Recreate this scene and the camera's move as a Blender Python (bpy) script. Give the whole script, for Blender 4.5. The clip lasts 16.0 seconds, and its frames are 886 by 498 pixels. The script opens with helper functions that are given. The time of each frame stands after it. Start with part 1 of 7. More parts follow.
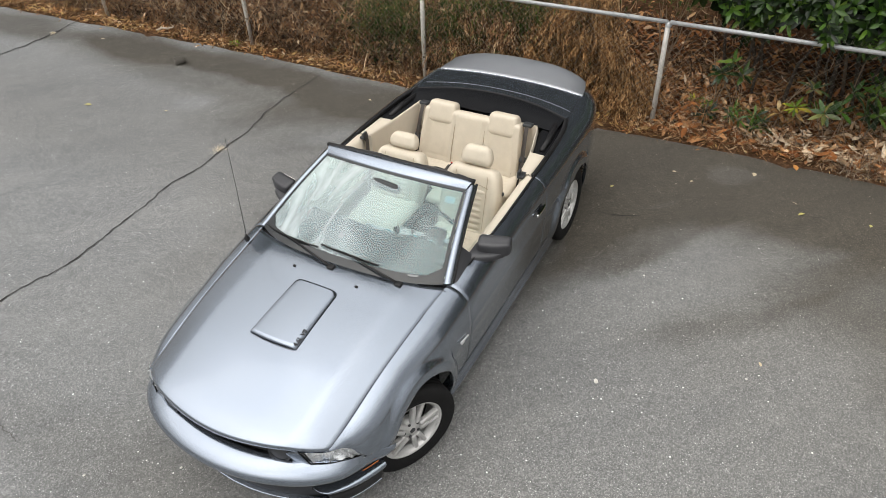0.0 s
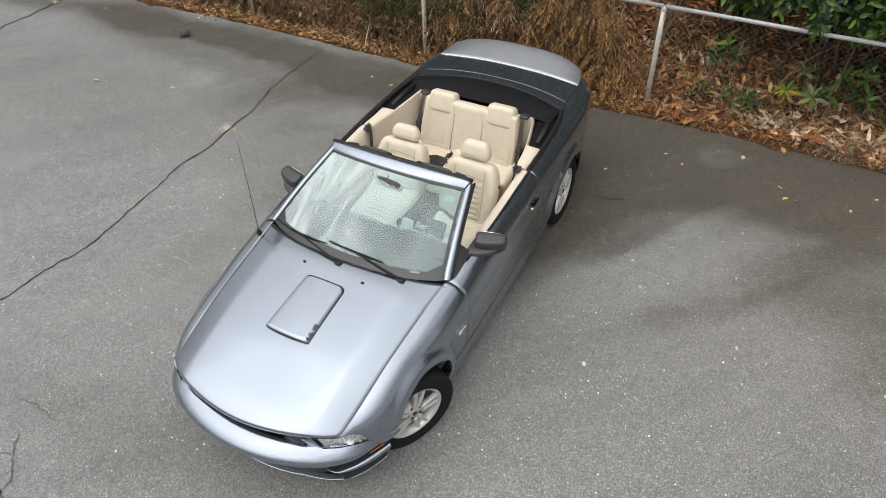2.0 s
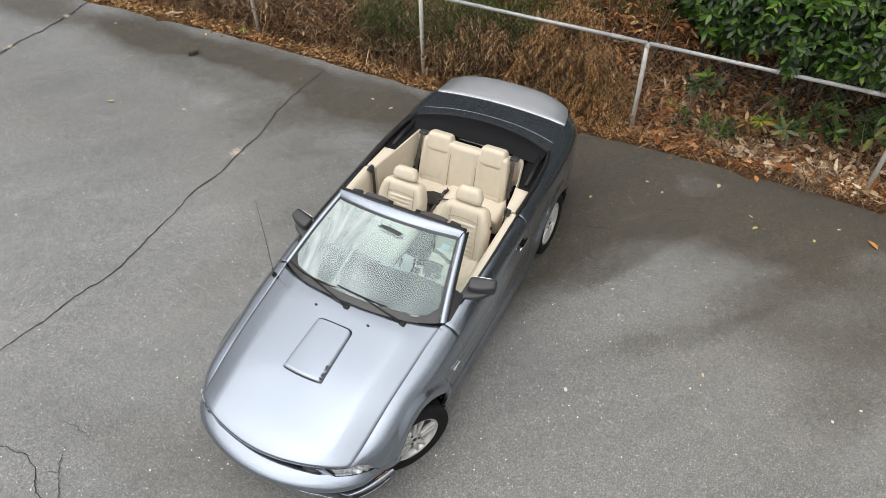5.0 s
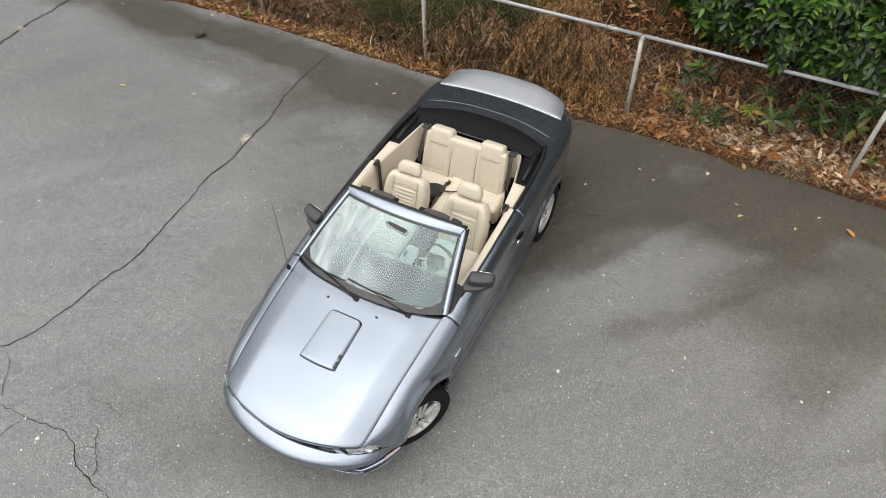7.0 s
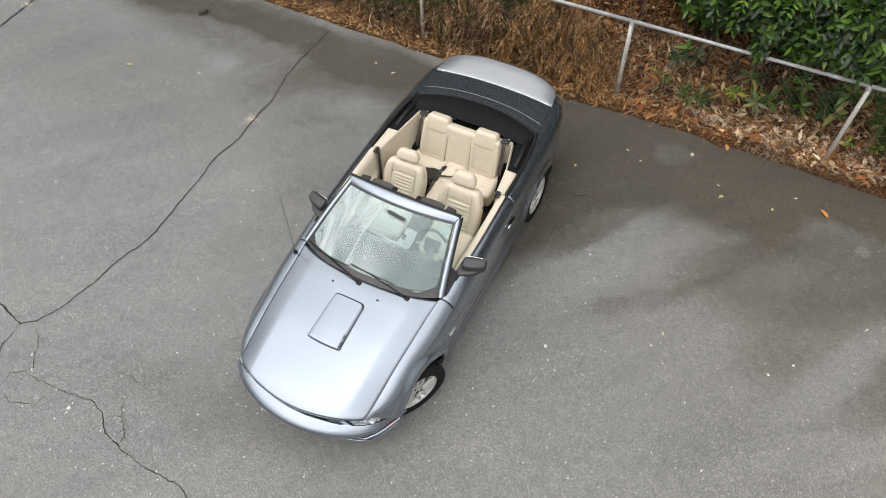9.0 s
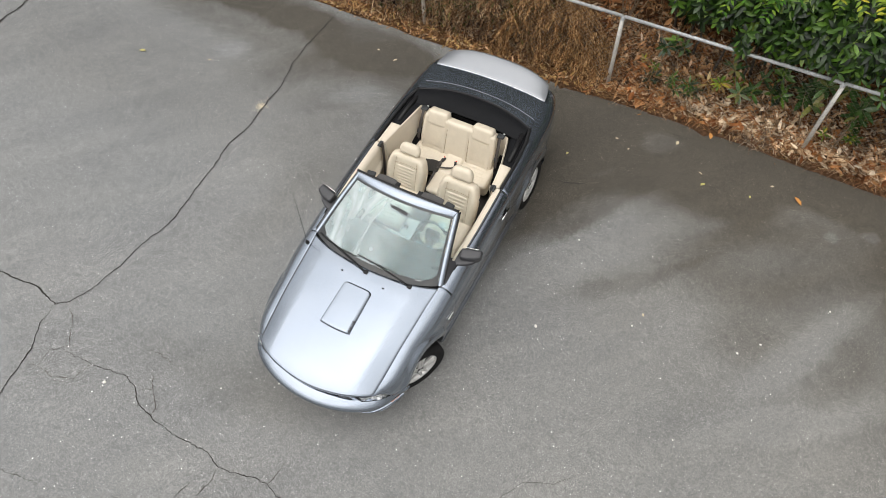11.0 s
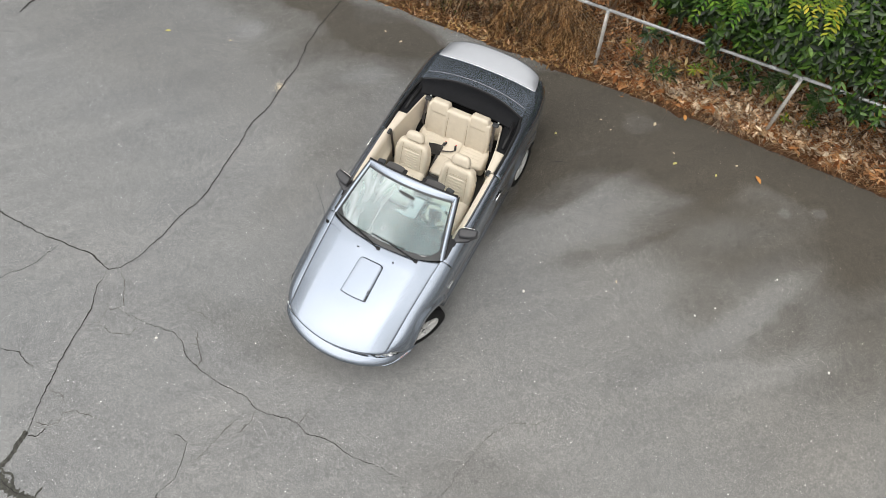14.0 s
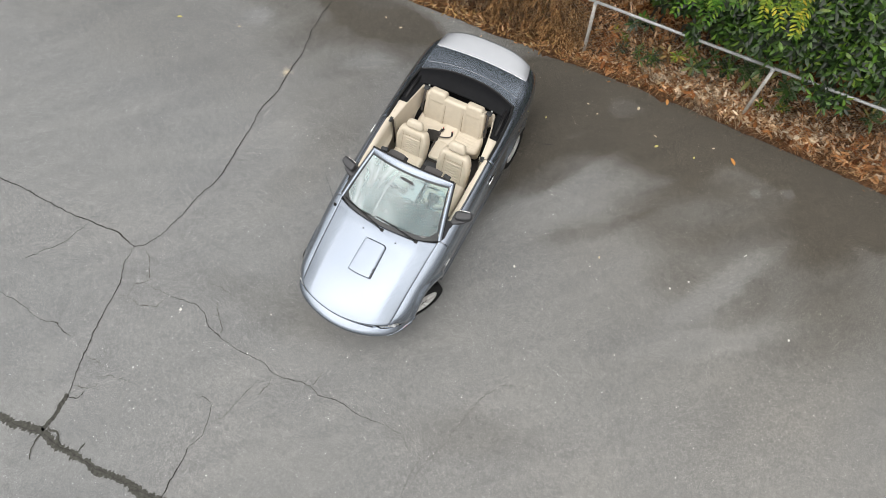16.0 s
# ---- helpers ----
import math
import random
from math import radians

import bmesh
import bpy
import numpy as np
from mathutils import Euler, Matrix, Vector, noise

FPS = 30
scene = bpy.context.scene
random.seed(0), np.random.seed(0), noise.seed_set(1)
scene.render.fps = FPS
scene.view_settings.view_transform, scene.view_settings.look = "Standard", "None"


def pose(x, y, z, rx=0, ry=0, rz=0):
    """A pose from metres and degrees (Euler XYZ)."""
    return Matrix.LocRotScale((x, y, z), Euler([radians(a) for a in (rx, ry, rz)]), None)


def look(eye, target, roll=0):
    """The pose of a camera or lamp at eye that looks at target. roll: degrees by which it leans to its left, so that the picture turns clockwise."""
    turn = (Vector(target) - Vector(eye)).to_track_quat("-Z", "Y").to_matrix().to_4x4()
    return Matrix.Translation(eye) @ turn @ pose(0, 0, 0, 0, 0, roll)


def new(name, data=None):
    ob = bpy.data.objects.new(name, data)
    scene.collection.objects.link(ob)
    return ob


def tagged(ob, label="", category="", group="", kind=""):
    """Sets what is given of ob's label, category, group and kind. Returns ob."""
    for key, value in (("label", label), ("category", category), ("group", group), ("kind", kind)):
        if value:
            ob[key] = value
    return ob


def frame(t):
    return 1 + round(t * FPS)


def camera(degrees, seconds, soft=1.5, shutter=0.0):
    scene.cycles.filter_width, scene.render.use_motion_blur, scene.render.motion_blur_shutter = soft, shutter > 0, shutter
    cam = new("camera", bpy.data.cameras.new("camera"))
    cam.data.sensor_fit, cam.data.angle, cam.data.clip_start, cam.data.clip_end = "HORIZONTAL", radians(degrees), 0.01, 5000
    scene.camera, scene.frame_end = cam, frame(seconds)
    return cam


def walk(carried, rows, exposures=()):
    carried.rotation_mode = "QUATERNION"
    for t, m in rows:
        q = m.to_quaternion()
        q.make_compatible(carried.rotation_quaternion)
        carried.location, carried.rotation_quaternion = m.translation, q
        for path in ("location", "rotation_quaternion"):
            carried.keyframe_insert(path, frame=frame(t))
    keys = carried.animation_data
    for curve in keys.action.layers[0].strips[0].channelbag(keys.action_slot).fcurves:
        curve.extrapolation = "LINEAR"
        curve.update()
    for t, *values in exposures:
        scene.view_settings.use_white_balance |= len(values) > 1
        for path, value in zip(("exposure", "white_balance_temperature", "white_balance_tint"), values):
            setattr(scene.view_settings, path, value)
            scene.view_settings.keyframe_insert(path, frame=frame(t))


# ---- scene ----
cam = camera(64.6, 16.0, 0.6)
PATH = [
    (0, (0.846, 0.85, 4.0), (0.432, 2.345, 2.738), -2.1),
    (0.5, (0.847, 0.855, 4.092), (0.438, 2.324, 2.799), -2.2),
    (1, (0.848, 0.85, 4.214), (0.444, 2.295, 2.891), -2.1),
    (1.5, (0.854, 0.841, 4.348), (0.457, 2.262, 2.998), -2.2),
    (2, (0.869, 0.84, 4.498), (0.476, 2.232, 3.116), -2.2),
    (2.5, (0.869, 0.841, 4.625), (0.483, 2.209, 3.217), -2.2),
    (3, (0.87, 0.849, 4.764), (0.489, 2.201, 3.34), -2.2),
    (3.5, (0.88, 0.864, 4.911), (0.5, 2.212, 3.483), -2.2),
    (4, (0.888, 0.875, 5.055), (0.51, 2.226, 3.629), -2.1),
    (6.5, (0.895, 0.828, 5.777), (0.541, 2.081, 4.259), -2.1),
    (7, (0.893, 0.833, 5.919), (0.545, 2.063, 4.381), -2.1),
    (7.5, (0.907, 0.846, 6.062), (0.564, 2.047, 4.5), -2.1),
    (8, (0.93, 0.844, 6.212), (0.591, 2.015, 4.627), -2.4),
    (8.5, (0.931, 0.837, 6.364), (0.603, 1.981, 4.756), -2.3),
    (9, (0.954, 0.83, 6.51), (0.631, 1.947, 4.882), -2.4),
    (11.5, (0.989, 0.836, 7.48), (0.698, 1.806, 5.756), -2.8),
    (12, (0.991, 0.818, 7.693), (0.706, 1.761, 5.952), -2.9),
    (12.5, (0.981, 0.793, 7.922), (0.707, 1.709, 6.165), -2.7),
    (13, (0.976, 0.792, 8.16), (0.712, 1.674, 6.385), -2.6),
    (13.5, (1.013, 0.765, 8.39), (0.75, 1.619, 6.601), -3.1),
    (14, (1.036, 0.759, 8.619), (0.779, 1.581, 6.814), -3.2),
    (14.5, (1.03, 0.78, 8.847), (0.784, 1.568, 7.025), -3.3),
    (15, (1.071, 0.761, 9.082), (0.828, 1.519, 7.247), -3.7),
    (15.5, (1.08, 0.754, 9.33), (0.846, 1.483, 7.482), -3.8),
    (16, (1.091, 0.747, 9.543), (0.864, 1.45, 7.684), -3.8),
]
walk(cam, [(t, look(eye, target, roll)) for t, eye, target, roll in PATH])

# ---- world and light ----
SUN_ELEVATION, SUN_AZIMUTH = 60.0, 226.0
world = bpy.data.worlds.new("overcast_sky")
scene.world = world
world.use_nodes = True
wn, wl = world.node_tree.nodes, world.node_tree.links
wn.clear()
w_out = wn.new("ShaderNodeOutputWorld")
w_bg = wn.new("ShaderNodeBackground")
w_sky = wn.new("ShaderNodeTexSky")
w_sky.sky_type = "NISHITA"
w_sky.sun_disc = False
w_sky.sun_elevation = radians(SUN_ELEVATION)
w_sky.sun_rotation = radians(SUN_AZIMUTH)
w_sky.dust_density = 2.0
w_co = wn.new("ShaderNodeTexCoord")
w_map = wn.new("ShaderNodeMapping")
w_map.inputs["Scale"].default_value = (1.0, 1.0, 1.9)
w_noise = wn.new("ShaderNodeTexNoise")
w_noise.inputs["Scale"].default_value = 1.7
w_noise.inputs["Detail"].default_value = 3.0
w_noise.inputs["Roughness"].default_value = 0.45
w_noise.inputs["Distortion"].default_value = 0.5
w_ramp = wn.new("ShaderNodeValToRGB")
w_ramp.color_ramp.elements[0].position = 0.34
w_ramp.color_ramp.elements[0].color = (0.62, 0.635, 0.66, 1)
w_ramp.color_ramp.elements[1].position = 0.66
w_ramp.color_ramp.elements[1].color = (1.0, 1.0, 1.0, 1)
w_gain = wn.new("ShaderNodeMix")
w_gain.data_type = "RGBA"
w_gain.blend_type = "MULTIPLY"
w_gain.inputs[0].default_value = 1.0
w_gain.inputs[7].default_value = (22.0, 21.2, 20.0, 1)
w_mix = wn.new("ShaderNodeMix")
w_mix.data_type = "RGBA"
w_mix.inputs[0].default_value = 0.86
wl.new(w_co.outputs["Generated"], w_map.inputs["Vector"])
wl.new(w_map.outputs["Vector"], w_noise.inputs["Vector"])
wl.new(w_noise.outputs["Fac"], w_ramp.inputs["Fac"])
wl.new(w_ramp.outputs["Color"], w_gain.inputs[6])
wl.new(w_sky.outputs["Color"], w_mix.inputs[6])
wl.new(w_gain.outputs[2], w_mix.inputs[7])
# an overcast sky is about three times brighter overhead than at the horizon
w_sep = wn.new("ShaderNodeSeparateXYZ")
wl.new(w_co.outputs["Generated"], w_sep.inputs[0])
w_rise = wn.new("ShaderNodeMapRange")
w_rise.inputs[1].default_value, w_rise.inputs[2].default_value = 0.0, 1.0
w_rise.inputs[3].default_value, w_rise.inputs[4].default_value = 0.22, 1.40
wl.new(w_sep.outputs["Z"], w_rise.inputs[0])
w_dome = wn.new("ShaderNodeMix")
w_dome.data_type = "RGBA"
w_dome.blend_type = "MULTIPLY"
w_dome.inputs[0].default_value = 1.0
wl.new(w_mix.outputs[2], w_dome.inputs[6])
# and brightest where the sun stands behind the cloud
w_side = wn.new("ShaderNodeVectorMath")
w_side.operation = "DOT_PRODUCT"
w_side.inputs[1].default_value = (math.sin(radians(SUN_AZIMUTH)) * math.cos(radians(SUN_ELEVATION)), math.cos(radians(SUN_AZIMUTH)) * math.cos(radians(SUN_ELEVATION)), math.sin(radians(SUN_ELEVATION)))
wl.new(w_co.outputs["Generated"], w_side.inputs[0])
w_sidegain = wn.new("ShaderNodeMapRange")
w_sidegain.interpolation_type = "SMOOTHSTEP"
w_sidegain.inputs[1].default_value, w_sidegain.inputs[2].default_value = 0.30, 1.0
w_sidegain.inputs[3].default_value, w_sidegain.inputs[4].default_value = 0.78, 1.72
wl.new(w_side.outputs["Value"], w_sidegain.inputs[0])
w_both = wn.new("ShaderNodeMath")
w_both.operation = "MULTIPLY"
wl.new(w_rise.outputs[0], w_both.inputs[0])
wl.new(w_sidegain.outputs[0], w_both.inputs[1])
wl.new(w_both.outputs[0], w_dome.inputs[7])
wl.new(w_dome.outputs[2], w_bg.inputs["Color"])
w_bg.inputs["Strength"].default_value = 0.081
wl.new(w_bg.outputs["Background"], w_out.inputs["Surface"])

sun_data = bpy.data.lights.new("sun", "SUN")
sun_data.energy = 0.6
sun_data.angle = radians(70)
sun_data.color = (1.0, 0.97, 0.92)
sun = new("sun", sun_data)
_e, _a = radians(SUN_ELEVATION), radians(SUN_AZIMUTH)
sun.matrix_world = look((math.sin(_a) * math.cos(_e) * 30, math.cos(_a) * math.cos(_e) * 30, math.sin(_e) * 30), (0, 0, 0))


# ---- material helpers ----
def material(name):
    m = bpy.data.materials.new(name)
    m.use_nodes = True
    nt = m.node_tree
    return m, nt, nt.nodes["Principled BSDF"]


def node(nt, kind, **values):
    n = nt.nodes.new(kind)
    for key, value in values.items():
        n.inputs[key.replace("_", " ")].default_value = value
    return n


def ramp(nt, fac, stops):
    r = nt.nodes.new("ShaderNodeValToRGB")
    while len(r.color_ramp.elements) < len(stops):
        r.color_ramp.elements.new(0.5)
    for e, (p, c) in zip(r.color_ramp.elements, stops):
        e.position = p
        e.color = (*c, 1) if len(c) == 3 else c
    nt.links.new(fac, r.inputs["Fac"])
    return r.outputs["Color"]


def blend(nt, fac, a, b, mode="MIX"):
    m = nt.nodes.new("ShaderNodeMix")
    m.data_type = "RGBA"
    m.blend_type = mode
    for sock, v in ((m.inputs[0], fac), (m.inputs[6], a), (m.inputs[7], b)):
        if isinstance(v, (int, float)):
            sock.default_value = v
        elif isinstance(v, tuple):
            sock.default_value = (*v, 1)
        else:
            nt.links.new(v, sock)
    return m.outputs[2]


def calc(nt, op, a, b=0.0, clamp=False):
    m = nt.nodes.new("ShaderNodeMath")
    m.operation = op
    m.use_clamp = clamp
    for sock, v in ((m.inputs[0], a), (m.inputs[1], b)):
        if isinstance(v, (int, float)):
            sock.default_value = v
        else:
            nt.links.new(v, sock)
    return m.outputs[0]


def bump(nt, bsdf, height, strength=0.3, distance=0.01):
    b = node(nt, "ShaderNodeBump", Strength=strength, Distance=distance)
    nt.links.new(height, b.inputs["Height"])
    nt.links.new(b.outputs["Normal"], bsdf.inputs["Normal"])


def coords(nt, scale=(1, 1, 1)):
    c = nt.nodes.new("ShaderNodeTexCoord")
    m = nt.nodes.new("ShaderNodeMapping")
    m.inputs["Scale"].default_value = scale
    nt.links.new(c.outputs["Object"], m.inputs["Vector"])
    return m.outputs["Vector"]


def noise_tex(nt, vec, scale, detail=4.0, rough=0.55, distort=0.0):
    n = node(nt, "ShaderNodeTexNoise", Scale=scale, Detail=detail, Roughness=rough, Distortion=distort)
    nt.links.new(vec, n.inputs["Vector"])
    return n.outputs["Fac"]


def surface(name, base, rough=0.5, metal=0.0, vary=0.15, scale=30.0, relief=0.0, fine=300.0, coat=0.0, spec=0.5):
    """A plain-coloured surface with grain and soft unevenness at two scales."""
    m, nt, b = material(name)
    v = coords(nt)
    big, small = noise_tex(nt, v, scale), noise_tex(nt, v, fine, 2.0)
    lo = tuple(c * (1 - vary) for c in base)
    hi = tuple(min(1.0, c * (1 + vary)) for c in base)
    col = ramp(nt, calc(nt, "ADD", calc(nt, "MULTIPLY", big, 0.6), calc(nt, "MULTIPLY", small, 0.4)), [(0.3, lo), (0.7, hi)])
    nt.links.new(col, b.inputs["Base Color"])
    b.inputs["Metallic"].default_value = metal
    r = nt.nodes.new("ShaderNodeMapRange")
    r.inputs[3].default_value, r.inputs[4].default_value = max(0.02, rough - 0.06), min(1.0, rough + 0.06)
    nt.links.new(big, r.inputs[0])
    nt.links.new(r.outputs[0], b.inputs["Roughness"])
    b.inputs["Coat Weight"].default_value = coat
    b.inputs["Coat Roughness"].default_value = 0.04
    b.inputs["Specular IOR Level"].default_value = spec
    if relief:
        bump(nt, b, small, relief, 0.004)
    return m


def island_leaf(name, stops, rough=0.5, sheen=0.0, detail=60.0):
    """Leaves whose colour differs leaf by leaf."""
    m, nt, b = material(name)
    g = nt.nodes.new("ShaderNodeNewGeometry")
    col = ramp(nt, g.outputs["Random Per Island"], stops)
    v = coords(nt)
    mott = ramp(nt, noise_tex(nt, v, detail, 3.0), [(0.3, (0.7, 0.7, 0.7)), (0.7, (1.15, 1.15, 1.15))])
    drift = ramp(nt, noise_tex(nt, v, 3.2, 3.0, 0.6), [(0.32, (0.55, 0.55, 0.57)), (0.68, (1.40, 1.38, 1.34))])
    nt.links.new(blend(nt, 1.0, blend(nt, 1.0, col, mott, "MULTIPLY"), drift, "MULTIPLY"), b.inputs["Base Color"])
    b.inputs["Roughness"].default_value = rough
    b.inputs["Specular IOR Level"].default_value = 0.12 + sheen
    return m


# ---- materials ----
def asphalt_material():
    m, nt, b = material("worn_asphalt")
    v = coords(nt)
    # aggregate: small stones in a dark binder
    vor = node(nt, "ShaderNodeTexVoronoi", Scale=140.0)
    nt.links.new(v, vor.inputs["Vector"])
    stone = ramp(nt, vor.outputs["Color"], [(0.0, (0.138, 0.136, 0.131)), (0.40, (0.202, 0.198, 0.190)), (0.75, (0.290, 0.285, 0.272)), (0.95, (0.44, 0.43, 0.41))])
    gaps = ramp(nt, vor.outputs["Distance"], [(0.20, (1.07, 1.07, 1.07)), (0.58, (0.80, 0.80, 0.80))])
    col = blend(nt, 1.0, stone, gaps, "MULTIPLY")
    # sparse pale chips
    chip = node(nt, "ShaderNodeTexVoronoi", Scale=48.0)
    nt.links.new(v, chip.inputs["Vector"])
    pick = nt.nodes.new("ShaderNodeSeparateColor")
    nt.links.new(chip.outputs["Color"], pick.inputs[0])
    near = calc(nt, "LESS_THAN", chip.outputs["Distance"], calc(nt, "MULTIPLY", pick.outputs[1], 0.22))
    some = calc(nt, "GREATER_THAN", pick.outputs[0], 0.60)
    col = blend(nt, calc(nt, "MULTIPLY", near, some), col, (0.64, 0.63, 0.60))
    # a few larger white stones
    big = node(nt, "ShaderNodeTexVoronoi", Scale=21.0)
    nt.links.new(v, big.inputs["Vector"])
    choose = nt.nodes.new("ShaderNodeSeparateColor")
    nt.links.new(big.outputs["Color"], choose.inputs[0])
    lies = calc(nt, "LESS_THAN", big.outputs["Distance"], calc(nt, "MULTIPLY", choose.outputs[1], 0.15))
    few = calc(nt, "GREATER_THAN", choose.outputs[0], 0.72)
    col = blend(nt, calc(nt, "MULTIPLY", lies, few), col, (0.80, 0.79, 0.75))
    mid = ramp(nt, noise_tex(nt, v, 9.0, 5.0), [(0.3, (0.92, 0.92, 0.92)), (0.7, (1.07, 1.07, 1.06))])
    col = blend(nt, 1.0, col, mid, "MULTIPLY")
    large = ramp(nt, noise_tex(nt, v, 0.45, 4.0), [(0.32, (0.945, 0.95, 0.955)), (0.68, (1.055, 1.05, 1.04))])
    col = blend(nt, 1.0, col, large, "MULTIPLY")
    turn = nt.nodes.new("ShaderNodeMapping")
    turn.inputs["Rotation"].default_value = (0, 0, radians(-34))
    squash = nt.nodes.new("ShaderNodeMapping")
    squash.inputs["Scale"].default_value = (0.32, 1.6, 1.0)
    nt.links.new(v, turn.inputs["Vector"])
    nt.links.new(turn.outputs["Vector"], squash.inputs["Vector"])
    streak_vec = squash.outputs["Vector"]
    streak = ramp(nt, noise_tex(nt, streak_vec, 1.5, 6.0, 0.6, 0.5), [(0.28, (0.91, 0.91, 0.92)), (0.72, (1.09, 1.085, 1.075))])
    col = blend(nt, 1.0, col, streak, "MULTIPLY")
    # left-to-right colour cast of the daylight, painted into the asphalt
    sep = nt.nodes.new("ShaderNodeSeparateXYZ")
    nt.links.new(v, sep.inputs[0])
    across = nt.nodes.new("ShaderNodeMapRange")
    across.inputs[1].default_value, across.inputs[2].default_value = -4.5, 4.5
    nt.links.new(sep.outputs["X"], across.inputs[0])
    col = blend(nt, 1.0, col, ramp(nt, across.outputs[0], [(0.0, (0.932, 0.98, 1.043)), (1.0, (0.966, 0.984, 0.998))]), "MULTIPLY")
    # damp, algae-darkened patches with uneven edges
    warp = nt.nodes.new("ShaderNodeVectorMath")
    warp.operation = "ADD"
    wobble = node(nt, "ShaderNodeTexNoise", Scale=1.1, Detail=5.0, Roughness=0.6)
    nt.links.new(v, wobble.inputs["Vector"])
    sc = nt.nodes.new("ShaderNodeVectorMath")
    sc.operation = "MULTIPLY_ADD"
    sc.inputs[1].default_value = (0.5, 0.5, 0.0)
    sc.inputs[2].default_value = (-0.25, -0.25, 0.0)
    nt.links.new(wobble.outputs["Color"], sc.inputs[0])
    nt.links.new(v, warp.inputs[0])
    nt.links.new(sc.outputs[0], warp.inputs[1])

    def patch(cx, cy, rx, ry, turn, soft=0.5):
        mp = nt.nodes.new("ShaderNodeMapping")
        mp.vector_type = "TEXTURE"
        mp.inputs["Location"].default_value = (cx, cy, 0)
        mp.inputs["Rotation"].default_value = (0, 0, radians(turn))
        mp.inputs["Scale"].default_value = (rx, ry, 1)
        nt.links.new(warp.outputs[0], mp.inputs["Vector"])
        ln = nt.nodes.new("ShaderNodeVectorMath")
        ln.operation = "LENGTH"
        nt.links.new(mp.outputs["Vector"], ln.inputs[0])
        r = nt.nodes.new("ShaderNodeMapRange")
        r.interpolation_type = "SMOOTHSTEP"
        r.inputs[1].default_value, r.inputs[2].default_value = 1.0 + soft, 1.0 - soft
        nt.links.new(ln.outputs["Value"], r.inputs[0])
        return r.outputs[0]

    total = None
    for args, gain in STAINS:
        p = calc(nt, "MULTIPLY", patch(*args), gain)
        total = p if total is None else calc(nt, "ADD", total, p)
    for args, gain in PALE:
        total = calc(nt, "SUBTRACT", total, calc(nt, "MULTIPLY", patch(*args), gain), True)
    # tide marks: one crisp side, fading away on the other
    bent = nt.nodes.new("ShaderNodeVectorMath")
    bent.operation = "MULTIPLY_ADD"
    bent.inputs[1].default_value = (0.30, 0.30, 0.0)
    nt.links.new(wobble.outputs["Color"], bent.inputs[0])
    nt.links.new(v, bent.inputs[2])
    for cx, cy, half, depth, way, gain in TIDES:
        mp = nt.nodes.new("ShaderNodeMapping")
        mp.vector_type = "TEXTURE"
        mp.inputs["Location"].default_value = (cx + 0.15, cy + 0.15, 0)
        mp.inputs["Rotation"].default_value = (0, 0, radians(way))
        nt.links.new(bent.outputs[0], mp.inputs["Vector"])
        axes = nt.nodes.new("ShaderNodeSeparateXYZ")
        nt.links.new(mp.outputs["Vector"], axes.inputs[0])
        fall = ramp(nt, calc(nt, "DIVIDE", axes.outputs["Y"], depth), [(0.0, (0, 0, 0)), (0.09, (1, 1, 1)), (0.3, (0.85, 0.85, 0.85)), (1.0, (0, 0, 0))])
        span = ramp(nt, calc(nt, "ABSOLUTE", calc(nt, "DIVIDE", axes.outputs["X"], half)), [(0.45, (1, 1, 1)), (1.0, (0, 0, 0))])
        both = nt.nodes.new("ShaderNodeRGBToBW")
        nt.links.new(blend(nt, 1.0, fall, span, "MULTIPLY"), both.inputs[0])
        total = calc(nt, "ADD", total, calc(nt, "MULTIPLY", both.outputs[0], gain))
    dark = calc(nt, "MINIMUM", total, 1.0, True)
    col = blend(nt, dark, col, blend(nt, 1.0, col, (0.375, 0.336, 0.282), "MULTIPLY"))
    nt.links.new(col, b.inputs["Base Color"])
    b.inputs["Roughness"].default_value = 0.88
    b.inputs["Specular IOR Level"].default_value = 0.3
    bump(nt, b, vor.outputs["Distance"], 0.55, 0.004)
    return m


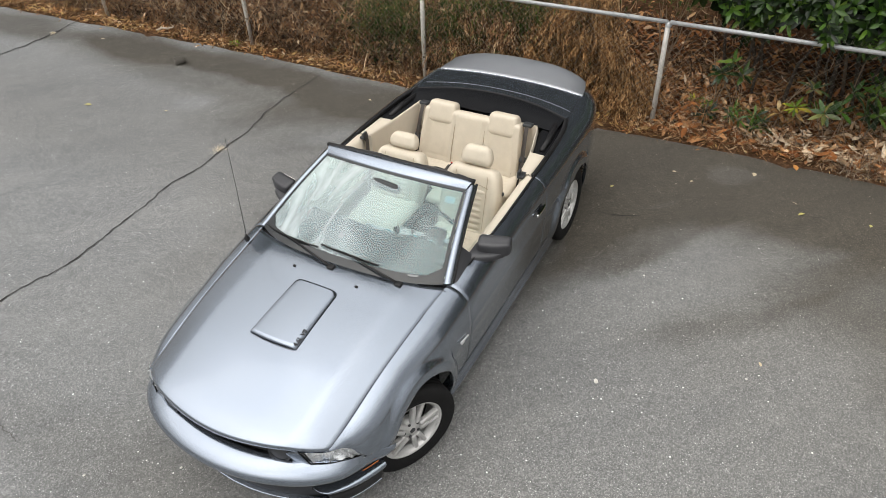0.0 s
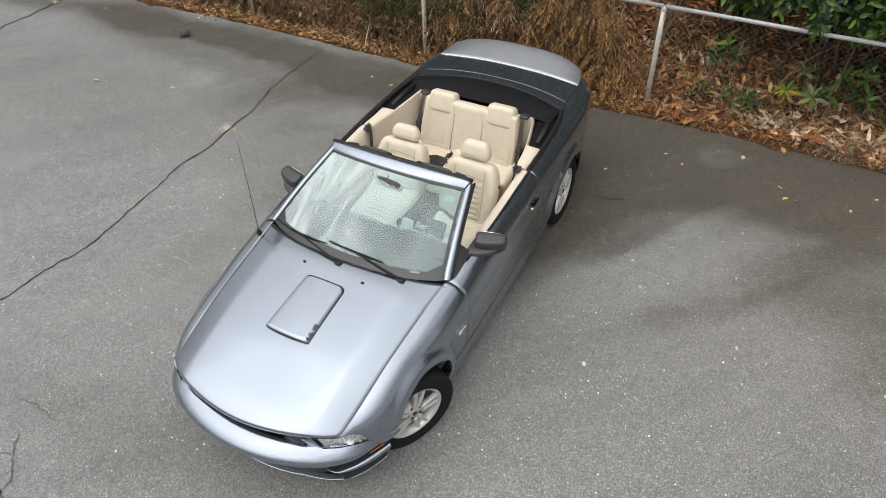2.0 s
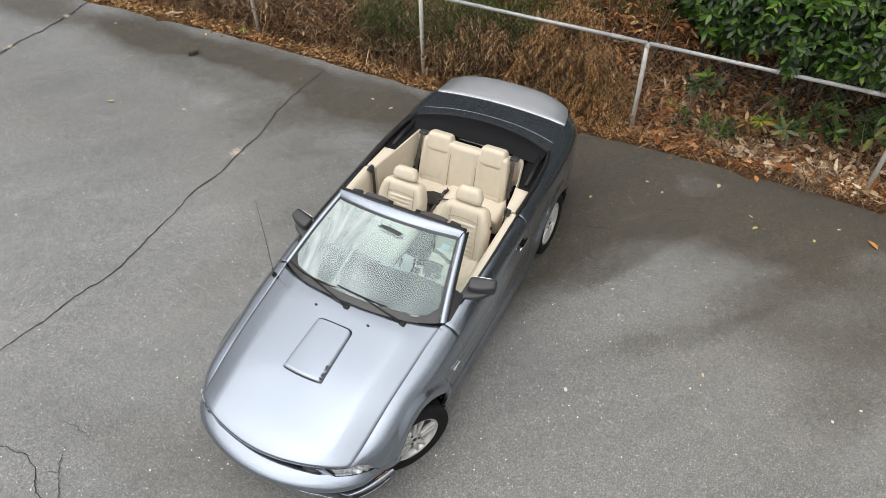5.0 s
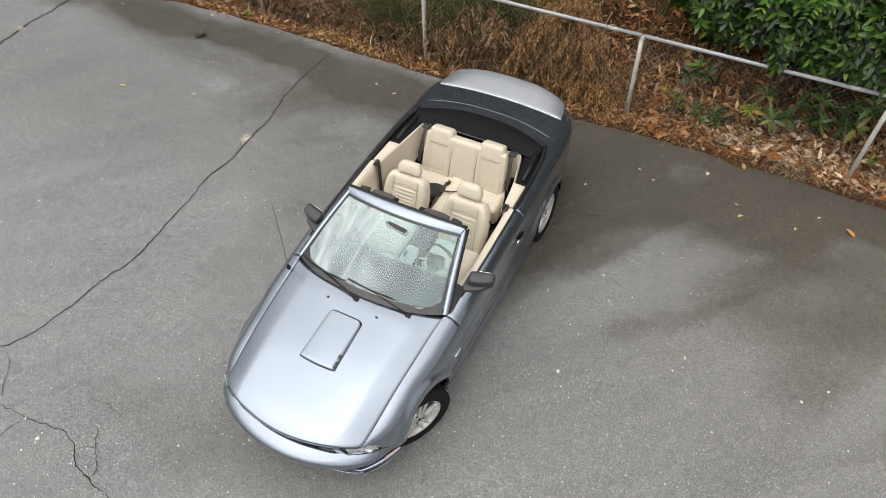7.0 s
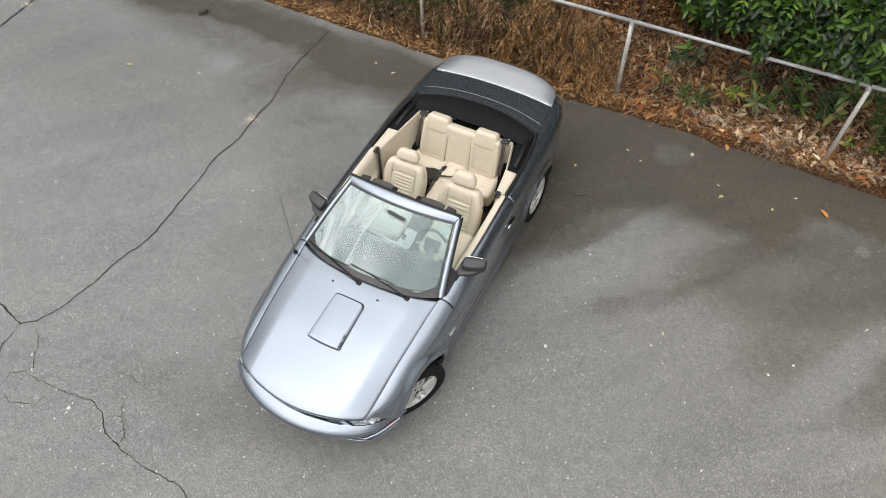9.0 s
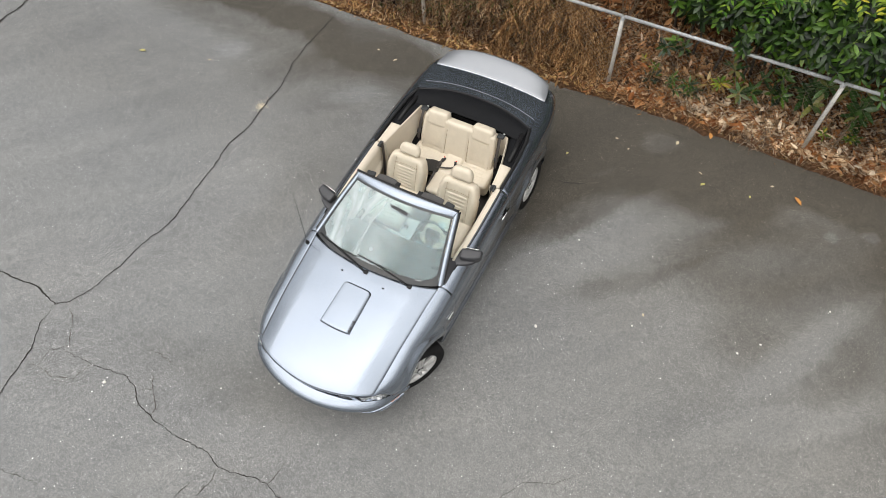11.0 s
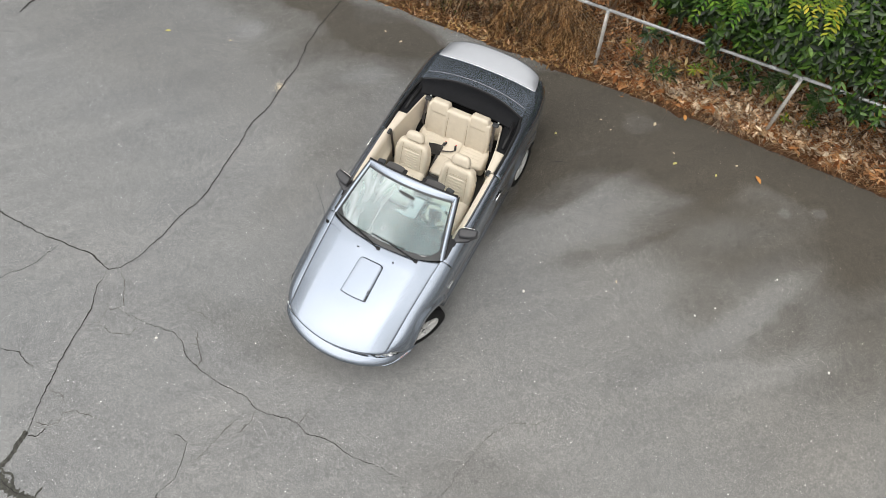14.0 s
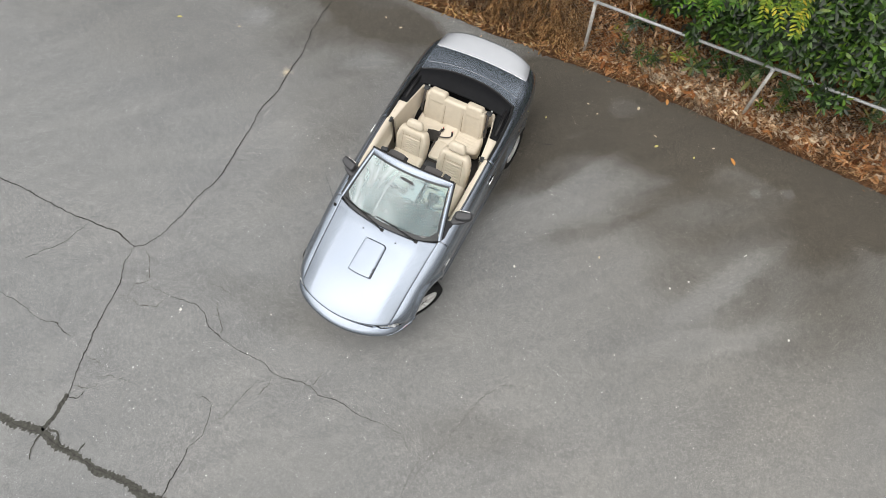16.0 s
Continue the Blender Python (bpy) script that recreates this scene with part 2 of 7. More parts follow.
# damp patches: (x, y, half length, half width, turn, softness), strength
STAINS = [
    ((1.25, 6.12, 1.15, 0.30, 41, 0.35), 0.52),
    ((0.70, 6.26, 0.56, 0.28, -92, 0.50), 0.35),
    ((2.05, 5.30, 0.95, 0.17, 33, 0.50), 0.22),
    ((3.38, 5.70, 0.95, 0.55, 14, 0.50), 0.44),
    ((3.26, 4.72, 0.45, 0.30, -4, 0.60), 0.24),
    ((5.11, 6.07, 0.80, 0.62, 24, 0.60), 0.38),
    ((4.33, 4.58, 0.55, 0.22, 47, 0.50), 0.26),
    ((2.80, 6.76, 0.95, 0.42, 8, 0.50), 0.44),
    ((1.5, 7.5, 0.9, 0.35, -14, 0.6), 0.30),
    ((2.7, 6.1, 0.8, 0.35, 25, 0.6), 0.22),
    ((5.30, 5.28, 0.50, 0.40, 35, 0.60), 0.20),
    ((0.35, 5.35, 0.50, 0.30, 60, 0.60), 0.30),
    ((3.65, 6.35, 0.85, 0.38, 15, 0.60), 0.30),
    ((1.95, 5.85, 1.00, 0.40, 37, 0.70), 0.13),
    ((3.2, 7.35, 3.6, 0.42, -15, 0.5), 0.75),
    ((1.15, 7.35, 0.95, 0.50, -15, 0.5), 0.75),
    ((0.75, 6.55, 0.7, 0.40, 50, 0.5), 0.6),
    ((6.6, 6.3, 1.8, 0.5, -17, 0.5), 0.75),
    ((0.9, 1.9, 0.8, 0.3, 10, 0.7), 0.2),
    ((-2.3, 8.30, 1.25, 0.42, -14, 0.45), 0.9),
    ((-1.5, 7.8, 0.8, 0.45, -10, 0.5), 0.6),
    ((-2.7, 7.75, 0.75, 0.28, 15, 0.6), 0.40),
    ((-4.1, 8.85, 1.1, 0.33, -15, 0.5), 0.75),
    ((-4.9, 8.60, 2.2, 0.45, -15, 0.6), 0.55),
    ((3.6, 6.9, 2.6, 0.6, -15, 0.6), 0.4),
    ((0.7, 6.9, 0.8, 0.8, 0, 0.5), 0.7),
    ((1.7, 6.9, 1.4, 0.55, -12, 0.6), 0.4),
    ((4.9, 5.1, 2.6, 1.3, 28, 0.7), 0.22),
    ((4.3, 5.45, 1.3, 0.55, 25, 0.6), 0.24),
    ((5.1, 4.4, 0.8, 0.5, 30, 0.6), 0.22),
    ((5.0, 3.3, 1.2, 0.6, 30, 0.7), 0.14),
    ((7.0, 5.6, 1.9, 1.3, 25, 0.7), 0.42),
    ((-5.9, 9.15, 1.1, 0.42, -14, 0.5), 0.75),
    ((-8.4, 9.6, 1.3, 0.35, -14, 0.5), 0.75),
    ((-2.3, 5.3, 0.9, 0.35, 60, 0.7), 0.2),
    ((-5.2, 7.2, 3.4, 0.95, -8, 0.6), 0.19),
    ((-2.2, 6.1, 0.75, 0.6, -20, 0.7), 0.20),
    ((-3.0, 7.5, 1.0, 0.6, -10, 0.5), 0.22),
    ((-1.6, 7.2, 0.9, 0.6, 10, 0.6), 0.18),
    ((-2.1, 2.9, 1.1, 0.30, -10, 0.7), 0.22),
    ((-1.4, 3.3, 0.7, 0.5, 0, 0.7), 0.2),
]
# x, y, half length, depth, direction, strength
TIDES = [
    (0.95, 5.38, 1.05, 0.95, 46, 0.22),
    (2.15, 5.42, 1.35, 0.80, 208, 0.24),
    (3.0, 6.25, 0.8, 0.6, 212, 0.14),
]
PALE = [
    ((1.31, 6.77, 0.72, 0.13, 40, 0.50), 0.30),
    ((3.96, 4.78, 0.94, 0.17, 46, 0.50), 0.34),
    ((3.93, 3.95, 1.08, 0.20, 22, 0.60), 0.26),
    ((2.12, 7.35, 0.22, 0.18, 0, 0.4), 0.16),
    ((4.21, 6.28, 0.10, 0.08, 0, 0.4), 0.3),
    ((4.72, 6.46, 0.10, 0.09, 0, 0.4), 0.3),
    ((-2.1, 7.3, 0.45, 0.14, 15, 0.5), 0.25),
    ((-4.15, 7.75, 0.3, 0.2, 30, 0.5), 0.25),
    ((1.71, 5.67, 1.07, 0.24, 37, 0.50), 0.12),
]

MAT = {}
MAT["asphalt"] = asphalt_material()


def soil_material():
    m, nt, b = material("leaf_mould_soil")
    v = coords(nt)
    f = noise_tex(nt, v, 22.0, 6.0, 0.65)
    g = noise_tex(nt, v, 2.0, 4.0)
    col = ramp(nt, f, [(0.28, (0.022, 0.012, 0.007)), (0.5, (0.075, 0.041, 0.022)), (0.72, (0.17, 0.105, 0.060))])
    col = blend(nt, 1.0, col, ramp(nt, g, [(0.3, (0.75, 0.72, 0.7)), (0.7, (1.15, 1.1, 1.05))]), "MULTIPLY")
    nt.links.new(col, b.inputs["Base Color"])
    b.inputs["Roughness"].default_value = 0.95
    b.inputs["Specular IOR Level"].default_value = 0.08
    bump(nt, b, f, 0.8, 0.02)
    return m


def paint_material():
    m, nt, b = material("metallic_silver_grey_paint")
    v = coords(nt)
    flake = node(nt, "ShaderNodeTexVoronoi", Scale=900.0)
    nt.links.new(v, flake.inputs["Vector"])
    dust = noise_tex(nt, v, 2.5, 5.0)
    col = ramp(nt, flake.outputs["Color"], [(0.0, (0.208, 0.241, 0.293)), (1.0, (0.301, 0.345, 0.413))])
    nt.links.new(col, b.inputs["Base Color"])
    b.inputs["Metallic"].default_value = 0.90
    r = nt.nodes.new("ShaderNodeMapRange")
    r.inputs[3].default_value, r.inputs[4].default_value = 0.20, 0.24
    nt.links.new(dust, r.inputs[0])
    nt.links.new(r.outputs[0], b.inputs["Roughness"])
    b.inputs["Coat Weight"].default_value = 1.0
    b.inputs["Coat Roughness"].default_value = 0.05
    return m


MAT["soil"] = soil_material()
MAT["paint"] = paint_material()


def clear_lens():
    m, nt, b = material("clear_plastic_lens")
    clear = nt.nodes.new("ShaderNodeBsdfTransparent")
    clear.inputs["Color"].default_value = (0.95, 0.96, 0.97, 1)
    gloss = node(nt, "ShaderNodeBsdfGlossy", Roughness=0.05)
    mix = nt.nodes.new("ShaderNodeMixShader")
    mix.inputs[0].default_value = 0.10
    nt.links.new(clear.outputs[0], mix.inputs[1])
    nt.links.new(gloss.outputs[0], mix.inputs[2])
    nt.links.new(mix.outputs[0], nt.nodes["Material Output"].inputs["Surface"])
    return m


MAT["lens"] = clear_lens()
MAT["satin"] = surface("satin_silver_paint", (0.30, 0.315, 0.34), 0.40, 0.7, 0.05, 6, 0.0, 300.0, 0.4)


def glare_glass():
    """Windscreen glass with pale streaks of cloud reflection painted on as a diffuse film."""
    m, nt, b = material("glare_tinted_windscreen")
    b.inputs["Base Color"].default_value = (0.52, 0.745, 0.785, 1)
    b.inputs["Transmission Weight"].default_value = 1.0
    b.inputs["Roughness"].default_value = 0.0
    b.inputs["IOR"].default_value = 1.52
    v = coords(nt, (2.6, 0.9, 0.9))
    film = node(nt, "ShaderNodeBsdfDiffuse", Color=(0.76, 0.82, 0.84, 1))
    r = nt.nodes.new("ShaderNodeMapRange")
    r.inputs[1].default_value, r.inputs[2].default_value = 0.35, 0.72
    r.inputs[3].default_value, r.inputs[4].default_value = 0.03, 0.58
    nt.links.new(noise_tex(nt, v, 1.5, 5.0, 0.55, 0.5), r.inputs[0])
    # the painted reflection is strongest over the passenger half
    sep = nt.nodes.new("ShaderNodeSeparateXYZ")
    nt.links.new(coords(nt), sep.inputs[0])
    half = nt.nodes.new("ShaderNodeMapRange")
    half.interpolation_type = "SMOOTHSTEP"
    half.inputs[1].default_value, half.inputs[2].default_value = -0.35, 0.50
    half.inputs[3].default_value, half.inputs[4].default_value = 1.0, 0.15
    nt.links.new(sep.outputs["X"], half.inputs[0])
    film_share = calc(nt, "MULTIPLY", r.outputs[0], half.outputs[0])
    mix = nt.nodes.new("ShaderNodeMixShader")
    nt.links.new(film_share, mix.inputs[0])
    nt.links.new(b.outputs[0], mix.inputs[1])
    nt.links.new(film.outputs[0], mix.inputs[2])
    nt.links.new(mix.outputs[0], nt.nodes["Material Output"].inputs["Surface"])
    return m


MAT["windscreen"] = glare_glass()
MAT["black"] = surface("black_plastic", (0.013, 0.013, 0.014), 0.5, 0, 0.2, 20, 0.15, 300.0, 0.0, 0.3)
MAT["white_trim"] = surface("bright_satin_badge_metal", (0.72, 0.73, 0.74), 0.45, 0.15, 0.05, 20, 0.0)
MAT["mirror_black"] = surface("satin_dark_grey_plastic", (0.040, 0.041, 0.046), 0.42, 0, 0.15, 20, 0.05)
MAT["frit"] = surface("black_printed_glass", (0.02, 0.023, 0.025), 0.10, 0, 0.1, 20)
MAT["cloth"] = surface("black_soft_top_cloth", (0.008, 0.0085, 0.010), 0.6, 0, 0.25, 12, 0.4, 700, 0.0, 0.12)
MAT["rubber"] = surface("tyre_rubber", (0.012, 0.012, 0.0125), 0.8, 0, 0.3, 25, 0.3, 200, 0.0, 0.2)
# near-black for undersides and liners, also for shade painted into gaps
MAT["cavity"] = surface("underside_and_gap_shade", (0.007, 0.007, 0.007), 0.9, 0, 0.2, 10, 0.0, 300.0, 0.0, 0.1)
MAT["alloy"] = surface("cast_alloy", (0.62, 0.62, 0.615), 0.34, 0.40, 0.08, 40, 0.05)
MAT["chrome"] = surface("chrome", (0.85, 0.85, 0.86), 0.08, 1.0, 0.03, 40)
MAT["leather"] = surface("cream_leather", (0.60, 0.535, 0.431), 0.48, 0, 0.07, 14, 0.18, 260)
MAT["seam"] = surface("stitched_seam", (0.36, 0.29, 0.20), 0.6, 0, 0.1, 14)
MAT["visor"] = surface("charcoal_fabric", (0.082, 0.079, 0.080), 0.8, 0, 0.12, 30, 0.1, 300)
MAT["trim_beige"] = surface("cream_moulded_plastic", (0.62, 0.555, 0.456), 0.5, 0, 0.05, 10, 0.1, 400)
MAT["dash"] = surface("charcoal_dashboard_plastic", (0.03, 0.033, 0.036), 0.55, 0, 0.15, 14, 0.25, 350)
MAT["carpet"] = surface("dark_carpet", (0.03, 0.027, 0.024), 0.95, 0, 0.3, 60, 0.6, 500)
MAT["belt"] = surface("dark_brown_webbing", (0.05, 0.042, 0.038), 0.7, 0, 0.15, 60, 0.3, 600)
MAT["red"] = surface("red_plastic", (0.5, 0.02, 0.015), 0.4, 0, 0.1)
MAT["amber"] = surface("amber_lens", (0.36, 0.10, 0.02), 0.2, 0, 0.1)
MAT["reflector"] = surface("headlamp_reflector", (0.84, 0.85, 0.86), 0.28, 0.5, 0.06, 30)
MAT["paper"] = surface("white_sticker", (0.50, 0.53, 0.52), 0.6, 0, 0.05)
MAT["label_grey"] = surface("grey_printed_label", (0.22, 0.235, 0.24), 0.6, 0, 0.05)
MAT["disc"] = surface("dull_brake_iron", (0.06, 0.058, 0.056), 0.5, 0.5, 0.15)
MAT["galv"] = surface("galvanised_steel", (0.47, 0.485, 0.50), 0.52, 0.30, 0.12, 9, 0.15, 120)
MAT["post"] = surface("weathered_galvanised_post", (0.58, 0.565, 0.53), 0.6, 0.12, 0.2, 7, 0.2, 90)
MAT["wire"] = surface("dull_fence_wire", (0.32, 0.29, 0.245), 0.5, 0.25, 0.3, 5, 0.0, 300.0, 0.0, 0.3)
MAT["crack"] = surface("crack_dark_earth", (0.030, 0.029, 0.027), 0.95, 0, 0.3, 30, 0.5, 200)
MAT["crackmoss"] = surface("crack_mossy_earth", (0.056, 0.056, 0.049), 0.95, 0, 0.65, 22, 0.9, 120)
MAT["hairline"] = surface("hairline_crack_dust", (0.075, 0.072, 0.066), 0.95, 0, 0.3, 30, 0.5, 200)


# ---- mesh helpers ----
def mesh_of(name, verts, faces, smooth=True):
    me = bpy.data.meshes.new(name)
    me.from_pydata([tuple(map(float, v)) for v in verts], [], faces)
    me.validate()
    if smooth:
        me.polygons.foreach_set("use_smooth", [True] * len(me.polygons))
    me.update()
    return me


def thing(name, label, category, group="", m=None, kind=""):
    ob = tagged(new(name), label, category, group, kind)
    ob.empty_display_size = 0.2
    if m is not None:
        ob.matrix_basis = m
    return ob


def part(name, data, mat, parent, label="", smooth=True, thick=0.0, kind=""):
    """Links verts and faces, a bmesh or a mesh as one mesh object under its parent."""
    if isinstance(data, tuple):
        me = mesh_of(name, data[0], data[1], smooth)
    elif isinstance(data, bmesh.types.BMesh):
        me = bpy.data.meshes.new(name)
        data.to_mesh(me)
        data.free()
        if smooth:
            me.polygons.foreach_set("use_smooth", [True] * len(me.polygons))
    else:
        me = data
    if mat is not None and not me.materials:
        me.materials.append(mat)
    ob = new(name, me)
    if parent is not None:
        ob.parent = parent
    if label or kind:
        tagged(ob, label=label, kind=kind)
    if thick:
        s = ob.modifiers.new("thickness", "SOLIDIFY")
        s.thickness, s.offset = thick, -1
        if smooth:
            ob.modifiers.new("even_normals", "WEIGHTED_NORMAL")
    return ob


def pl(*knots):
    """A smooth monotone curve through (t, value) knots."""
    xs = np.array([k[0] for k in knots], float)
    ys = np.array([k[1] for k in knots], float)
    d = np.diff(ys) / np.diff(xs)
    m = np.zeros(len(xs))
    for i in range(1, len(xs) - 1):
        if d[i - 1] * d[i] > 0:
            m[i] = 2 * d[i - 1] * d[i] / (d[i - 1] + d[i])
    m[0], m[-1] = d[0], d[-1]

    def f(t):
        t = min(max(t, xs[0]), xs[-1])
        i = min(int(np.searchsorted(xs, t, "right")) - 1, len(xs) - 2)
        h = xs[i + 1] - xs[i]
        s = (t - xs[i]) / h
        return float((1 + 2 * s) * (1 - s) ** 2 * ys[i] + s * (1 - s) ** 2 * h * m[i] + s * s * (3 - 2 * s) * ys[i + 1] + s * s * (s - 1) * h * m[i + 1])

    return f


def lerp(a, b, n):
    return [a + (b - a) * i / (n - 1) for i in range(n)]


def sheet(rows, closed=False, flip=False):
    """Faces over rows of points."""
    nv = len(rows[0])
    verts = [p for r in rows for p in r]
    faces = []
    for i in range(len(rows) - 1):
        for j in range(nv if closed else nv - 1):
            k = (j + 1) % nv
            f = (i * nv + j, i * nv + k, (i + 1) * nv + k, (i + 1) * nv + j)
            faces.append(f[::-1] if flip else f)
    return verts, faces


def join(*datas):
    verts, faces = [], []
    for v, f in datas:
        o = len(verts)
        verts += list(v)
        faces += [tuple(i + o for i in q) for q in f]
    return verts, faces


def tube(points, radius, sides=8, cap=True):
    """A round bar along points; radius is one number or one for each point."""
    pts = [Vector(p) for p in points]
    n = len(pts)
    rad = [radius] * n if isinstance(radius, (int, float)) else radius
    verts, faces = [], []
    ref = None
    for i, p in enumerate(pts):
        d = (pts[min(i + 1, n - 1)] - pts[max(i - 1, 0)]).normalized()
        if ref is None:
            ref = d.orthogonal().normalized()
        ref = (ref - d * ref.dot(d)).normalized()
        side = d.cross(ref)
        for k in range(sides):
            a = 2 * math.pi * k / sides
            verts.append(p + (ref * math.cos(a) + side * math.sin(a)) * rad[i])
    for i in range(n - 1):
        for k in range(sides):
            q = (k + 1) % sides
            faces.append((i * sides + k, i * sides + q, (i + 1) * sides + q, (i + 1) * sides + k))
    if cap:
        faces.append(tuple(range(sides))[::-1])
        faces.append(tuple((n - 1) * sides + k for k in range(sides)))
    return verts, faces


def rounded(size, r, n=5, m=None, shape=None):
    """A box with rounded edges; shape(x, y, z) may bend it, and m places it."""
    hx, hy, hz = (s / 2 for s in size)
    r = min(r, hx, hy, hz)
    half = Vector((hx, hy, hz))

    def ticks(h):
        core = max(h - r, 0)
        t = [-h + r * (1 - math.cos(a)) for a in (0, math.pi / 6, math.pi / 3)]
        mid = lerp(-core, core, max(n, 2)) if core > 1e-6 else [0.0]
        return t + mid + [-q for q in t[::-1]]

    verts, faces = [], []
    for axis in range(3):
        u, w = (axis + 1) % 3, (axis + 2) % 3
        tu, tw = ticks(half[u]), ticks(half[w])
        for sgn in (-1, 1):
            o = len(verts)
            for a in tu:
                for b_ in tw:
                    p = Vector((0, 0, 0))
                    p[axis], p[u], p[w] = sgn * half[axis], a, b_
                    inner = Vector([max(-(h - r), min(h - r, c)) for h, c in zip(half, p)])
                    d = p - inner
                    p = inner + d.normalized() * r if d.length > 1e-9 else p
                    verts.append(p)
            nw = len(tw)
            for i in range(len(tu) - 1):
                for j in range(nw - 1):
                    f = (o + i * nw + j, o + (i + 1) * nw + j, o + (i + 1) * nw + j + 1, o + i * nw + j + 1)
                    faces.append(f if sgn > 0 else f[::-1])
    if shape:
        verts = [Vector(shape(*p)) for p in verts]
    if m is not None:
        verts = [m @ Vector(p) for p in verts]
    bm = bmesh.new()
    vs = [bm.verts.new(p) for p in verts]
    for f in faces:
        bm.faces.new([vs[i] for i in f])
    bmesh.ops.remove_doubles(bm, verts=bm.verts, dist=1e-5)
    bmesh.ops.recalc_face_normals(bm, faces=bm.faces)
    return bm


def lathe(profile, steps=32, m=None):
    """Turns (radius, height) pairs round z."""
    rows = []
    for r, z in profile:
        rows.append([Vector((r * math.cos(2 * math.pi * k / steps), r * math.sin(2 * math.pi * k / steps), z)) for k in range(steps)])
    v, f = sheet(rows, closed=True)
    if m is not None:
        v = [m @ p for p in v]
    return v, f


# ---- ground, parking lot, fence ----
def fence_y(x):
    return 8.562 - 0.2265 * x


edge_y = pl((-30, 15.0), (-9.2, 10.22), (-6.75, 9.74), (-4.2, 9.24), (-1.87, 8.68), (0.7, 8.10), (2.3, 7.78), (4.23, 7.28), (6.1, 6.77), (30, -0.4))


def bank(x, y):
    """Height of the soil: level with the lot, rising a little behind the fence."""
    d = y - fence_y(x)
    return -0.02 + 0.02 * max(0.0, min(1.0, (d + 0.5) / 0.4)) + 0.10 * max(0.0, d) ** 1.1 * (1 if d < 12 else 0) + (0.10 * 12 ** 1.1 if d >= 12 else 0)


def ground_rows():
    xs = [-900, -300, -100, -40, -20] + lerp(-12, 10, 67) + [20, 40, 100, 300, 900]
    rel = [-900, -300, -100, -30, -12, -6, -3, -1.5, -0.9, -0.7, -0.55, -0.4, -0.25, -0.1, 0, 0.15, 0.3, 0.5, 0.75, 1, 1.4, 1.8, 2.4, 3, 4, 6, 9, 12, 30, 100, 400, 900]
    rows = []
    for d in rel:
        row = []
        for x in xs:
            y = (fence_y(x) if abs(x) < 50 else fence_y(math.copysign(50, x))) + d
            z = bank(min(max(x, -50), 50), (fence_y(min(max(x, -50), 50)) + d))
            if -0.8 < d < 6:
                z += 0.025 * noise.noise((x * 2.1, y * 2.1, 0.3))
            if d < -0.75:
                z = -0.06
            row.append((x, y, z))
        rows.append(row)
    return rows


ground = part("ground", sheet(ground_rows()), MAT["soil"], None)
tagged(ground, "brown leaf-mould soil along and behind the fence", "ground", kind="structure")


def lot_data():
    """The asphalt slab, with a ragged edge along the fence."""
    rng = random.Random(5)
    xs = [-400, -100, -40, -20] + lerp(-12, 9, 211) + [20, 40, 100, 400]
    top, low = [], []
    for x in xs:
        e = edge_y(x) if -30 < x < 30 else (15.0 + (-30 - x) * 0.226 if x < 0 else -0.4 - (x - 30) * 0.3)
        if -12 <= x <= 9:
            e += 0.035 * noise.noise((x * 1.7, 0, 0)) + 0.02 * noise.noise((x * 7.0, 3, 0)) + rng.uniform(-0.008, 0.008)
        top.append((x, e, 0.0))
        low.append((x, e + 0.015, -0.05))
    near = [(x, -500.0 if abs(x) > 50 else -500.0, 0.0) for x in xs]
    mid = [(x, min(-30.0, t[1] - 30), 0.0) for x, t in zip(xs, top)]
    lip = [(t[0], t[1] - 0.02, 0.0) for t in top]
    top = [(t[0], t[1], -0.008) for t in top]
    return sheet([near, mid, lip, top, low])


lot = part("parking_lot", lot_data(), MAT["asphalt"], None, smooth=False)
tagged(lot, "worn grey asphalt lot with damp dark patches and cracks", "asphalt", kind="structure")


def seam_data(path, width, seed):
    """A wide seam whose two edges crumble on their own."""
    pts = []
    for (x0, y0), (x1, y1) in zip(path, path[1:]):
        n = max(2, int(math.hypot(x1 - x0, y1 - y0) / 0.012))
        pts += [Vector((x0 + (x1 - x0) * i / n, y0 + (y1 - y0) * i / n, 0.003)) for i in range(n)]
    verts, faces = [], []
    for i, p in enumerate(pts):
        d = (pts[min(i + 6, len(pts) - 1)] - pts[max(i - 6, 0)]).normalized()
        s = Vector((-d.y, d.x, 0))
        p = p + s * (0.030 * noise.noise((p.x * 3.1, p.y * 3.1, seed)) + 0.012 * noise.noise((p.x * 11, p.y * 11, seed)))
        for e in (1, -1):
            w = width * (0.62 + 0.45 * noise.noise((p.x * 5, p.y * 5, seed + 3 * e)) + 0.45 * noise.noise((p.x * 38, p.y * 38, seed + 7 * e)) + 0.25 * noise.noise((p.x * 90, p.y * 90, seed + 2 * e)))
            verts.append(p + s * e * max(0.006, w))
    for i in range(len(pts) - 1):
        faces.append((2 * i, 2 * i + 1, 2 * i + 3, 2 * i + 2))
    return verts, faces


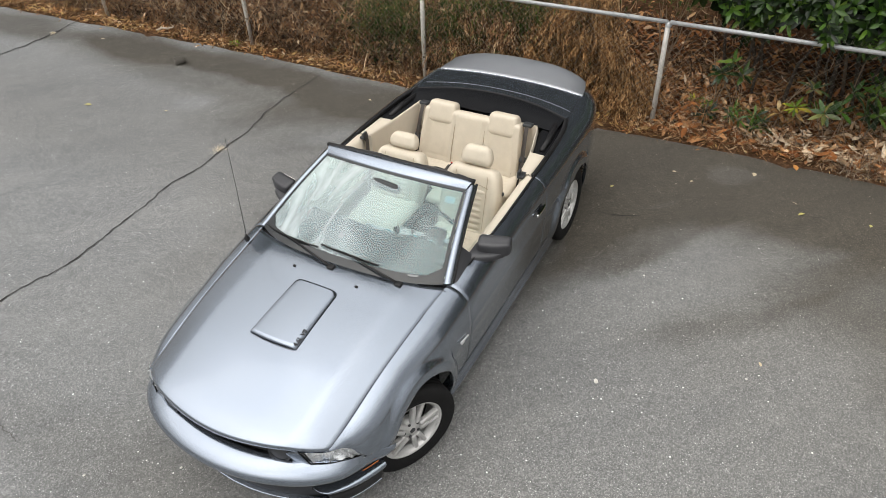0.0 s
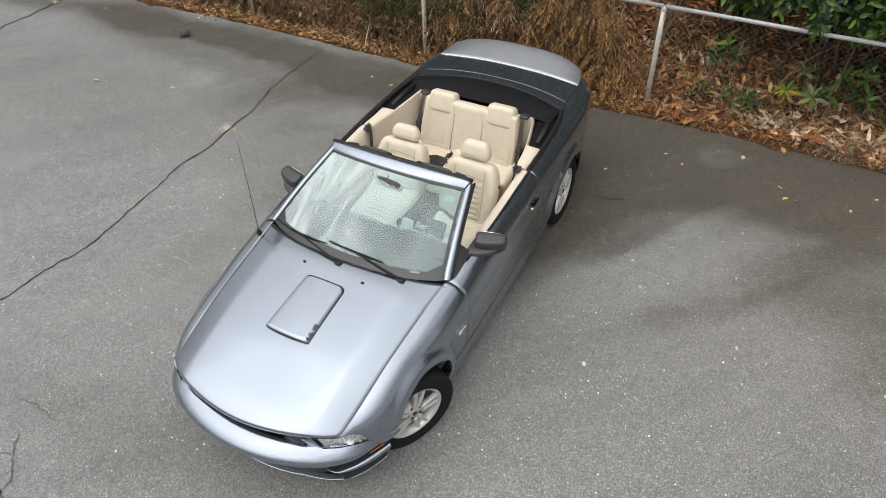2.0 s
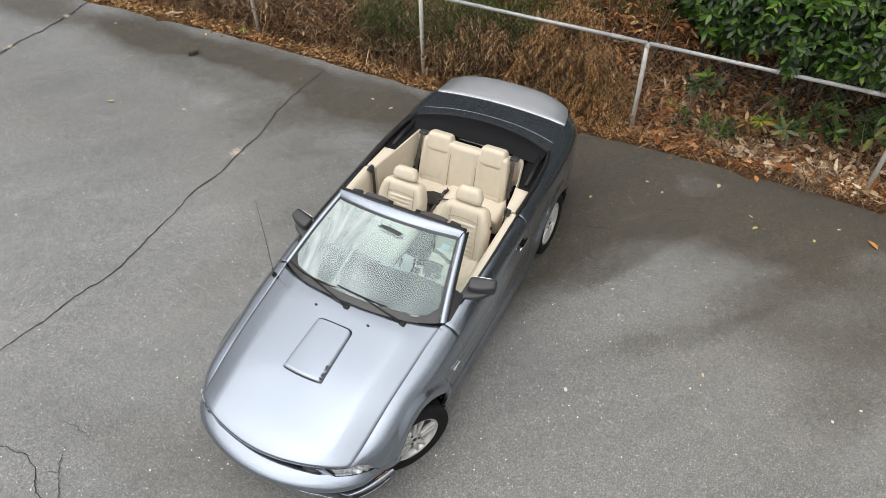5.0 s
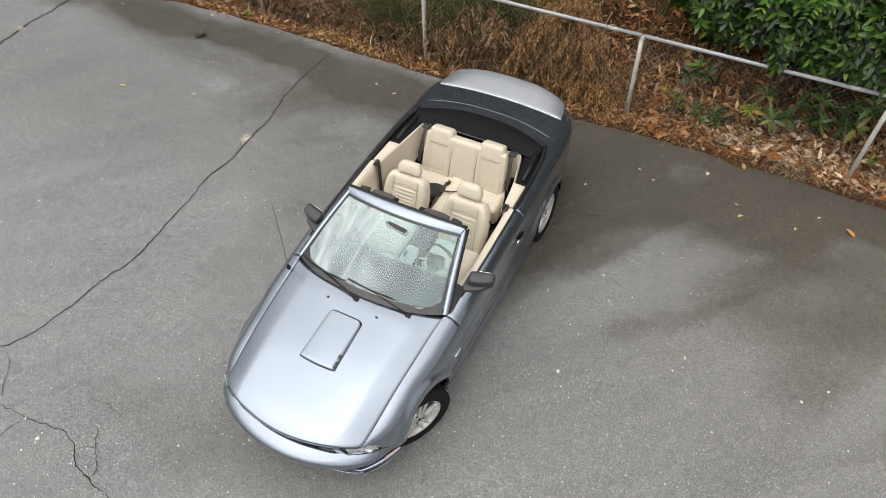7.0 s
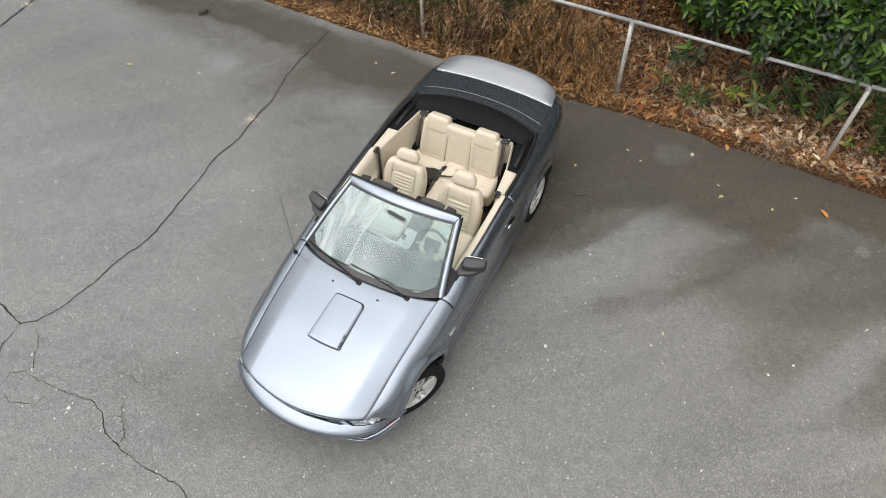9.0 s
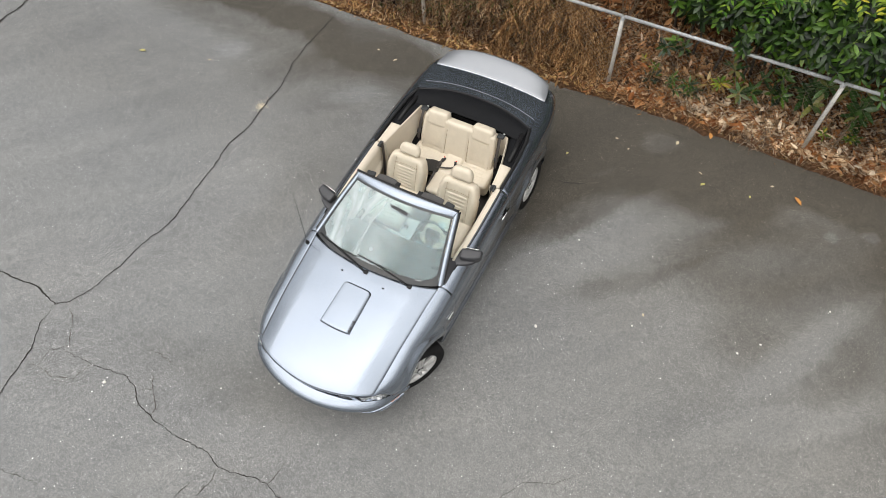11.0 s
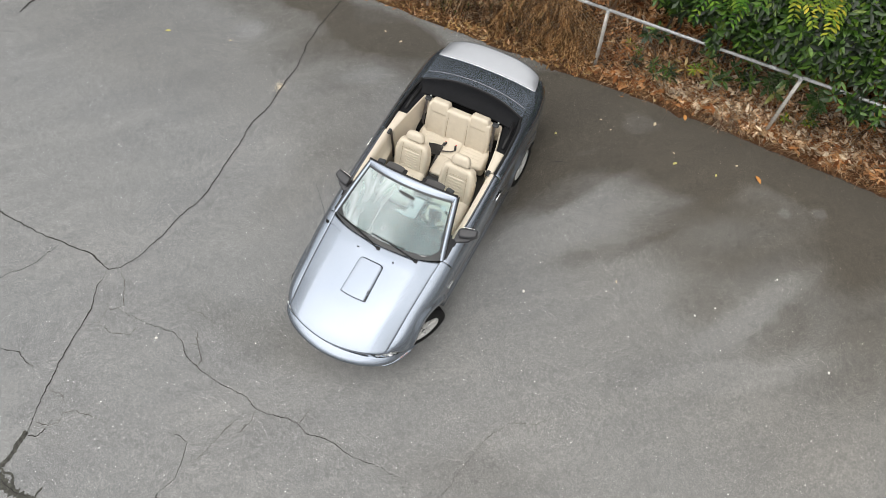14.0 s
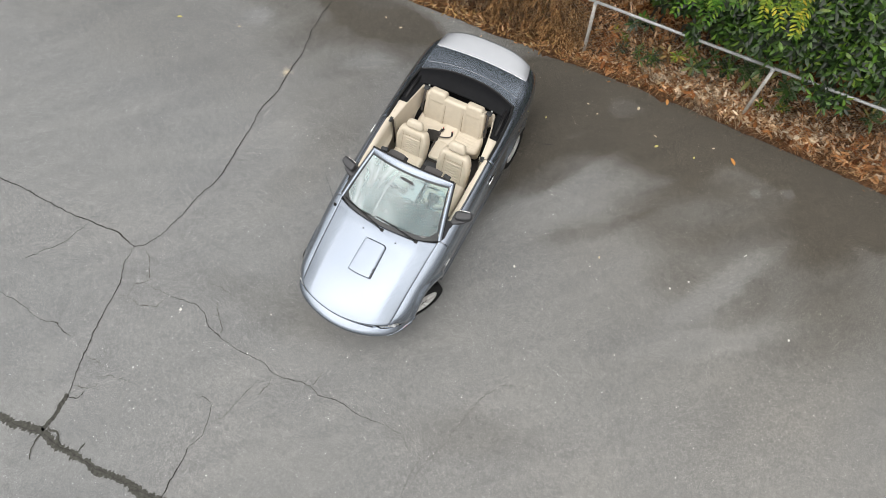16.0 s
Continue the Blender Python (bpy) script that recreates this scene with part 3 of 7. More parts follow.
def crack_data(path, width, seed, jag=0.03, z=0.004):
    """A narrow jagged strip that follows a path over the asphalt."""
    rng = random.Random(seed)
    pts = []
    for (x0, y0), (x1, y1) in zip(path, path[1:]):
        n = max(2, int(math.hypot(x1 - x0, y1 - y0) / 0.02))
        for i in range(n):
            t = i / n
            pts.append((x0 + (x1 - x0) * t, y0 + (y1 - y0) * t))
    pts.append(path[-1])
    out = []
    for i, (x, y) in enumerate(pts):
        k = seed * 7.3
        x += jag * noise.noise((x * 9, y * 9, k)) + 0.7 * jag * noise.noise((x * 31, y * 31, k))
        y += jag * noise.noise((x * 9, y * 9, k + 5)) + 0.7 * jag * noise.noise((x * 31, y * 31, k + 3))
        out.append(Vector((x, y, z)))
    verts, faces = [], []
    n = len(out)
    for i, p in enumerate(out):
        d = (out[min(i + 1, n - 1)] - out[max(i - 1, 0)]).normalized()
        s = Vector((-d.y, d.x, 0))
        w = 1.25 * width * (0.40 + 0.9 * abs(noise.noise((p.x * 6, p.y * 6, seed + 0.5)))) * min(1, (0.25 if width < 0.008 else 0.6) + 4 * i / n, (0.25 if width < 0.008 else 0.6) + 4 * (n - 1 - i) / n) * rng.uniform(0.7, 1.25)
        verts += [p + s * w, p - s * w]
    for i in range(n - 1):
        faces.append((2 * i, 2 * i + 1, 2 * i + 3, 2 * i + 2))
    return verts, faces


CRACK_MAIN = [(-2.9, 8.85), (-3.05, 8.35), (-3.2, 7.7), (-3.2, 7.2), (-3.3, 6.75), (-3.34, 6.4), (-3.5, 6.05), (-3.55, 5.6), (-3.65, 5.05), (-3.72, 4.65), (-3.93, 4.25), (-4.05, 3.92), (-4.2, 3.58), (-4.36, 3.38), (-4.53, 3.29)]
CRACK_WEST = [(-4.53, 3.29), (-4.91, 3.46), (-5.35, 3.52), (-5.8, 3.58), (-6.18, 3.68), (-6.6, 3.8), (-7.4, 3.9)]
CRACK_DOWN = [(-4.54, 3.28), (-4.57, 2.97), (-4.49, 2.7), (-4.54, 2.36), (-4.56, 2.04), (-4.56, 1.68), (-4.56, 1.38), (-4.54, 1.19), (-4.53, 1.03)]
CRACK_FOOT = [(-4.53, 1.05), (-4.58, 0.89), (-4.60, 0.68), (-4.66, 0.5)]
CRACK_SEAM = [(-6.6, 0.75), (-5.31, 0.54), (-4.95, 0.5), (-4.64, 0.48), (-4.31, 0.38), (-3.94, 0.29), (-3.48, 0.2), (-2.88, 0.1), (-1.8, -0.1)]
CRACK_EAST = [(-4.29, 2.75), (-4.16, 2.81), (-3.96, 2.75), (-3.61, 2.70), (-3.33, 2.69), (-3.12, 2.58), (-2.99, 2.41), (-2.73, 2.29), (-2.48, 2.2), (-2.26, 2.16), (-2.04, 2.11), (-1.89, 2.0), (-1.58, 1.99), (-1.33, 1.98), (-1.19, 1.87), (-0.95, 1.88), (-0.79, 1.83), (-0.52, 1.74), (-0.23, 1.72), (0.07, 1.66), (0.16, 1.5)]
CRACKS = [
    (CRACK_MAIN, 0.0081, "crack"), (CRACK_WEST, 0.0086, "crack"), (CRACK_DOWN, 0.0078, "crack"), (CRACK_EAST, 0.0046, "crack"),
    (CRACK_SEAM, 0.088, "crackmoss"), (CRACK_FOOT, 0.052, "crackmoss"),
    ([(-4.64, 0.58), (-4.42, 0.52), (-4.34, 0.36)], 0.022, "crackmoss"),
    ([(-4.36, 0.36), (-4.07, 0.38), (-4.05, 0.50)], 0.016, "crackmoss"),
    ([(-4.66, 0.50), (-4.72, 0.28), (-4.66, 0.15)], 0.016, "crackmoss"),
    ([(-1.89, 2.0), (-1.89, 1.86), (-1.99, 1.69)], 0.004, "crack"),
    ([(-2.08, 1.84), (-2.22, 1.56), (-2.35, 1.27), (-2.48, 1.2)], 0.004, "crack"),
    ([(-2.84, 1.48), (-2.56, 1.43), (-2.53, 1.23), (-2.53, 1.0), (-2.66, 0.80)], 0.0045, "crack"),
    ([(-2.66, 0.80), (-2.67, 0.64), (-2.70, 0.50), (-2.74, 0.30), (-2.76, 0.1)], 0.0085, "crack"),
    ([(-4.52, 1.59), (-4.35, 1.58), (-4.26, 1.53)], 0.004, "crack"),
    ([(-4.53, 1.17), (-4.31, 1.2), (-4.2, 1.25), (-4.22, 1.39), (-4.06, 1.43), (-3.62, 1.4)], 0.004, "crack"),
    ([(-4.52, 1.02), (-4.4, 1.03), (-4.33, 1.15)], 0.008, "crack"),
    ([(-5.42, 1.93), (-5.15, 1.95), (-4.99, 1.85), (-4.86, 1.83)], 0.0055, "crack"),
    ([(0.54, 1.69), (0.37, 1.46), (0.28, 1.15), (0.24, 0.9), (0.2, 0.5)], 0.0025, "crack"),
    ([(-7.2, 2.5), (-6.17, 2.18), (-5.75, 2.07), (-5.42, 1.93)], 0.0055, "crack"),
    ([(-4.34, 3.31), (-4.2, 3.11), (-4.09, 2.86), (-4.2, 2.8)], 0.004, "crack"),
    ([(-4.47, 2.54), (-4.31, 2.56), (-4.29, 2.75), (-4.2, 2.8)], 0.004, "crack"),
    ([(-4.31, 2.56), (-4.1, 2.47), (-3.84, 2.51), (-3.75, 2.72)], 0.004, "crack"),
    ([(-3.02, 2.8), (-2.92, 2.61), (-3.06, 2.57)], 0.004, "crack"),
    ([(-2.92, 2.61), (-2.81, 2.43), (-2.8, 2.33)], 0.004, "crack"),
    ([(-3.26, 3.04), (-3.03, 3.01), (-2.83, 2.92)], 0.0035, "crack"),
    ([(-1.22, 2.22), (-1.31, 1.98)], 0.004, "crack"),
    ([(0.22, 0.7), (0.4, 1.3), (0.66, 1.73), (0.78, 2.02), (0.97, 2.39), (1.21, 2.62), (1.48, 2.66), (1.81, 2.89)], 0.003, "crack"),
    ([(-7.45, 9.85), (-7.55, 9.1), (-7.75, 8.5), (-7.85, 7.9), (-8.1, 7.2)], 0.016, "crack"),
    ([(-3.25, 6.08), (-2.65, 5.96), (-2.15, 5.87), (-1.6, 5.73)], 0.002, "crack"),
    ([(-5.35, 3.52), (-5.6, 3.1), (-6.1, 2.7)], 0.005, "crack"),
    ([(1.28, 6.45), (1.0, 6.42), (0.78, 6.45)], 0.005, "crack"),
]
for i, (path, width, mat) in enumerate(CRACKS):
    if width > 0.03:
        part("crack", seam_data(path, width, i + 1), MAT[mat], lot, "ragged mossy seam between asphalt slabs", smooth=False)
        width, mat = 0.0045, "crack"
    part("crack", crack_data(path, width, i + 1, 0.02 if width < 0.01 else 0.03, 0.0075), MAT["hairline" if width < 0.0045 else mat], lot, smooth=False)

# chain-link fence
FENCE_TOP = 1.188
POSTS = [-9.95, -7.12, -4.29, -1.54, 1.30, 3.92, 6.6, 9.4]
fence = thing("chain_link_fence", "galvanised chain-link fence with round posts and top rail", "fence")


def along(x, z=0.0, off=0.0):
    return Vector((x + 0.22 * off, fence_y(x) + 0.975 * off, z))


def dome(r, h, n=12):
    return lathe([(r, 0), (r * 1.05, 0.006), (r * 1.05, 0.02), (r * 0.8, h * 0.75), (r * 0.35, h), (0.001, h)], n)


for i, x in enumerate(POSTS):
    zt = FENCE_TOP - 0.035
    post = part("post", tube([along(x, -0.1), along(x, zt * 0.5), along(x + (0.008 if i % 2 else -0.006), zt)], 0.027, 14), MAT["post"], fence)
    v, f = dome(0.031, 0.05)
    part("post_cap", ([p + along(x, zt - 0.012) for p in v], f), MAT["galv"], post)
    for z in (0.28, 0.58, 0.88):
        ring = [along(x, z) + Vector((0.032 * math.cos(a), 0.032 * math.sin(a), 0.006 * math.sin(2 * a))) for a in lerp(0, 2 * math.pi, 13)]
        part("wire_tie", tube(ring, 0.0025, 5), MAT["galv"], post)
for a, b in zip(POSTS, POSTS[1:]):
    part("top_rail", tube([along(a + 0.012, FENCE_TOP), along((a + b) / 2, FENCE_TOP - 0.004), along(b - 0.012, FENCE_TOP)], 0.0215, 14), MAT["galv"], fence)
    part("rail_sleeve", tube([along(b - 0.42, FENCE_TOP - 0.001), along(b - 0.26, FENCE_TOP - 0.002)], 0.0245, 14), MAT["galv"], fence)
    for k in range(1, 5):
        x = a + (b - a) * k / 5 + 0.06 * math.sin(k * 5.1 + a)
        ring = [along(x, FENCE_TOP) + Vector((0.004 * math.sin(q * 2), 0.026 * math.cos(q), 0.026 * math.sin(q))) for q in lerp(0, 2 * math.pi, 12)]
        part("wire_tie", tube(ring, 0.0024, 5), MAT["galv"], fence)


def chain_link(x0, x1, pitch=0.034, z0=0.03, z1=1.262):
    """Interlocked zigzag wires, with twisted ends along the top."""
    verts, faces = [], []
    n = int((x1 - x0) / pitch)
    rows = int((z1 - z0) / pitch)
    r = 0.0014
    for k in range(n):
        pts = []
        for j in range(rows + 1):
            x = x0 + (k + ((j + k) % 2)) * pitch
            sag = 0.012 * noise.noise((x * 1.3, j * 0.12, 1.0)) + 0.006 * noise.noise((x * 6, j * 0.5, 2.0))
            if j < 3:
                sag += 0.02 * noise.noise((x * 2, 4.0, j))
            pts.append(along(x, z0 + j * pitch + 0.004 * noise.noise((x * 3, j * 0.3, 7)), -0.03 + sag + (0.003 if j % 2 else -0.003)))
        pts.append(pts[-1] + Vector((pitch * (0.35 if (rows + k) % 2 == 0 else -0.35), 0.002, 0.022)))
        for j, p in enumerate(pts):
            o = len(verts)
            verts += [p + Vector((r, 0, 0)), p + Vector((-r * 0.5, r * 0.87, 0)), p + Vector((-r * 0.5, -r * 0.87, 0))]
            if j:
                for q in range(3):
                    w = (q + 1) % 3
                    faces.append((o - 3 + q, o - 3 + w, o + w, o + q))
    return verts, faces


part("wire_mesh", chain_link(-9.9, 8.2), MAT["wire"], fence, "woven diamond mesh of dull wire", kind="stuff")


# ---- the convertible ----
car = thing("convertible_car", "silver-grey two-door convertible with cream leather seats, roof folded down", "car", m=pose(-0.600, 4.923, 0, 0, 0, -13.1))
NOSE, TAIL, AXLE_F, AXLE_R = -2.205, 2.40, -1.325, 1.355
ARCH, ARCH_Z = 0.378, 0.345
belt_z = pl((-2.2, 0.72), (-1.9, 0.782), (-1.36, 0.90), (-0.7, 0.972), (-0.45, 0.990), (-0.2, 1.003), (0.3, 1.014), (0.65, 1.020), (1.2, 1.021), (1.7, 1.022), (2.07, 1.028), (2.4, 0.965))
cut_x = pl((-2.2, 0.60), (-1.92, 0.668), (-1.36, 0.702), (-0.72, 0.742), (-0.45, 0.782), (0.2, 0.802), (0.9, 0.802), (1.35, 0.785), (1.66, 0.735), (2.07, 0.715), (2.4, 0.64))
out_x = pl((-2.0, 0.675), (-1.946, 0.715), (-1.894, 0.75), (-1.825, 0.79), (-1.75, 0.824), (-1.65, 0.842), (-1.5, 0.850), (-1.345, 0.857), (-1.2, 0.876), (-1.0, 0.900), (-0.6, 0.914), (0.3, 0.922), (0.9, 0.928), (1.36, 0.926), (1.8, 0.910), (2.1, 0.862), (2.3, 0.785), (2.4, 0.68))


def section(y):
    """The side of the body at y: from the top seam over the shoulder down to the sill."""
    c, w, b = cut_x(y), out_x(y), belt_z(y)
    d = w - c
    keys = [(c, b), (c + 0.40 * d, b - 0.020), (c + 0.70 * d, b - 0.056), (c + 0.92 * d, max(b - 0.11, 0.685 + 0.15 * (b - 0.7))), (w - 0.003, max(b - 0.20, 0.655)), (w, 0.615), (w - 0.012, 0.52), (w - 0.028, 0.36), (w - 0.055, 0.25), (w - 0.10, 0.19)]
    pts = []
    for i in range(len(keys) - 1):
        p0, p1, p2, p3 = keys[max(i - 1, 0)], keys[i], keys[i + 1], keys[min(i + 2, len(keys) - 1)]
        for k in range(6):
            t = k / 6
            pts.append(tuple(0.5 * (2 * p1[a] + (p2[a] - p0[a]) * t + (2 * p0[a] - 5 * p1[a] + 4 * p2[a] - p3[a]) * t * t + (3 * p1[a] - p0[a] - 3 * p2[a] + p3[a]) * t ** 3) for a in (0, 1)))
    pts.append(keys[-1])
    return pts


def low_z(y, sill=0.215):
    for a in (AXLE_F, AXLE_R):
        if abs(y - a) <= ARCH:
            return max(sill, ARCH_Z + math.sqrt(max(0, ARCH ** 2 - (y - a) ** 2)))
    return sill


def flare(x, y, z):
    for a in (AXLE_F, AXLE_R):
        r = math.hypot(y - a, z - ARCH_Z)
        if r < 0.49:
            t = max(0.0, min(1.0, (0.49 - r) / 0.06))
            x += 0.030 * t * t * (3 - 2 * t)
    if 0.3 < y < 1.1:  # hollow ahead of the rear wheel
        x -= 0.016 * math.exp(-((z - 0.60) / 0.09) ** 2) * math.exp(-((y - 0.85) / 0.25) ** 2)
    x += 0.006 * math.exp(-((z - 0.70) / 0.03) ** 2) * min(1, max(0, (y + 0.95) / 0.3)) * min(1, max(0, (2.0 - y) / 0.3))
    return x


def side_row(y, side, top=None, bottom=None, n=44):
    pts = section(y)
    zt = pts[0][1] if top is None else top
    zl = low_z(y) if bottom is None else bottom
    ln = [0.0]
    for p, q in zip(pts, pts[1:]):
        ln.append(ln[-1] + math.hypot(q[0] - p[0], q[1] - p[1]))
    zs = [p[1] for p in pts]

    def at_z(z):
        for i in range(len(pts) - 1):
            if zs[i] >= z >= zs[i + 1]:
                t = (zs[i] - z) / max(zs[i] - zs[i + 1], 1e-9)
                return ln[i] + (ln[i + 1] - ln[i]) * t
        return ln[-1]

    a, b = at_z(zt), at_z(zl)
    row = []
    for k in range(n):
        s = a + (b - a) * k / (n - 1)
        i = max(0, min(len(ln) - 2, int(np.searchsorted(ln, s)) - 1))
        t = (s - ln[i]) / max(ln[i + 1] - ln[i], 1e-9)
        x = pts[i][0] + (pts[i + 1][0] - pts[i][0]) * t
        z = pts[i][1] + (pts[i + 1][1] - pts[i][1]) * t
        row.append((side * flare(x, y, z), y, z))
    row.append((row[-1][0] - side * 0.025, y, row[-1][2] + 0.002))  # folded edge
    return row


def ys_between(a, b, step=0.028):
    ys = lerp(a, b, max(3, int((b - a) / step)))
    for ax in (AXLE_F, AXLE_R):
        for k in range(-20, 21):
            y = ax + ARCH * math.sin(k / 20 * math.pi / 2)
            ys.append(y)
        ys += [ax - ARCH - 0.0015, ax + ARCH + 0.0015]
    return sorted(set(round(y, 5) for y in ys if a <= y <= b))


def side_panel(a, b, side, top=None, bottom=None, lean=0.0, shift=0.0):
    rows = []
    for y in ys_between(a, b):
        bt = None
        if bottom is not None:
            bt = bottom(y)
            if bt is not None:
                bt = max(bt, low_z(y))
        rows.append(side_row(y, side, top(y) if top else None, bt))
    if lean:  # slanted panel edges
        rows = [[(p[0], p[1] + lean * max(0, 0.9 - p[2]) * ((b - r[0][1]) / (b - a)), p[2]) for p in r] for r in rows]
    if shift:
        rows = [[(p[0] - side * shift, p[1], p[2]) for p in r] for r in rows]
    return sheet(rows, flip=side < 0)


hood_mid = pl((-2.16, 0.795), (-2.05, 0.842), (-1.9, 0.885), (-1.56, 0.955), (-1.1, 1.005), (-0.9, 1.02), (-0.6, 1.02))


def hood_z(x, y):
    c = cut_x(y)
    f = min(1.0, abs(x) / c)
    edge = max(0.0, (f - 0.72) / 0.28)
    return hood_mid(y) - (hood_mid(y) - belt_z(y)) * (0.60 * f ** 2.3 + 0.40 * edge ** 1.2)


def hood_front(x):
    return -2.137 + 0.30 * x * x + 0.9 * abs(x) ** 8


def cowl_y(f):
    return -0.866 + 0.085 * f * f + 0.06 * f ** 4


def hood_data():
    fs = [math.copysign(abs(t) ** 0.85, t) for t in lerp(-1, 1, 49)]
    rows = []
    for k in range(44):
        t = k / 43
        row = []
        for f in fs:
            y0, y1 = hood_front(f * 0.70), cowl_y(f)
            y = y0 + (y1 - y0) * t
            x = f * (cut_x(y) - 0.0022)
            row.append((x, y, hood_z(x, y)))
        rows.append(row)
    lip1 = [(p[0], p[1] - 0.010, p[2] - 0.010) for p in rows[0]]
    lip2 = [(p[0], p[1] - 0.012, p[2] - 0.030) for p in rows[0]]
    lip3 = [(p[0], p[1] + 0.02, p[2] - 0.045) for p in rows[0]]
    return sheet([lip3, lip2, lip1] + rows)


hood = part("hood", hood_data(), MAT["paint"], car, thick=0.01)


def scoop_half(t):
    """Half the scoop's width at the share t of its length, with rounded rear corners."""
    u = max(0.0, (t - 0.90) / 0.10)
    return 0.170 - 0.012 * t - 0.040 * (1 - math.sqrt(max(0.0, 1 - u * u)))


def scoop_data():
    rows = []
    y0, y1 = -1.562, -1.078
    ts = [0.0] + lerp(0, 0.9, 18) + lerp(0.92, 1.0, 7)
    for k, t in enumerate(ts):
        y = y0 + (y1 - y0) * t
        w = scoop_half(t)
        h = (0.021 - 0.006 * t) * (1 - 0.75 * max(0.0, (t - 0.97) / 0.03) ** 2)
        if k == 0:
            h = 0.006
        row = []
        for f, hh in [(-1.0, 0.05), (-0.995, 0.55), (-0.97, 0.90), (-0.93, 1.0)] + [(f, 1.0) for f in lerp(-0.76, 0.76, 13)] + [(0.80, 1.0), (0.88, 0.78), (0.995, 0.28), (1.0, 0.05)]:
            x = f * w + 0.018
            crown = 0.004 * (1 - min(1, f * f))
            bow = 0.012 * (1 - f * f) * (1 - t)
            row.append((x, y - bow, hood_z(x, y) + h * hh + crown))
        rows.append(row)
    return sheet(rows)


scoop = part("hood_scoop", scoop_data(), MAT["paint"], hood, "raised scoop with black engine lettering")
gap_line = [(0.018 - scoop_half(t) - 0.001, t) for t in lerp(0, 1, 40)] + [(0.018 + f * (scoop_half(1.0) + 0.001), 1.004) for f in lerp(-0.9, 0.9, 12)] + [(0.018 + scoop_half(t) + 0.001, t) for t in lerp(1, 0, 40)]
part("scoop_gap", tube([(x, -1.562 + 0.484 * t, hood_z(x, -1.562 + 0.484 * t) + 0.0005) for x, t in gap_line], 0.0016, 6), MAT["cavity"], scoop)
# black strip painted as the shadow below the scoop's front lip
lip_shadow = [[(x + 0.018, -1.5655 - 0.012 * (1 - (x / 0.17) ** 2), hood_z(x, -1.57) + z) for x in lerp(-0.155, 0.155, 15)] for z in (0.002, 0.009)]
part("scoop_lip_shadow", sheet(lip_shadow), MAT["black"], scoop)


def lettering(name, text, size, mat, parent, m, extrude=0.0012):
    cu = bpy.data.curves.new(name, "FONT")
    cu.body = text
    cu.size = size
    cu.extrude = extrude
    cu.offset = 0.0011
    cu.align_x = "LEFT"
    tmp = bpy.data.objects.new(name, cu)
    scene.collection.objects.link(tmp)
    me = bpy.data.meshes.new_from_object(tmp.evaluated_get(bpy.context.evaluated_depsgraph_get()))
    bpy.data.objects.remove(tmp)
    bpy.data.curves.remove(cu)
    me.transform(m)
    return part(name, me, mat, parent, smooth=False)




def bevel_pt(f, lift, y):
    """A point on the scoop's sloping flank."""
    t = (y + 1.562) / 0.484
    x = f * scoop_half(t) + 0.018
    return Vector((x, y, hood_z(x, y) + (0.021 - 0.006 * t) * lift))


low_edge, far_edge, high_edge = bevel_pt(0.965, 0.40, -1.548), bevel_pt(0.965, 0.40, -1.40), bevel_pt(0.80, 1.0, -1.548)
run = (far_edge - low_edge).normalized()
face_up = run.cross(high_edge - low_edge).normalized()
rise = face_up.cross(run)
lettering("lettering", "4.6L V8", 0.041, MAT["black"], scoop, Matrix.Translation(low_edge + face_up * 0.0032) @ Matrix((run, rise, face_up)).transposed().to_4x4())
for sx in (-0.235, 0.25):
    part("washer_nozzle", rounded((0.022, 0.016, 0.008), 0.004, 2, pose(sx, -0.99, hood_z(sx, -0.99) + 0.003)), MAT["black"], hood)

SIDES = ((1, "driver"), (-1, "passenger"))
DOOR_F, DOOR_R = -0.68, 0.655


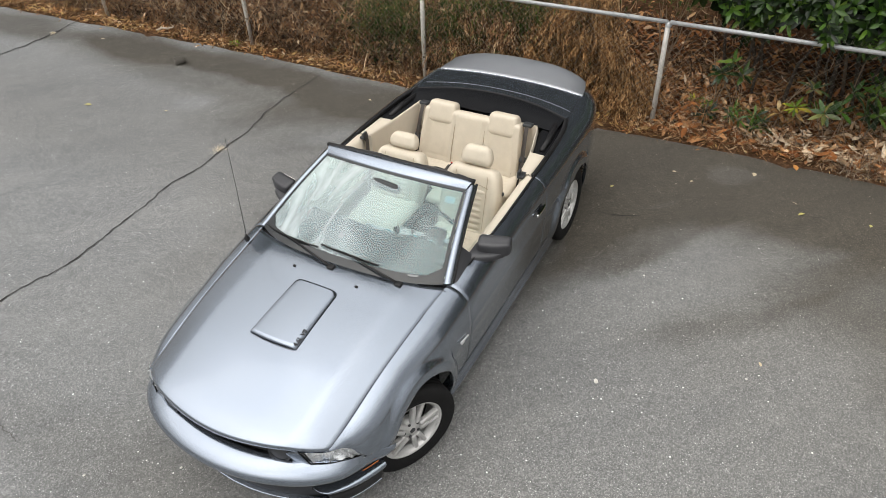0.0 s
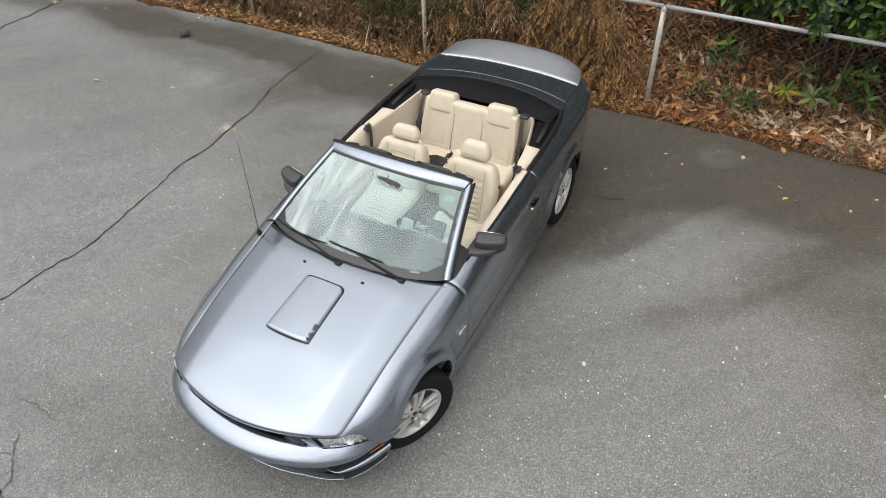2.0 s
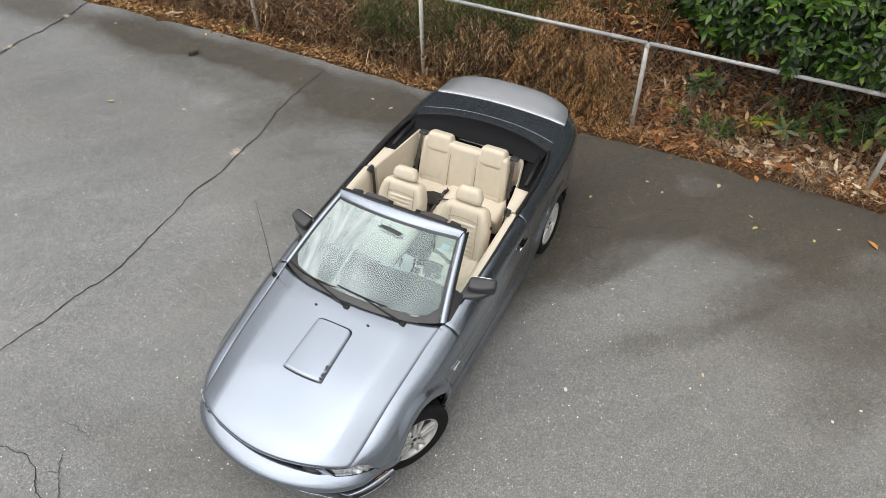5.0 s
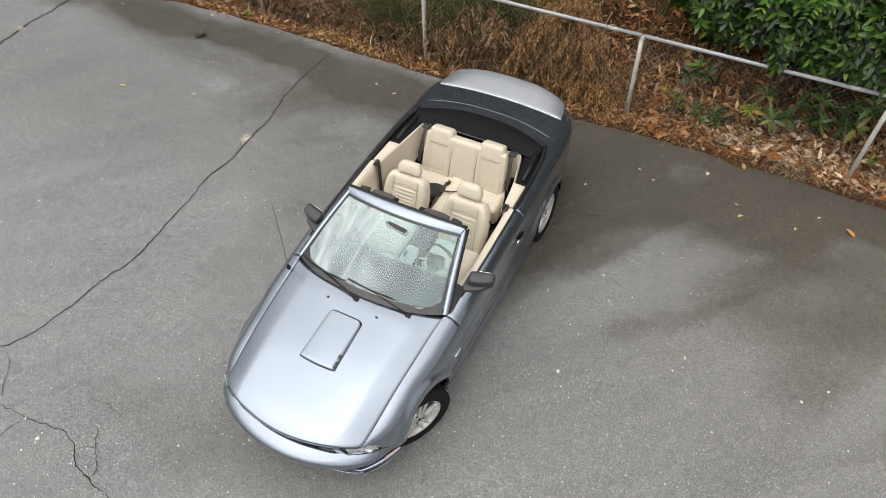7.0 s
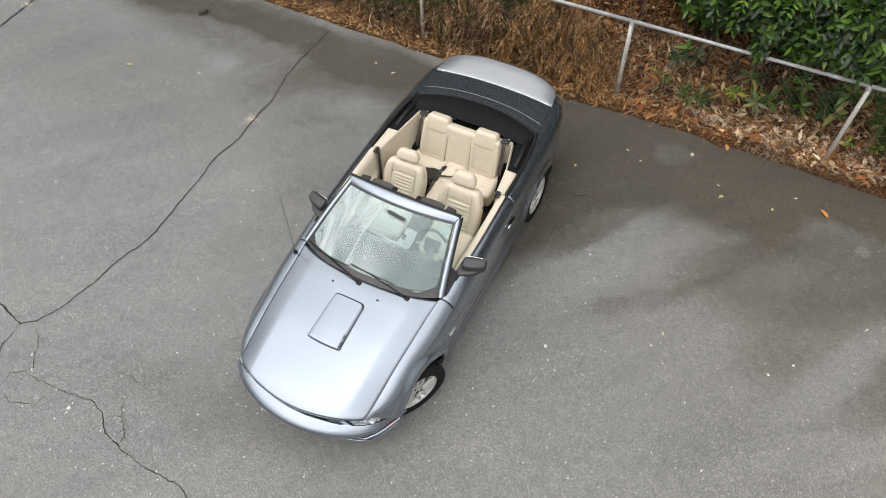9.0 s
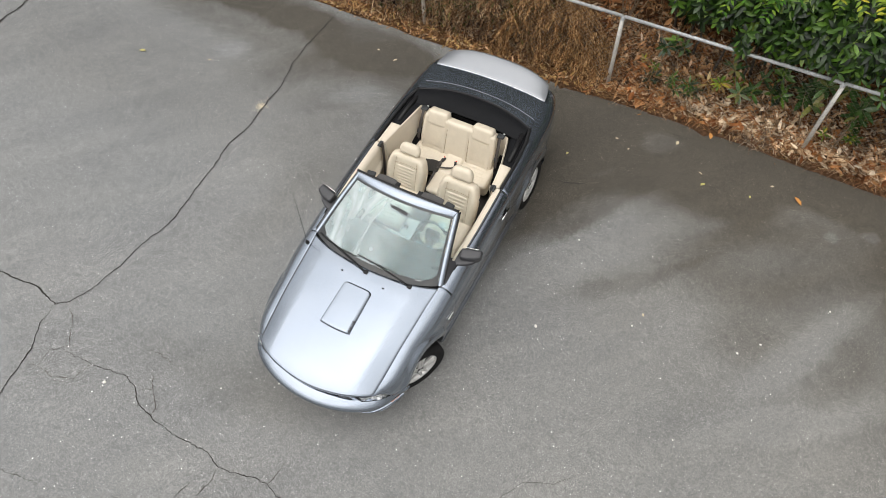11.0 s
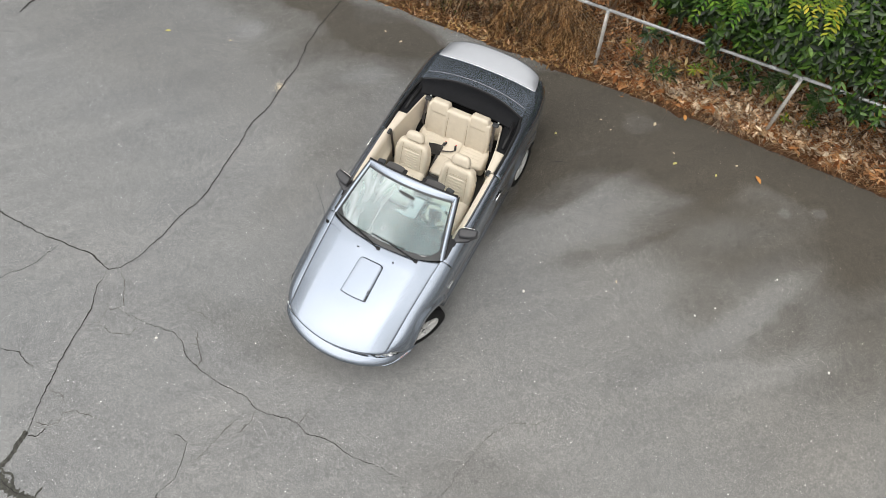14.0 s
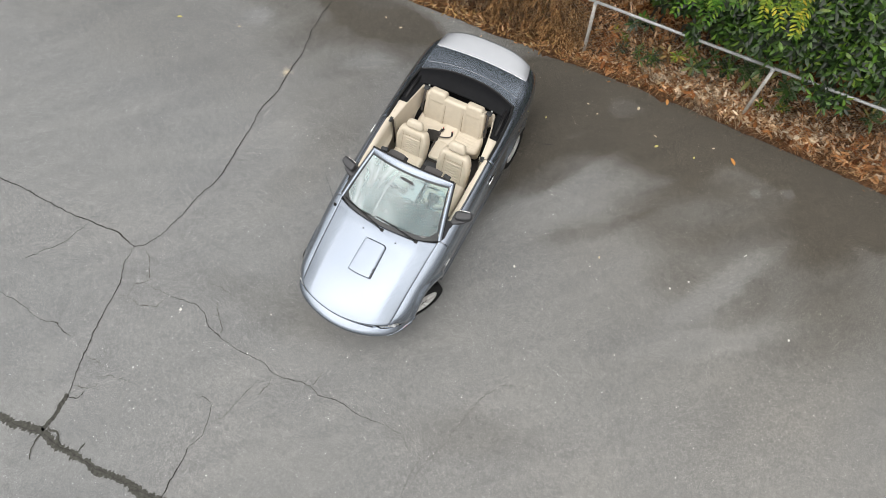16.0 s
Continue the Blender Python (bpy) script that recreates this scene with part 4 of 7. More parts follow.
fender_foot = pl((-1.955, 0.762), (-1.905, 0.750), (-1.87, 0.725), (-1.838, 0.655), (-1.824, 0.614), (-1.633, 0.558), (-1.5, 0.55))
for side, _ in SIDES:
    fender = part("front_fender", side_panel(-1.952, DOOR_F - 0.004, side, bottom=lambda y: fender_foot(y) if y < -1.60 else None), MAT["paint"], car, thick=0.008)
    m = pose(side * 0.921, -0.80, 0.66, 0, 0, 0)
    part("fender_badge", rounded((0.009, 0.115, 0.013), 0.003, 2, m @ pose(0, 0, 0, -14, 0, 0)), MAT["white_trim"], fender, "small bright badge bar")
    part("fender_badge", rounded((0.007, 0.045, 0.009), 0.003, 2, m @ pose(0, -0.025, -0.014, -14, 0, 0)), MAT["white_trim"], fender)
    door = part("door", side_panel(DOOR_F, DOOR_R, side, bottom=lambda y: 0.30), MAT["paint"], car, thick=0.008)
    quarter = part("rear_quarter_panel", side_panel(DOOR_R + 0.004, 2.12, side), MAT["paint"], car, thick=0.008)
    ledge = [[(side * (out_x(y) + dx), y, z) for dx, z in ((-0.080, 0.312), (-0.042, 0.304), (-0.035, 0.296), (-0.032, 0.282), (-0.031, 0.250), (-0.030, 0.222), (-0.022, 0.212), (-0.022, 0.203), (-0.050, 0.192), (-0.14, 0.185))] for y in lerp(AXLE_F + ARCH + 0.01, AXLE_R - ARCH - 0.01, 40)]
    part("rocker_panel", sheet(ledge, flip=side > 0), MAT["paint"], car)
    hd = part("door_handle", rounded((0.022, 0.17, 0.028), 0.011, 4, pose(side * 0.943, 0.50, 0.838), lambda x, y, z: (x - 6.0 * y * y * 0.12, y, z)), MAT["chrome"], door, "bright pull handle")
    # thin near-black plate imitates shade in the hollow behind the handle
    part("handle_shade", rounded((0.010, 0.075, 0.034), 0.005, 3, pose(side * 0.926, 0.52, 0.836)), MAT["cavity"], hd)
    strip = [[(side * (cut_x(y) + 0.012 + 0.006 * math.cos(a)), y, belt_z(y) + 0.002 + 0.010 * math.sin(a)) for a in lerp(0, math.pi, 6)] + [(side * (cut_x(y) - 0.012), y, belt_z(y) - 0.02)] for y in lerp(DOOR_F + 0.22, DOOR_R, 30)]
    part("window_seal", sheet(strip, flip=side > 0), MAT["black"], door, "black rubber weatherstrip")
    strip2 = [[(side * (cut_x(y) + 0.012 + 0.006 * math.cos(a)), y, belt_z(y) + 0.002 + 0.010 * math.sin(a)) for a in lerp(0, math.pi, 6)] + [(side * (cut_x(y) - 0.016), y, belt_z(y) - 0.03)] for y in lerp(DOOR_R + 0.006, 1.5, 22)]
    part("window_seal", sheet(strip2, flip=side > 0), MAT["black"], quarter)
    part("roof_rim", tube([(side * (cut_x(y) - 0.006), y, belt_z(y) + 0.002) for y in lerp(DOOR_R + 0.01, 1.60, 30)], [0.014 + 0.006 * t for t in lerp(0, 1, 30)], 10), MAT["black"], quarter, "black rim of the roof opening")


# front end
def bump_y(x):
    return -2.211 + 0.40 * x * x + 0.90 * abs(x) ** 8


def nose_reach(z):
    """How far round the corner the nose runs at this height: to the wheel arch."""
    end = AXLE_F - math.sqrt(max(0.0, ARCH ** 2 - max(0.0, z - ARCH_Z) ** 2)) - 0.002
    lo, hi = 0.5, 0.95
    for _ in range(30):
        mid = (lo + hi) / 2
        lo, hi = (mid, hi) if bump_y(mid) < end else (lo, mid)
    return lo


bumper_top = pl((0.0, 0.672), (0.55, 0.672), (0.68, 0.664), (0.77, 0.640), (0.80, 0.624), (0.86, 0.575))


def nose_pt(x, z, inset):
    dy = 0.80 * x + 7.2 * abs(x) ** 7 * (1 if x > 0 else -1)
    n = math.hypot(1, dy)
    px, py = x - inset * dy / n, bump_y(x) + inset / n
    if abs(px) > 0.74:
        px += math.copysign((flare(abs(px), py, z) - abs(px)) * min(1.0, max(0.0, (z - 0.46) / 0.1)), px)
    return (px, py, z)


def nose_band(levels, u0=-1.0, u1=1.0, n=91, ease=None):
    """Rows of (height, inset) that follow the curve of the nose round to the wheel arches."""
    rows = []
    for z, inset in levels:
        row = []
        for t in lerp(u0, u1, n):
            reach = nose_reach(z if z < 0.5 else 0.5 + (z - 0.5) * 0.32)
            x = reach * math.copysign(abs(t) ** 0.8, t)
            zz = z if z < 0.5 else 0.5 + (z - 0.5) * (bumper_top(min(abs(x), 0.86)) - 0.5) / 0.172
            row.append(nose_pt(x, zz, inset * ease(abs(x), z) if ease else inset))
        rows.append(row)
    return sheet(rows, flip=True)


def grille_ease(x, z):
    if z < 0.625:
        return 1.0 - 0.9 * min(1.0, max(0.0, (x - 0.72) / 0.11))
    return (1 + 0.55 * (1 - min(1.0, x / 0.47) ** 3)) * (1 - 0.85 * min(1.0, max(0.0, (x - 0.66) / 0.12)))


bumper = part("front_bumper", nose_band([(0.600, 0.084), (0.650, 0.078), (0.664, 0.072), (0.670, 0.062), (0.666, 0.048), (0.648, 0.012), (0.624, -0.018), (0.605, -0.031), (0.590, -0.036), (0.574, -0.035), (0.558, -0.022), (0.543, 0.0), (0.532, 0.018), (0.526, 0.05)], ease=grille_ease), MAT["paint"], car, "silver bumper cover", thick=0.006)
# black band: the intake plus shade painted under the bumper's edge
part("lower_grille", nose_band([(0.540, 0.008), (0.51, 0.022), (0.48, 0.04), (0.42, 0.075), (0.30, 0.115), (0.20, 0.14)]), MAT["black"], bumper, "dark lower air intake and shaded bumper underside")
for side, _ in SIDES:
    low = []
    for inset, drop in ((0.060, -0.010), (0.024, -0.006), (0.005, 0.0), (-0.001, 0.010), (0.002, 0.028), (0.012, 0.042), (0.040, 0.050)):
        row = []
        for t in lerp(0.62, 1.0, 36):
            z = 0.418 - drop * min(1.0, (t - 0.62) / 0.30) ** 0.8
            row.append(nose_pt(side * nose_reach(z) * t ** 0.8, z, inset + 0.05 * (1 - min(1.0, (t - 0.62) / 0.12)) ** 2))
        low.append(row)
    part("lower_fascia", sheet(low, flip=side > 0), MAT["paint"], bumper, "pointed bright flank of the bumper")
    # black instead of paint imitates the dark reflection low on the bumper
    part("shade_skirt", nose_band([(0.41, 0.05), (0.37, 0.018), (0.32, 0.036), (0.26, 0.056), (0.200, 0.068)], min(side, side * 0.60), max(side, side * 0.60), 36, lambda x, z: 1.0 + 3.0 * max(0.0, 0.66 - x) / 0.1), MAT["black"], bumper)
    mk = [[nose_pt(side * x, z, -0.020) for x in lerp(0.775, 0.820, 10)] for z in lerp(0.541, 0.537, 3)]
    part("side_marker", sheet(mk, flip=side < 0), MAT["amber"], bumper, "thin amber marker lens", thick=0.004)
part("splitter", nose_band([(0.206, 0.160), (0.205, 0.112), (0.202, 0.106), (0.196, 0.106), (0.193, 0.112), (0.192, 0.210)], ease=lambda x, z: 1 - 0.42 * min(1.0, max(0.0, (x - 0.40) / 0.32))), MAT["paint"], bumper, "thin lip along the bumper's foot")

# grille between hood and bumper
gr = [[(x, bump_y(x) + 0.14 - 0.03 * t, 0.64 + 0.135 * t - 0.02 * (x / 0.5) ** 2 * t) for x in lerp(-0.51, 0.51, 31)] for t in (0, 0.33, 0.66, 1)]
gr = [[(x, bump_y(x) + 0.070, 0.604) for x in lerp(-0.56, 0.56, 31)], [(x, bump_y(x) + 0.145, 0.612) for x in lerp(-0.56, 0.56, 31)]] + gr
grille = part("grille", sheet(gr), MAT["black"], car, "black grille with round lamps")
for k in range(1, 5):
    bar = [(x, bump_y(x) + 0.128 - 0.03 * k / 5, 0.645 + 0.026 * k - 0.004 * k * (x / 0.5) ** 2) for x in lerp(-0.50, 0.50, 21)]
    part("grille_bar", tube(bar, 0.0035, 6), MAT["black"], grille)
for sx in (-0.40, 0.40):
    m = pose(sx, bump_y(sx) + 0.088, 0.715, 90, 0, math.degrees(math.atan(0.62 * sx)))
    lamp = part("grille_lamp", lathe([(0.058, -0.02), (0.068, 0.0), (0.064, 0.014), (0.055, 0.006)], 28, m), MAT["mirror_black"], grille)
    part("lamp_lens", lathe([(0.055, 0.004), (0.045, 0.010), (0.02, 0.014), (0.0005, 0.015)], 28, m), MAT["mirror_black"], lamp, "dull grey lamp lens")
emblem = [Vector((0.036 * math.cos(a) * (1 + 0.25 * math.cos(3 * a)), bump_y(0) + 0.085, 0.752 + 0.011 * math.sin(a))) for a in lerp(0, 2 * math.pi, 17)[:-1]]
part("emblem", (emblem + [p + Vector((0, -0.008, 0)) for p in emblem], [tuple(range(16, 32))] + [(i, (i + 1) % 16, 16 + (i + 1) % 16, 16 + i) for i in range(16)]), MAT["chrome"], grille, smooth=False)


def along_line(pts, s):
    """The point at the share s of a line's length."""
    ln = [0.0]
    for p, q in zip(pts, pts[1:]):
        ln.append(ln[-1] + (q - p).length)
    d = s * ln[-1]
    for i in range(len(pts) - 1):
        if d <= ln[i + 1] + 1e-9:
            return pts[i].lerp(pts[i + 1], (d - ln[i]) / max(ln[i + 1] - ln[i], 1e-9))
    return pts[-1]


for side, _ in SIDES:
    top_line = [Vector((side * x, hood_front(x) + 0.006, hood_z(x, hood_front(x)) - 0.022)) for x in lerp(0.522, 0.66, 8)]
    for y in lerp(-1.948, -1.826, 9):
        p = side_row(y, side, bottom=fender_foot(y))[-2]
        top_line.append(Vector(p) + Vector((0, -0.003, -0.003)))
    foot_line = [Vector((side * x, bump_y(x) + 0.045 - 0.035 * max(0, (x - 0.6) / 0.2), bumper_top(x) + 0.002)) for x in lerp(0.572, 0.80, 14)] + [top_line[-1].copy()]

    def lamp_pt(s, t, inset=0.0):
        p = along_line(foot_line, s).lerp(along_line(top_line, s), t)
        out = 0.010 * math.sin(math.pi * t) * math.sin(math.pi * min(1, s * 1.2))
        return p + Vector((side * out * 0.6, -out, out * 0.6)) + Vector((-side * 0.35, 0.85, -0.25)) * inset * (1 - s ** 3)

    back = [[lamp_pt(s, t, 0.030 + 0.010 * math.cos(s * 30)) for s in lerp(0.01, 0.90, 40)] for t in lerp(0, 1, 8)]
    headlight = part("headlight", sheet(back, flip=side < 0), MAT["reflector"], car, "clear-lens headlamp with bright reflector")
    part("lens", sheet([[lamp_pt(s, t) for s in lerp(0, 1, 18)] for t in lerp(0, 1, 8)], flip=side < 0), MAT["lens"], headlight, "clear lens", thick=0.003).visible_shadow = False
    for s, r in ((0.48, 0.034),):
        part("bulb_bowl", lathe([(r, 0.012), (r * 0.8, -0.006), (r * 0.45, -0.016), (0.012, -0.018), (0.010, -0.002), (0.001, 0.0)], 20, Matrix.Translation(lamp_pt(s, 0.5, 0.028)) @ pose(0, 0, 0, 80, 0, side * 25)), MAT["reflector"], headlight)
    for s, lean in ((0.05, 0.04), (0.28, 0.16), (0.62, -0.10)):
        part("divider", sheet([[lamp_pt(s + 0.035 * a + lean * t, t, 0.005 + 0.020 * a) for a in (0, 1)] for t in lerp(0, 1, 6)], flip=side < 0), MAT["reflector"], headlight, thick=0.004)
    part("lamp_seal", tube([lamp_pt(0.0, t) for t in lerp(1, 0, 6)] + [lamp_pt(s, 0.0) for s in lerp(0.04, 0.98, 20)], 0.0028, 6), MAT["cavity"], headlight)
    end = [Vector((side * 0.472, bump_y(0.472) + 0.075, 0.652)), Vector((side * 0.447, hood_front(0.447) + 0.012, 0.745))]
    inner = [lamp_pt(0, 0), lamp_pt(0, 1)]
    panel = [[end[0].lerp(end[1], t).lerp(inner[0].lerp(inner[1], t), k) for k in lerp(0.0, 1, 6)] for t in lerp(0, 1, 5)]
    part("lamp_surround", sheet(panel, flip=side < 0), MAT["paint"], headlight, "grey panel beside the lamp", thick=0.004)

# tail
def deck_z(x, y):
    f = min(1.0, abs(x) / cut_x(y))
    return belt_z(y) + 0.030 * (1 - f * f)


def cross(x, mid, corner, half):
    return mid + (corner - mid) * (abs(x) / half) ** 2.4


def deck_data(front, back, k=9, lift=0.0, trim=0.003):
    rows = []
    for t in lerp(0, 1, k):
        row = []
        for f in lerp(-1, 1, 41):
            y = front(f) + (back(f) - front(f)) * t
            x = f * (cut_x(y) - trim)
            row.append((x, y, deck_z(x, y) + lift))
        rows.append(row)
    return sheet(rows)


def bow(mid, corner):
    return lambda f: mid + (corner - mid) * abs(f) ** 2.4


part("rear_deck_panel", deck_data(bow(1.745, 1.60), bow(1.839, 1.739), 7), MAT["paint"], car)
trunk = part("trunk_lid", deck_data(bow(1.841, 1.741), bow(2.092, 2.062), 9), MAT["paint"], car)
# near-black sheet added under the deck to paint shade into its seams
part("deck_seam_shade", deck_data(bow(1.70, 1.58), bow(2.10, 2.07), 7, -0.02), MAT["cavity"], car)


def spoiler_data():
    rows = []
    for y_off, z_off in ((-0.006, -0.004), (0.0, 0.010), (0.02, 0.017), (0.10, 0.036), (0.20, 0.060), (0.285, 0.078), (0.305, 0.076), (0.312, 0.055), (0.29, -0.06), (0.27, -0.20)):
        row = []
        for f in lerp(-1, 1, 41):
            y = 2.092 - 0.032 * abs(f) ** 2.4 + y_off * (1 - 0.22 * abs(f) ** 4)
            wide = 0.722 - 0.10 * max(0, (y - 2.06) / 0.33) ** 2
            drop = 0.045 * abs(f) ** 6 * min(1, max(0, y_off / 0.2))
            row.append((f * wide, y, 1.025 + 0.030 * (1 - f * f) + z_off - drop))
        rows.append(row)
    return sheet(rows)


part("rear_spoiler", spoiler_data(), MAT["satin"], trunk, "raised lip along the trunk edge", thick=0.006)
# thin chrome line added as the highlight on the spoiler's front edge
seam_c = [(f * 0.71, 2.088 - 0.032 * abs(f) ** 2.4, 1.025 + 0.030 * (1 - f * f) + 0.007) for f in lerp(-1, 1, 31)]
part("spoiler_edge_highlight", tube(seam_c, 0.0026, 6), MAT["chrome"], trunk)
# pale tube imitates the light caught on the lid's front edge
edge_line = []
for f in lerp(-0.985, 0.985, 41):
    y = bow(1.841, 1.741)(f)
    x = f * (cut_x(y) - 0.004)
    edge_line.append((x, y + 0.003, deck_z(x, y) - 0.0005))
part("lid_edge_glint", tube(edge_line, 0.0022, 6), MAT["satin"], trunk)


def tail_band():
    rows = []
    for z, inset in ((0.965, 0.05), (0.93, 0.03), (0.86, 0.02), (0.74, 0.015), (0.62, 0.0), (0.50, 0.0), (0.38, 0.02), (0.26, 0.07)):
        row = []
        for t in lerp(-1, 1, 51):
            x = (0.832 - 0.07 * max(0.0, (0.68 - z) / 0.4)) * math.copysign(abs(t) ** 0.72, t)
            y = 2.435 - 0.16 * x * x - 1.1 * abs(x) ** 9 - inset
            row.append((x * (1 - 0.08 * max(0, z - 0.8) * 4 * abs(t) ** 3), y - 0.0, z))
        rows.append(row)
    return sheet(rows)


rear_bumper = part("rear_bumper", tail_band(), MAT["paint"], car)
for side, _ in SIDES:
    wrap = [side_row(y, side) for y in lerp(2.115, 2.30, 8)]
    part("bumper_corner", sheet(wrap, flip=side < 0), MAT["paint"], rear_bumper)
    for k in range(3):
        part("tail_light", rounded((0.07, 0.02, 0.17), 0.012, 2, pose(side * (0.50 + 0.085 * k), 2.375 - 0.035 * k, 0.79, 6, 0, side * -12)), MAT["red"], rear_bumper, "tall red tail lamp")

# wheels
def wheel(x, y, steer, side):
    m = pose(x, y, 0.335, 0, 0, steer) @ pose(0, 0, 0, 0, 90 * side, 0)
    rim = lathe([(0.205, -0.10), (0.212, -0.09), (0.207, -0.06), (0.200, 0.03), (0.205, 0.075), (0.222, 0.092), (0.226, 0.100), (0.221, 0.104), (0.212, 0.098), (0.202, 0.082), (0.192, 0.05)], 48, m)
    w = part("wheel", rim, MAT["alloy"], car, "alloy wheel with five pairs of spokes")
    t = [(0.214, -0.10), (0.235, -0.112), (0.290, -0.118), (0.325, -0.105), (0.335, -0.085), (0.336, -0.05), (0.336, 0.05), (0.335, 0.085), (0.325, 0.106), (0.290, 0.119), (0.240, 0.113), (0.224, 0.103)]
    tyre = part("tyre", lathe(t, 56, m), MAT["rubber"], w)
    for g in (-0.055, -0.018, 0.018, 0.055):
        part("tread_groove", lathe([(0.3368, g - 0.005), (0.3372, g), (0.3368, g + 0.005)], 48, m), MAT["cavity"], tyre)
    part("brake_disc", lathe([(0.06, 0.0), (0.15, 0.002), (0.158, -0.008), (0.14, -0.02)], 32, m), MAT["disc"], w)
    # near-black disc added as the shade seen between the spokes
    part("spoke_gap_shade", lathe([(0.001, -0.03), (0.2, -0.03)], 24, m), MAT["cavity"], w)
    part("hub", lathe([(0.085, 0.03), (0.083, 0.075), (0.07, 0.086), (0.034, 0.090), (0.030, 0.096), (0.001, 0.098)], 28, m), MAT["alloy"], w)
    part("hub_cap", lathe([(0.020, 0.0955), (0.018, 0.101), (0.001, 0.102)], 20, m), MAT["mirror_black"], w)
    for k in range(5):
        a0 = k * 2 * math.pi / 5 + 0.3
        part("lug_nut", lathe([(0.011, 0.085), (0.010, 0.094), (0.001, 0.096)], 8, m @ pose(0.056 * math.cos(a0 + 0.63), 0.056 * math.sin(a0 + 0.63), 0)), MAT["mirror_black"], w)
        for d in (-0.19, 0.19):
            a = a0 + d

            def taper(px, py, pz):
                u = (px + 0.068) / 0.136
                return (px, py * (1.15 - 0.25 * u), pz - 0.010 * u + (0.008 if pz > 0 else 0) * math.cos(py * 60))
            sp = rounded((0.152, 0.032, 0.030), 0.008, 3, m @ pose(0, 0, 0.082, 0, 0, math.degrees(a)) @ pose(0.137, 0, 0, 0, 0, math.degrees(-d) * 0.28), taper)
            part("spoke", sp, MAT["alloy"], w)
    return w


for side, _ in SIDES:
    wheel(side * 0.745, -1.33, -26, side)
    wheel(side * 0.805, AXLE_R, 0, side)
    for ax in (AXLE_F, AXLE_R):
        liner = [[(side * xx, ax + (ARCH + 0.006) * math.cos(a), ARCH_Z + (ARCH + 0.006) * math.sin(a)) for a in lerp(0.0, math.pi, 26)] for xx in (0.50, 0.70, 0.80)]
        part("wheel_arch_liner", sheet(liner), MAT["cavity"], car)
        wall = [[(side * 0.50, ax + rr * math.cos(a), ARCH_Z + rr * math.sin(a)) for a in lerp(-0.35, math.pi + 0.35, 26)] for rr in (0.0, ARCH)]
        part("wheel_arch_wall", sheet(wall), MAT["cavity"], car)
under = [[(x, y, 0.19 + 0.02 * math.sin(y * 3)) for x in lerp(-0.55, 0.55, 7)] for y in lerp(-1.85, 2.2, 20)]
part("underbody", sheet(under), MAT["cavity"], car, thick=0.02)

# windscreen
def ws(f, t):
    """A point of the glass: f across, t from the base to the header."""
    b = Vector((0.722 * f, -0.872 + 0.105 * f * f + 0.062 * f ** 4, 1.012 - 0.03 * f * f))
    h = Vector((0.575 * f, -0.128 + 0.075 * f * f, 1.310 - 0.042 * f * f))
    p = b.lerp(h, t)
    k = 0.035 * math.sin(math.pi * t) * (1 - 0.3 * f * f)
    return p + Vector((0, -0.4 * k, 0.6 * k))


glass = part("windshield", sheet([[ws(f, t) for f in lerp(-1, 1, 33)] for t in lerp(0, 1, 17)]), MAT["windscreen"], car, "greenish tinted windscreen with painted cloud glare", thick=0.005)
glass.visible_shadow = False
frit_b = sheet([[ws(f, t * (0.085 + 0.10 * max(0, abs(f) - 0.86) / 0.14)) + Vector((0, -0.0012, 0.0022)) for f in lerp(-1, 1, 57)] for t in lerp(0.0, 1, 5)])
frit_l = sheet([[ws(s * (1 - k * 0.028), t) + Vector((0, -0.0012, 0.0026)) for k in (0, 1)] for t in lerp(0, 1, 12) for s in (-1,)])
frit_r = sheet([[ws(1 - k * 0.028, t) + Vector((0, -0.0012, 0.0026)) for k in (0, 1)] for t in lerp(0, 1, 12)])
frit_t = sheet([[ws(f, t) + Vector((0, -0.0012, 0.0022)) for f in lerp(-1, 1, 33)] for t in (0.975, 1.0)])
part("black_border", join(frit_b, frit_l, frit_r, frit_t), MAT["frit"], glass, "black printed glass edge")
sticker = sheet([[ws(f, t) + Vector((0, 0.003, -0.008)) for f in lerp(0.80, 0.91, 5)] for t in lerp(0.83, 0.90, 4)])
part("sticker", sticker, MAT["paper"], glass, "small pale sticker")
part("sticker", sheet([[ws(f, t) + Vector((0, -0.003, 0.006)) for f in lerp(0.70, 0.79, 5)] for t in lerp(0.058, 0.076, 3)]), MAT["label_grey"], glass)


def header_pt(f, s, up):
    a = ws(f, 1.0)
    return a + Vector((0.028 * f * s, (0.098 - 0.03 * f * f) * s, 0.046 * s * (1 - 0.15 * s) + up))


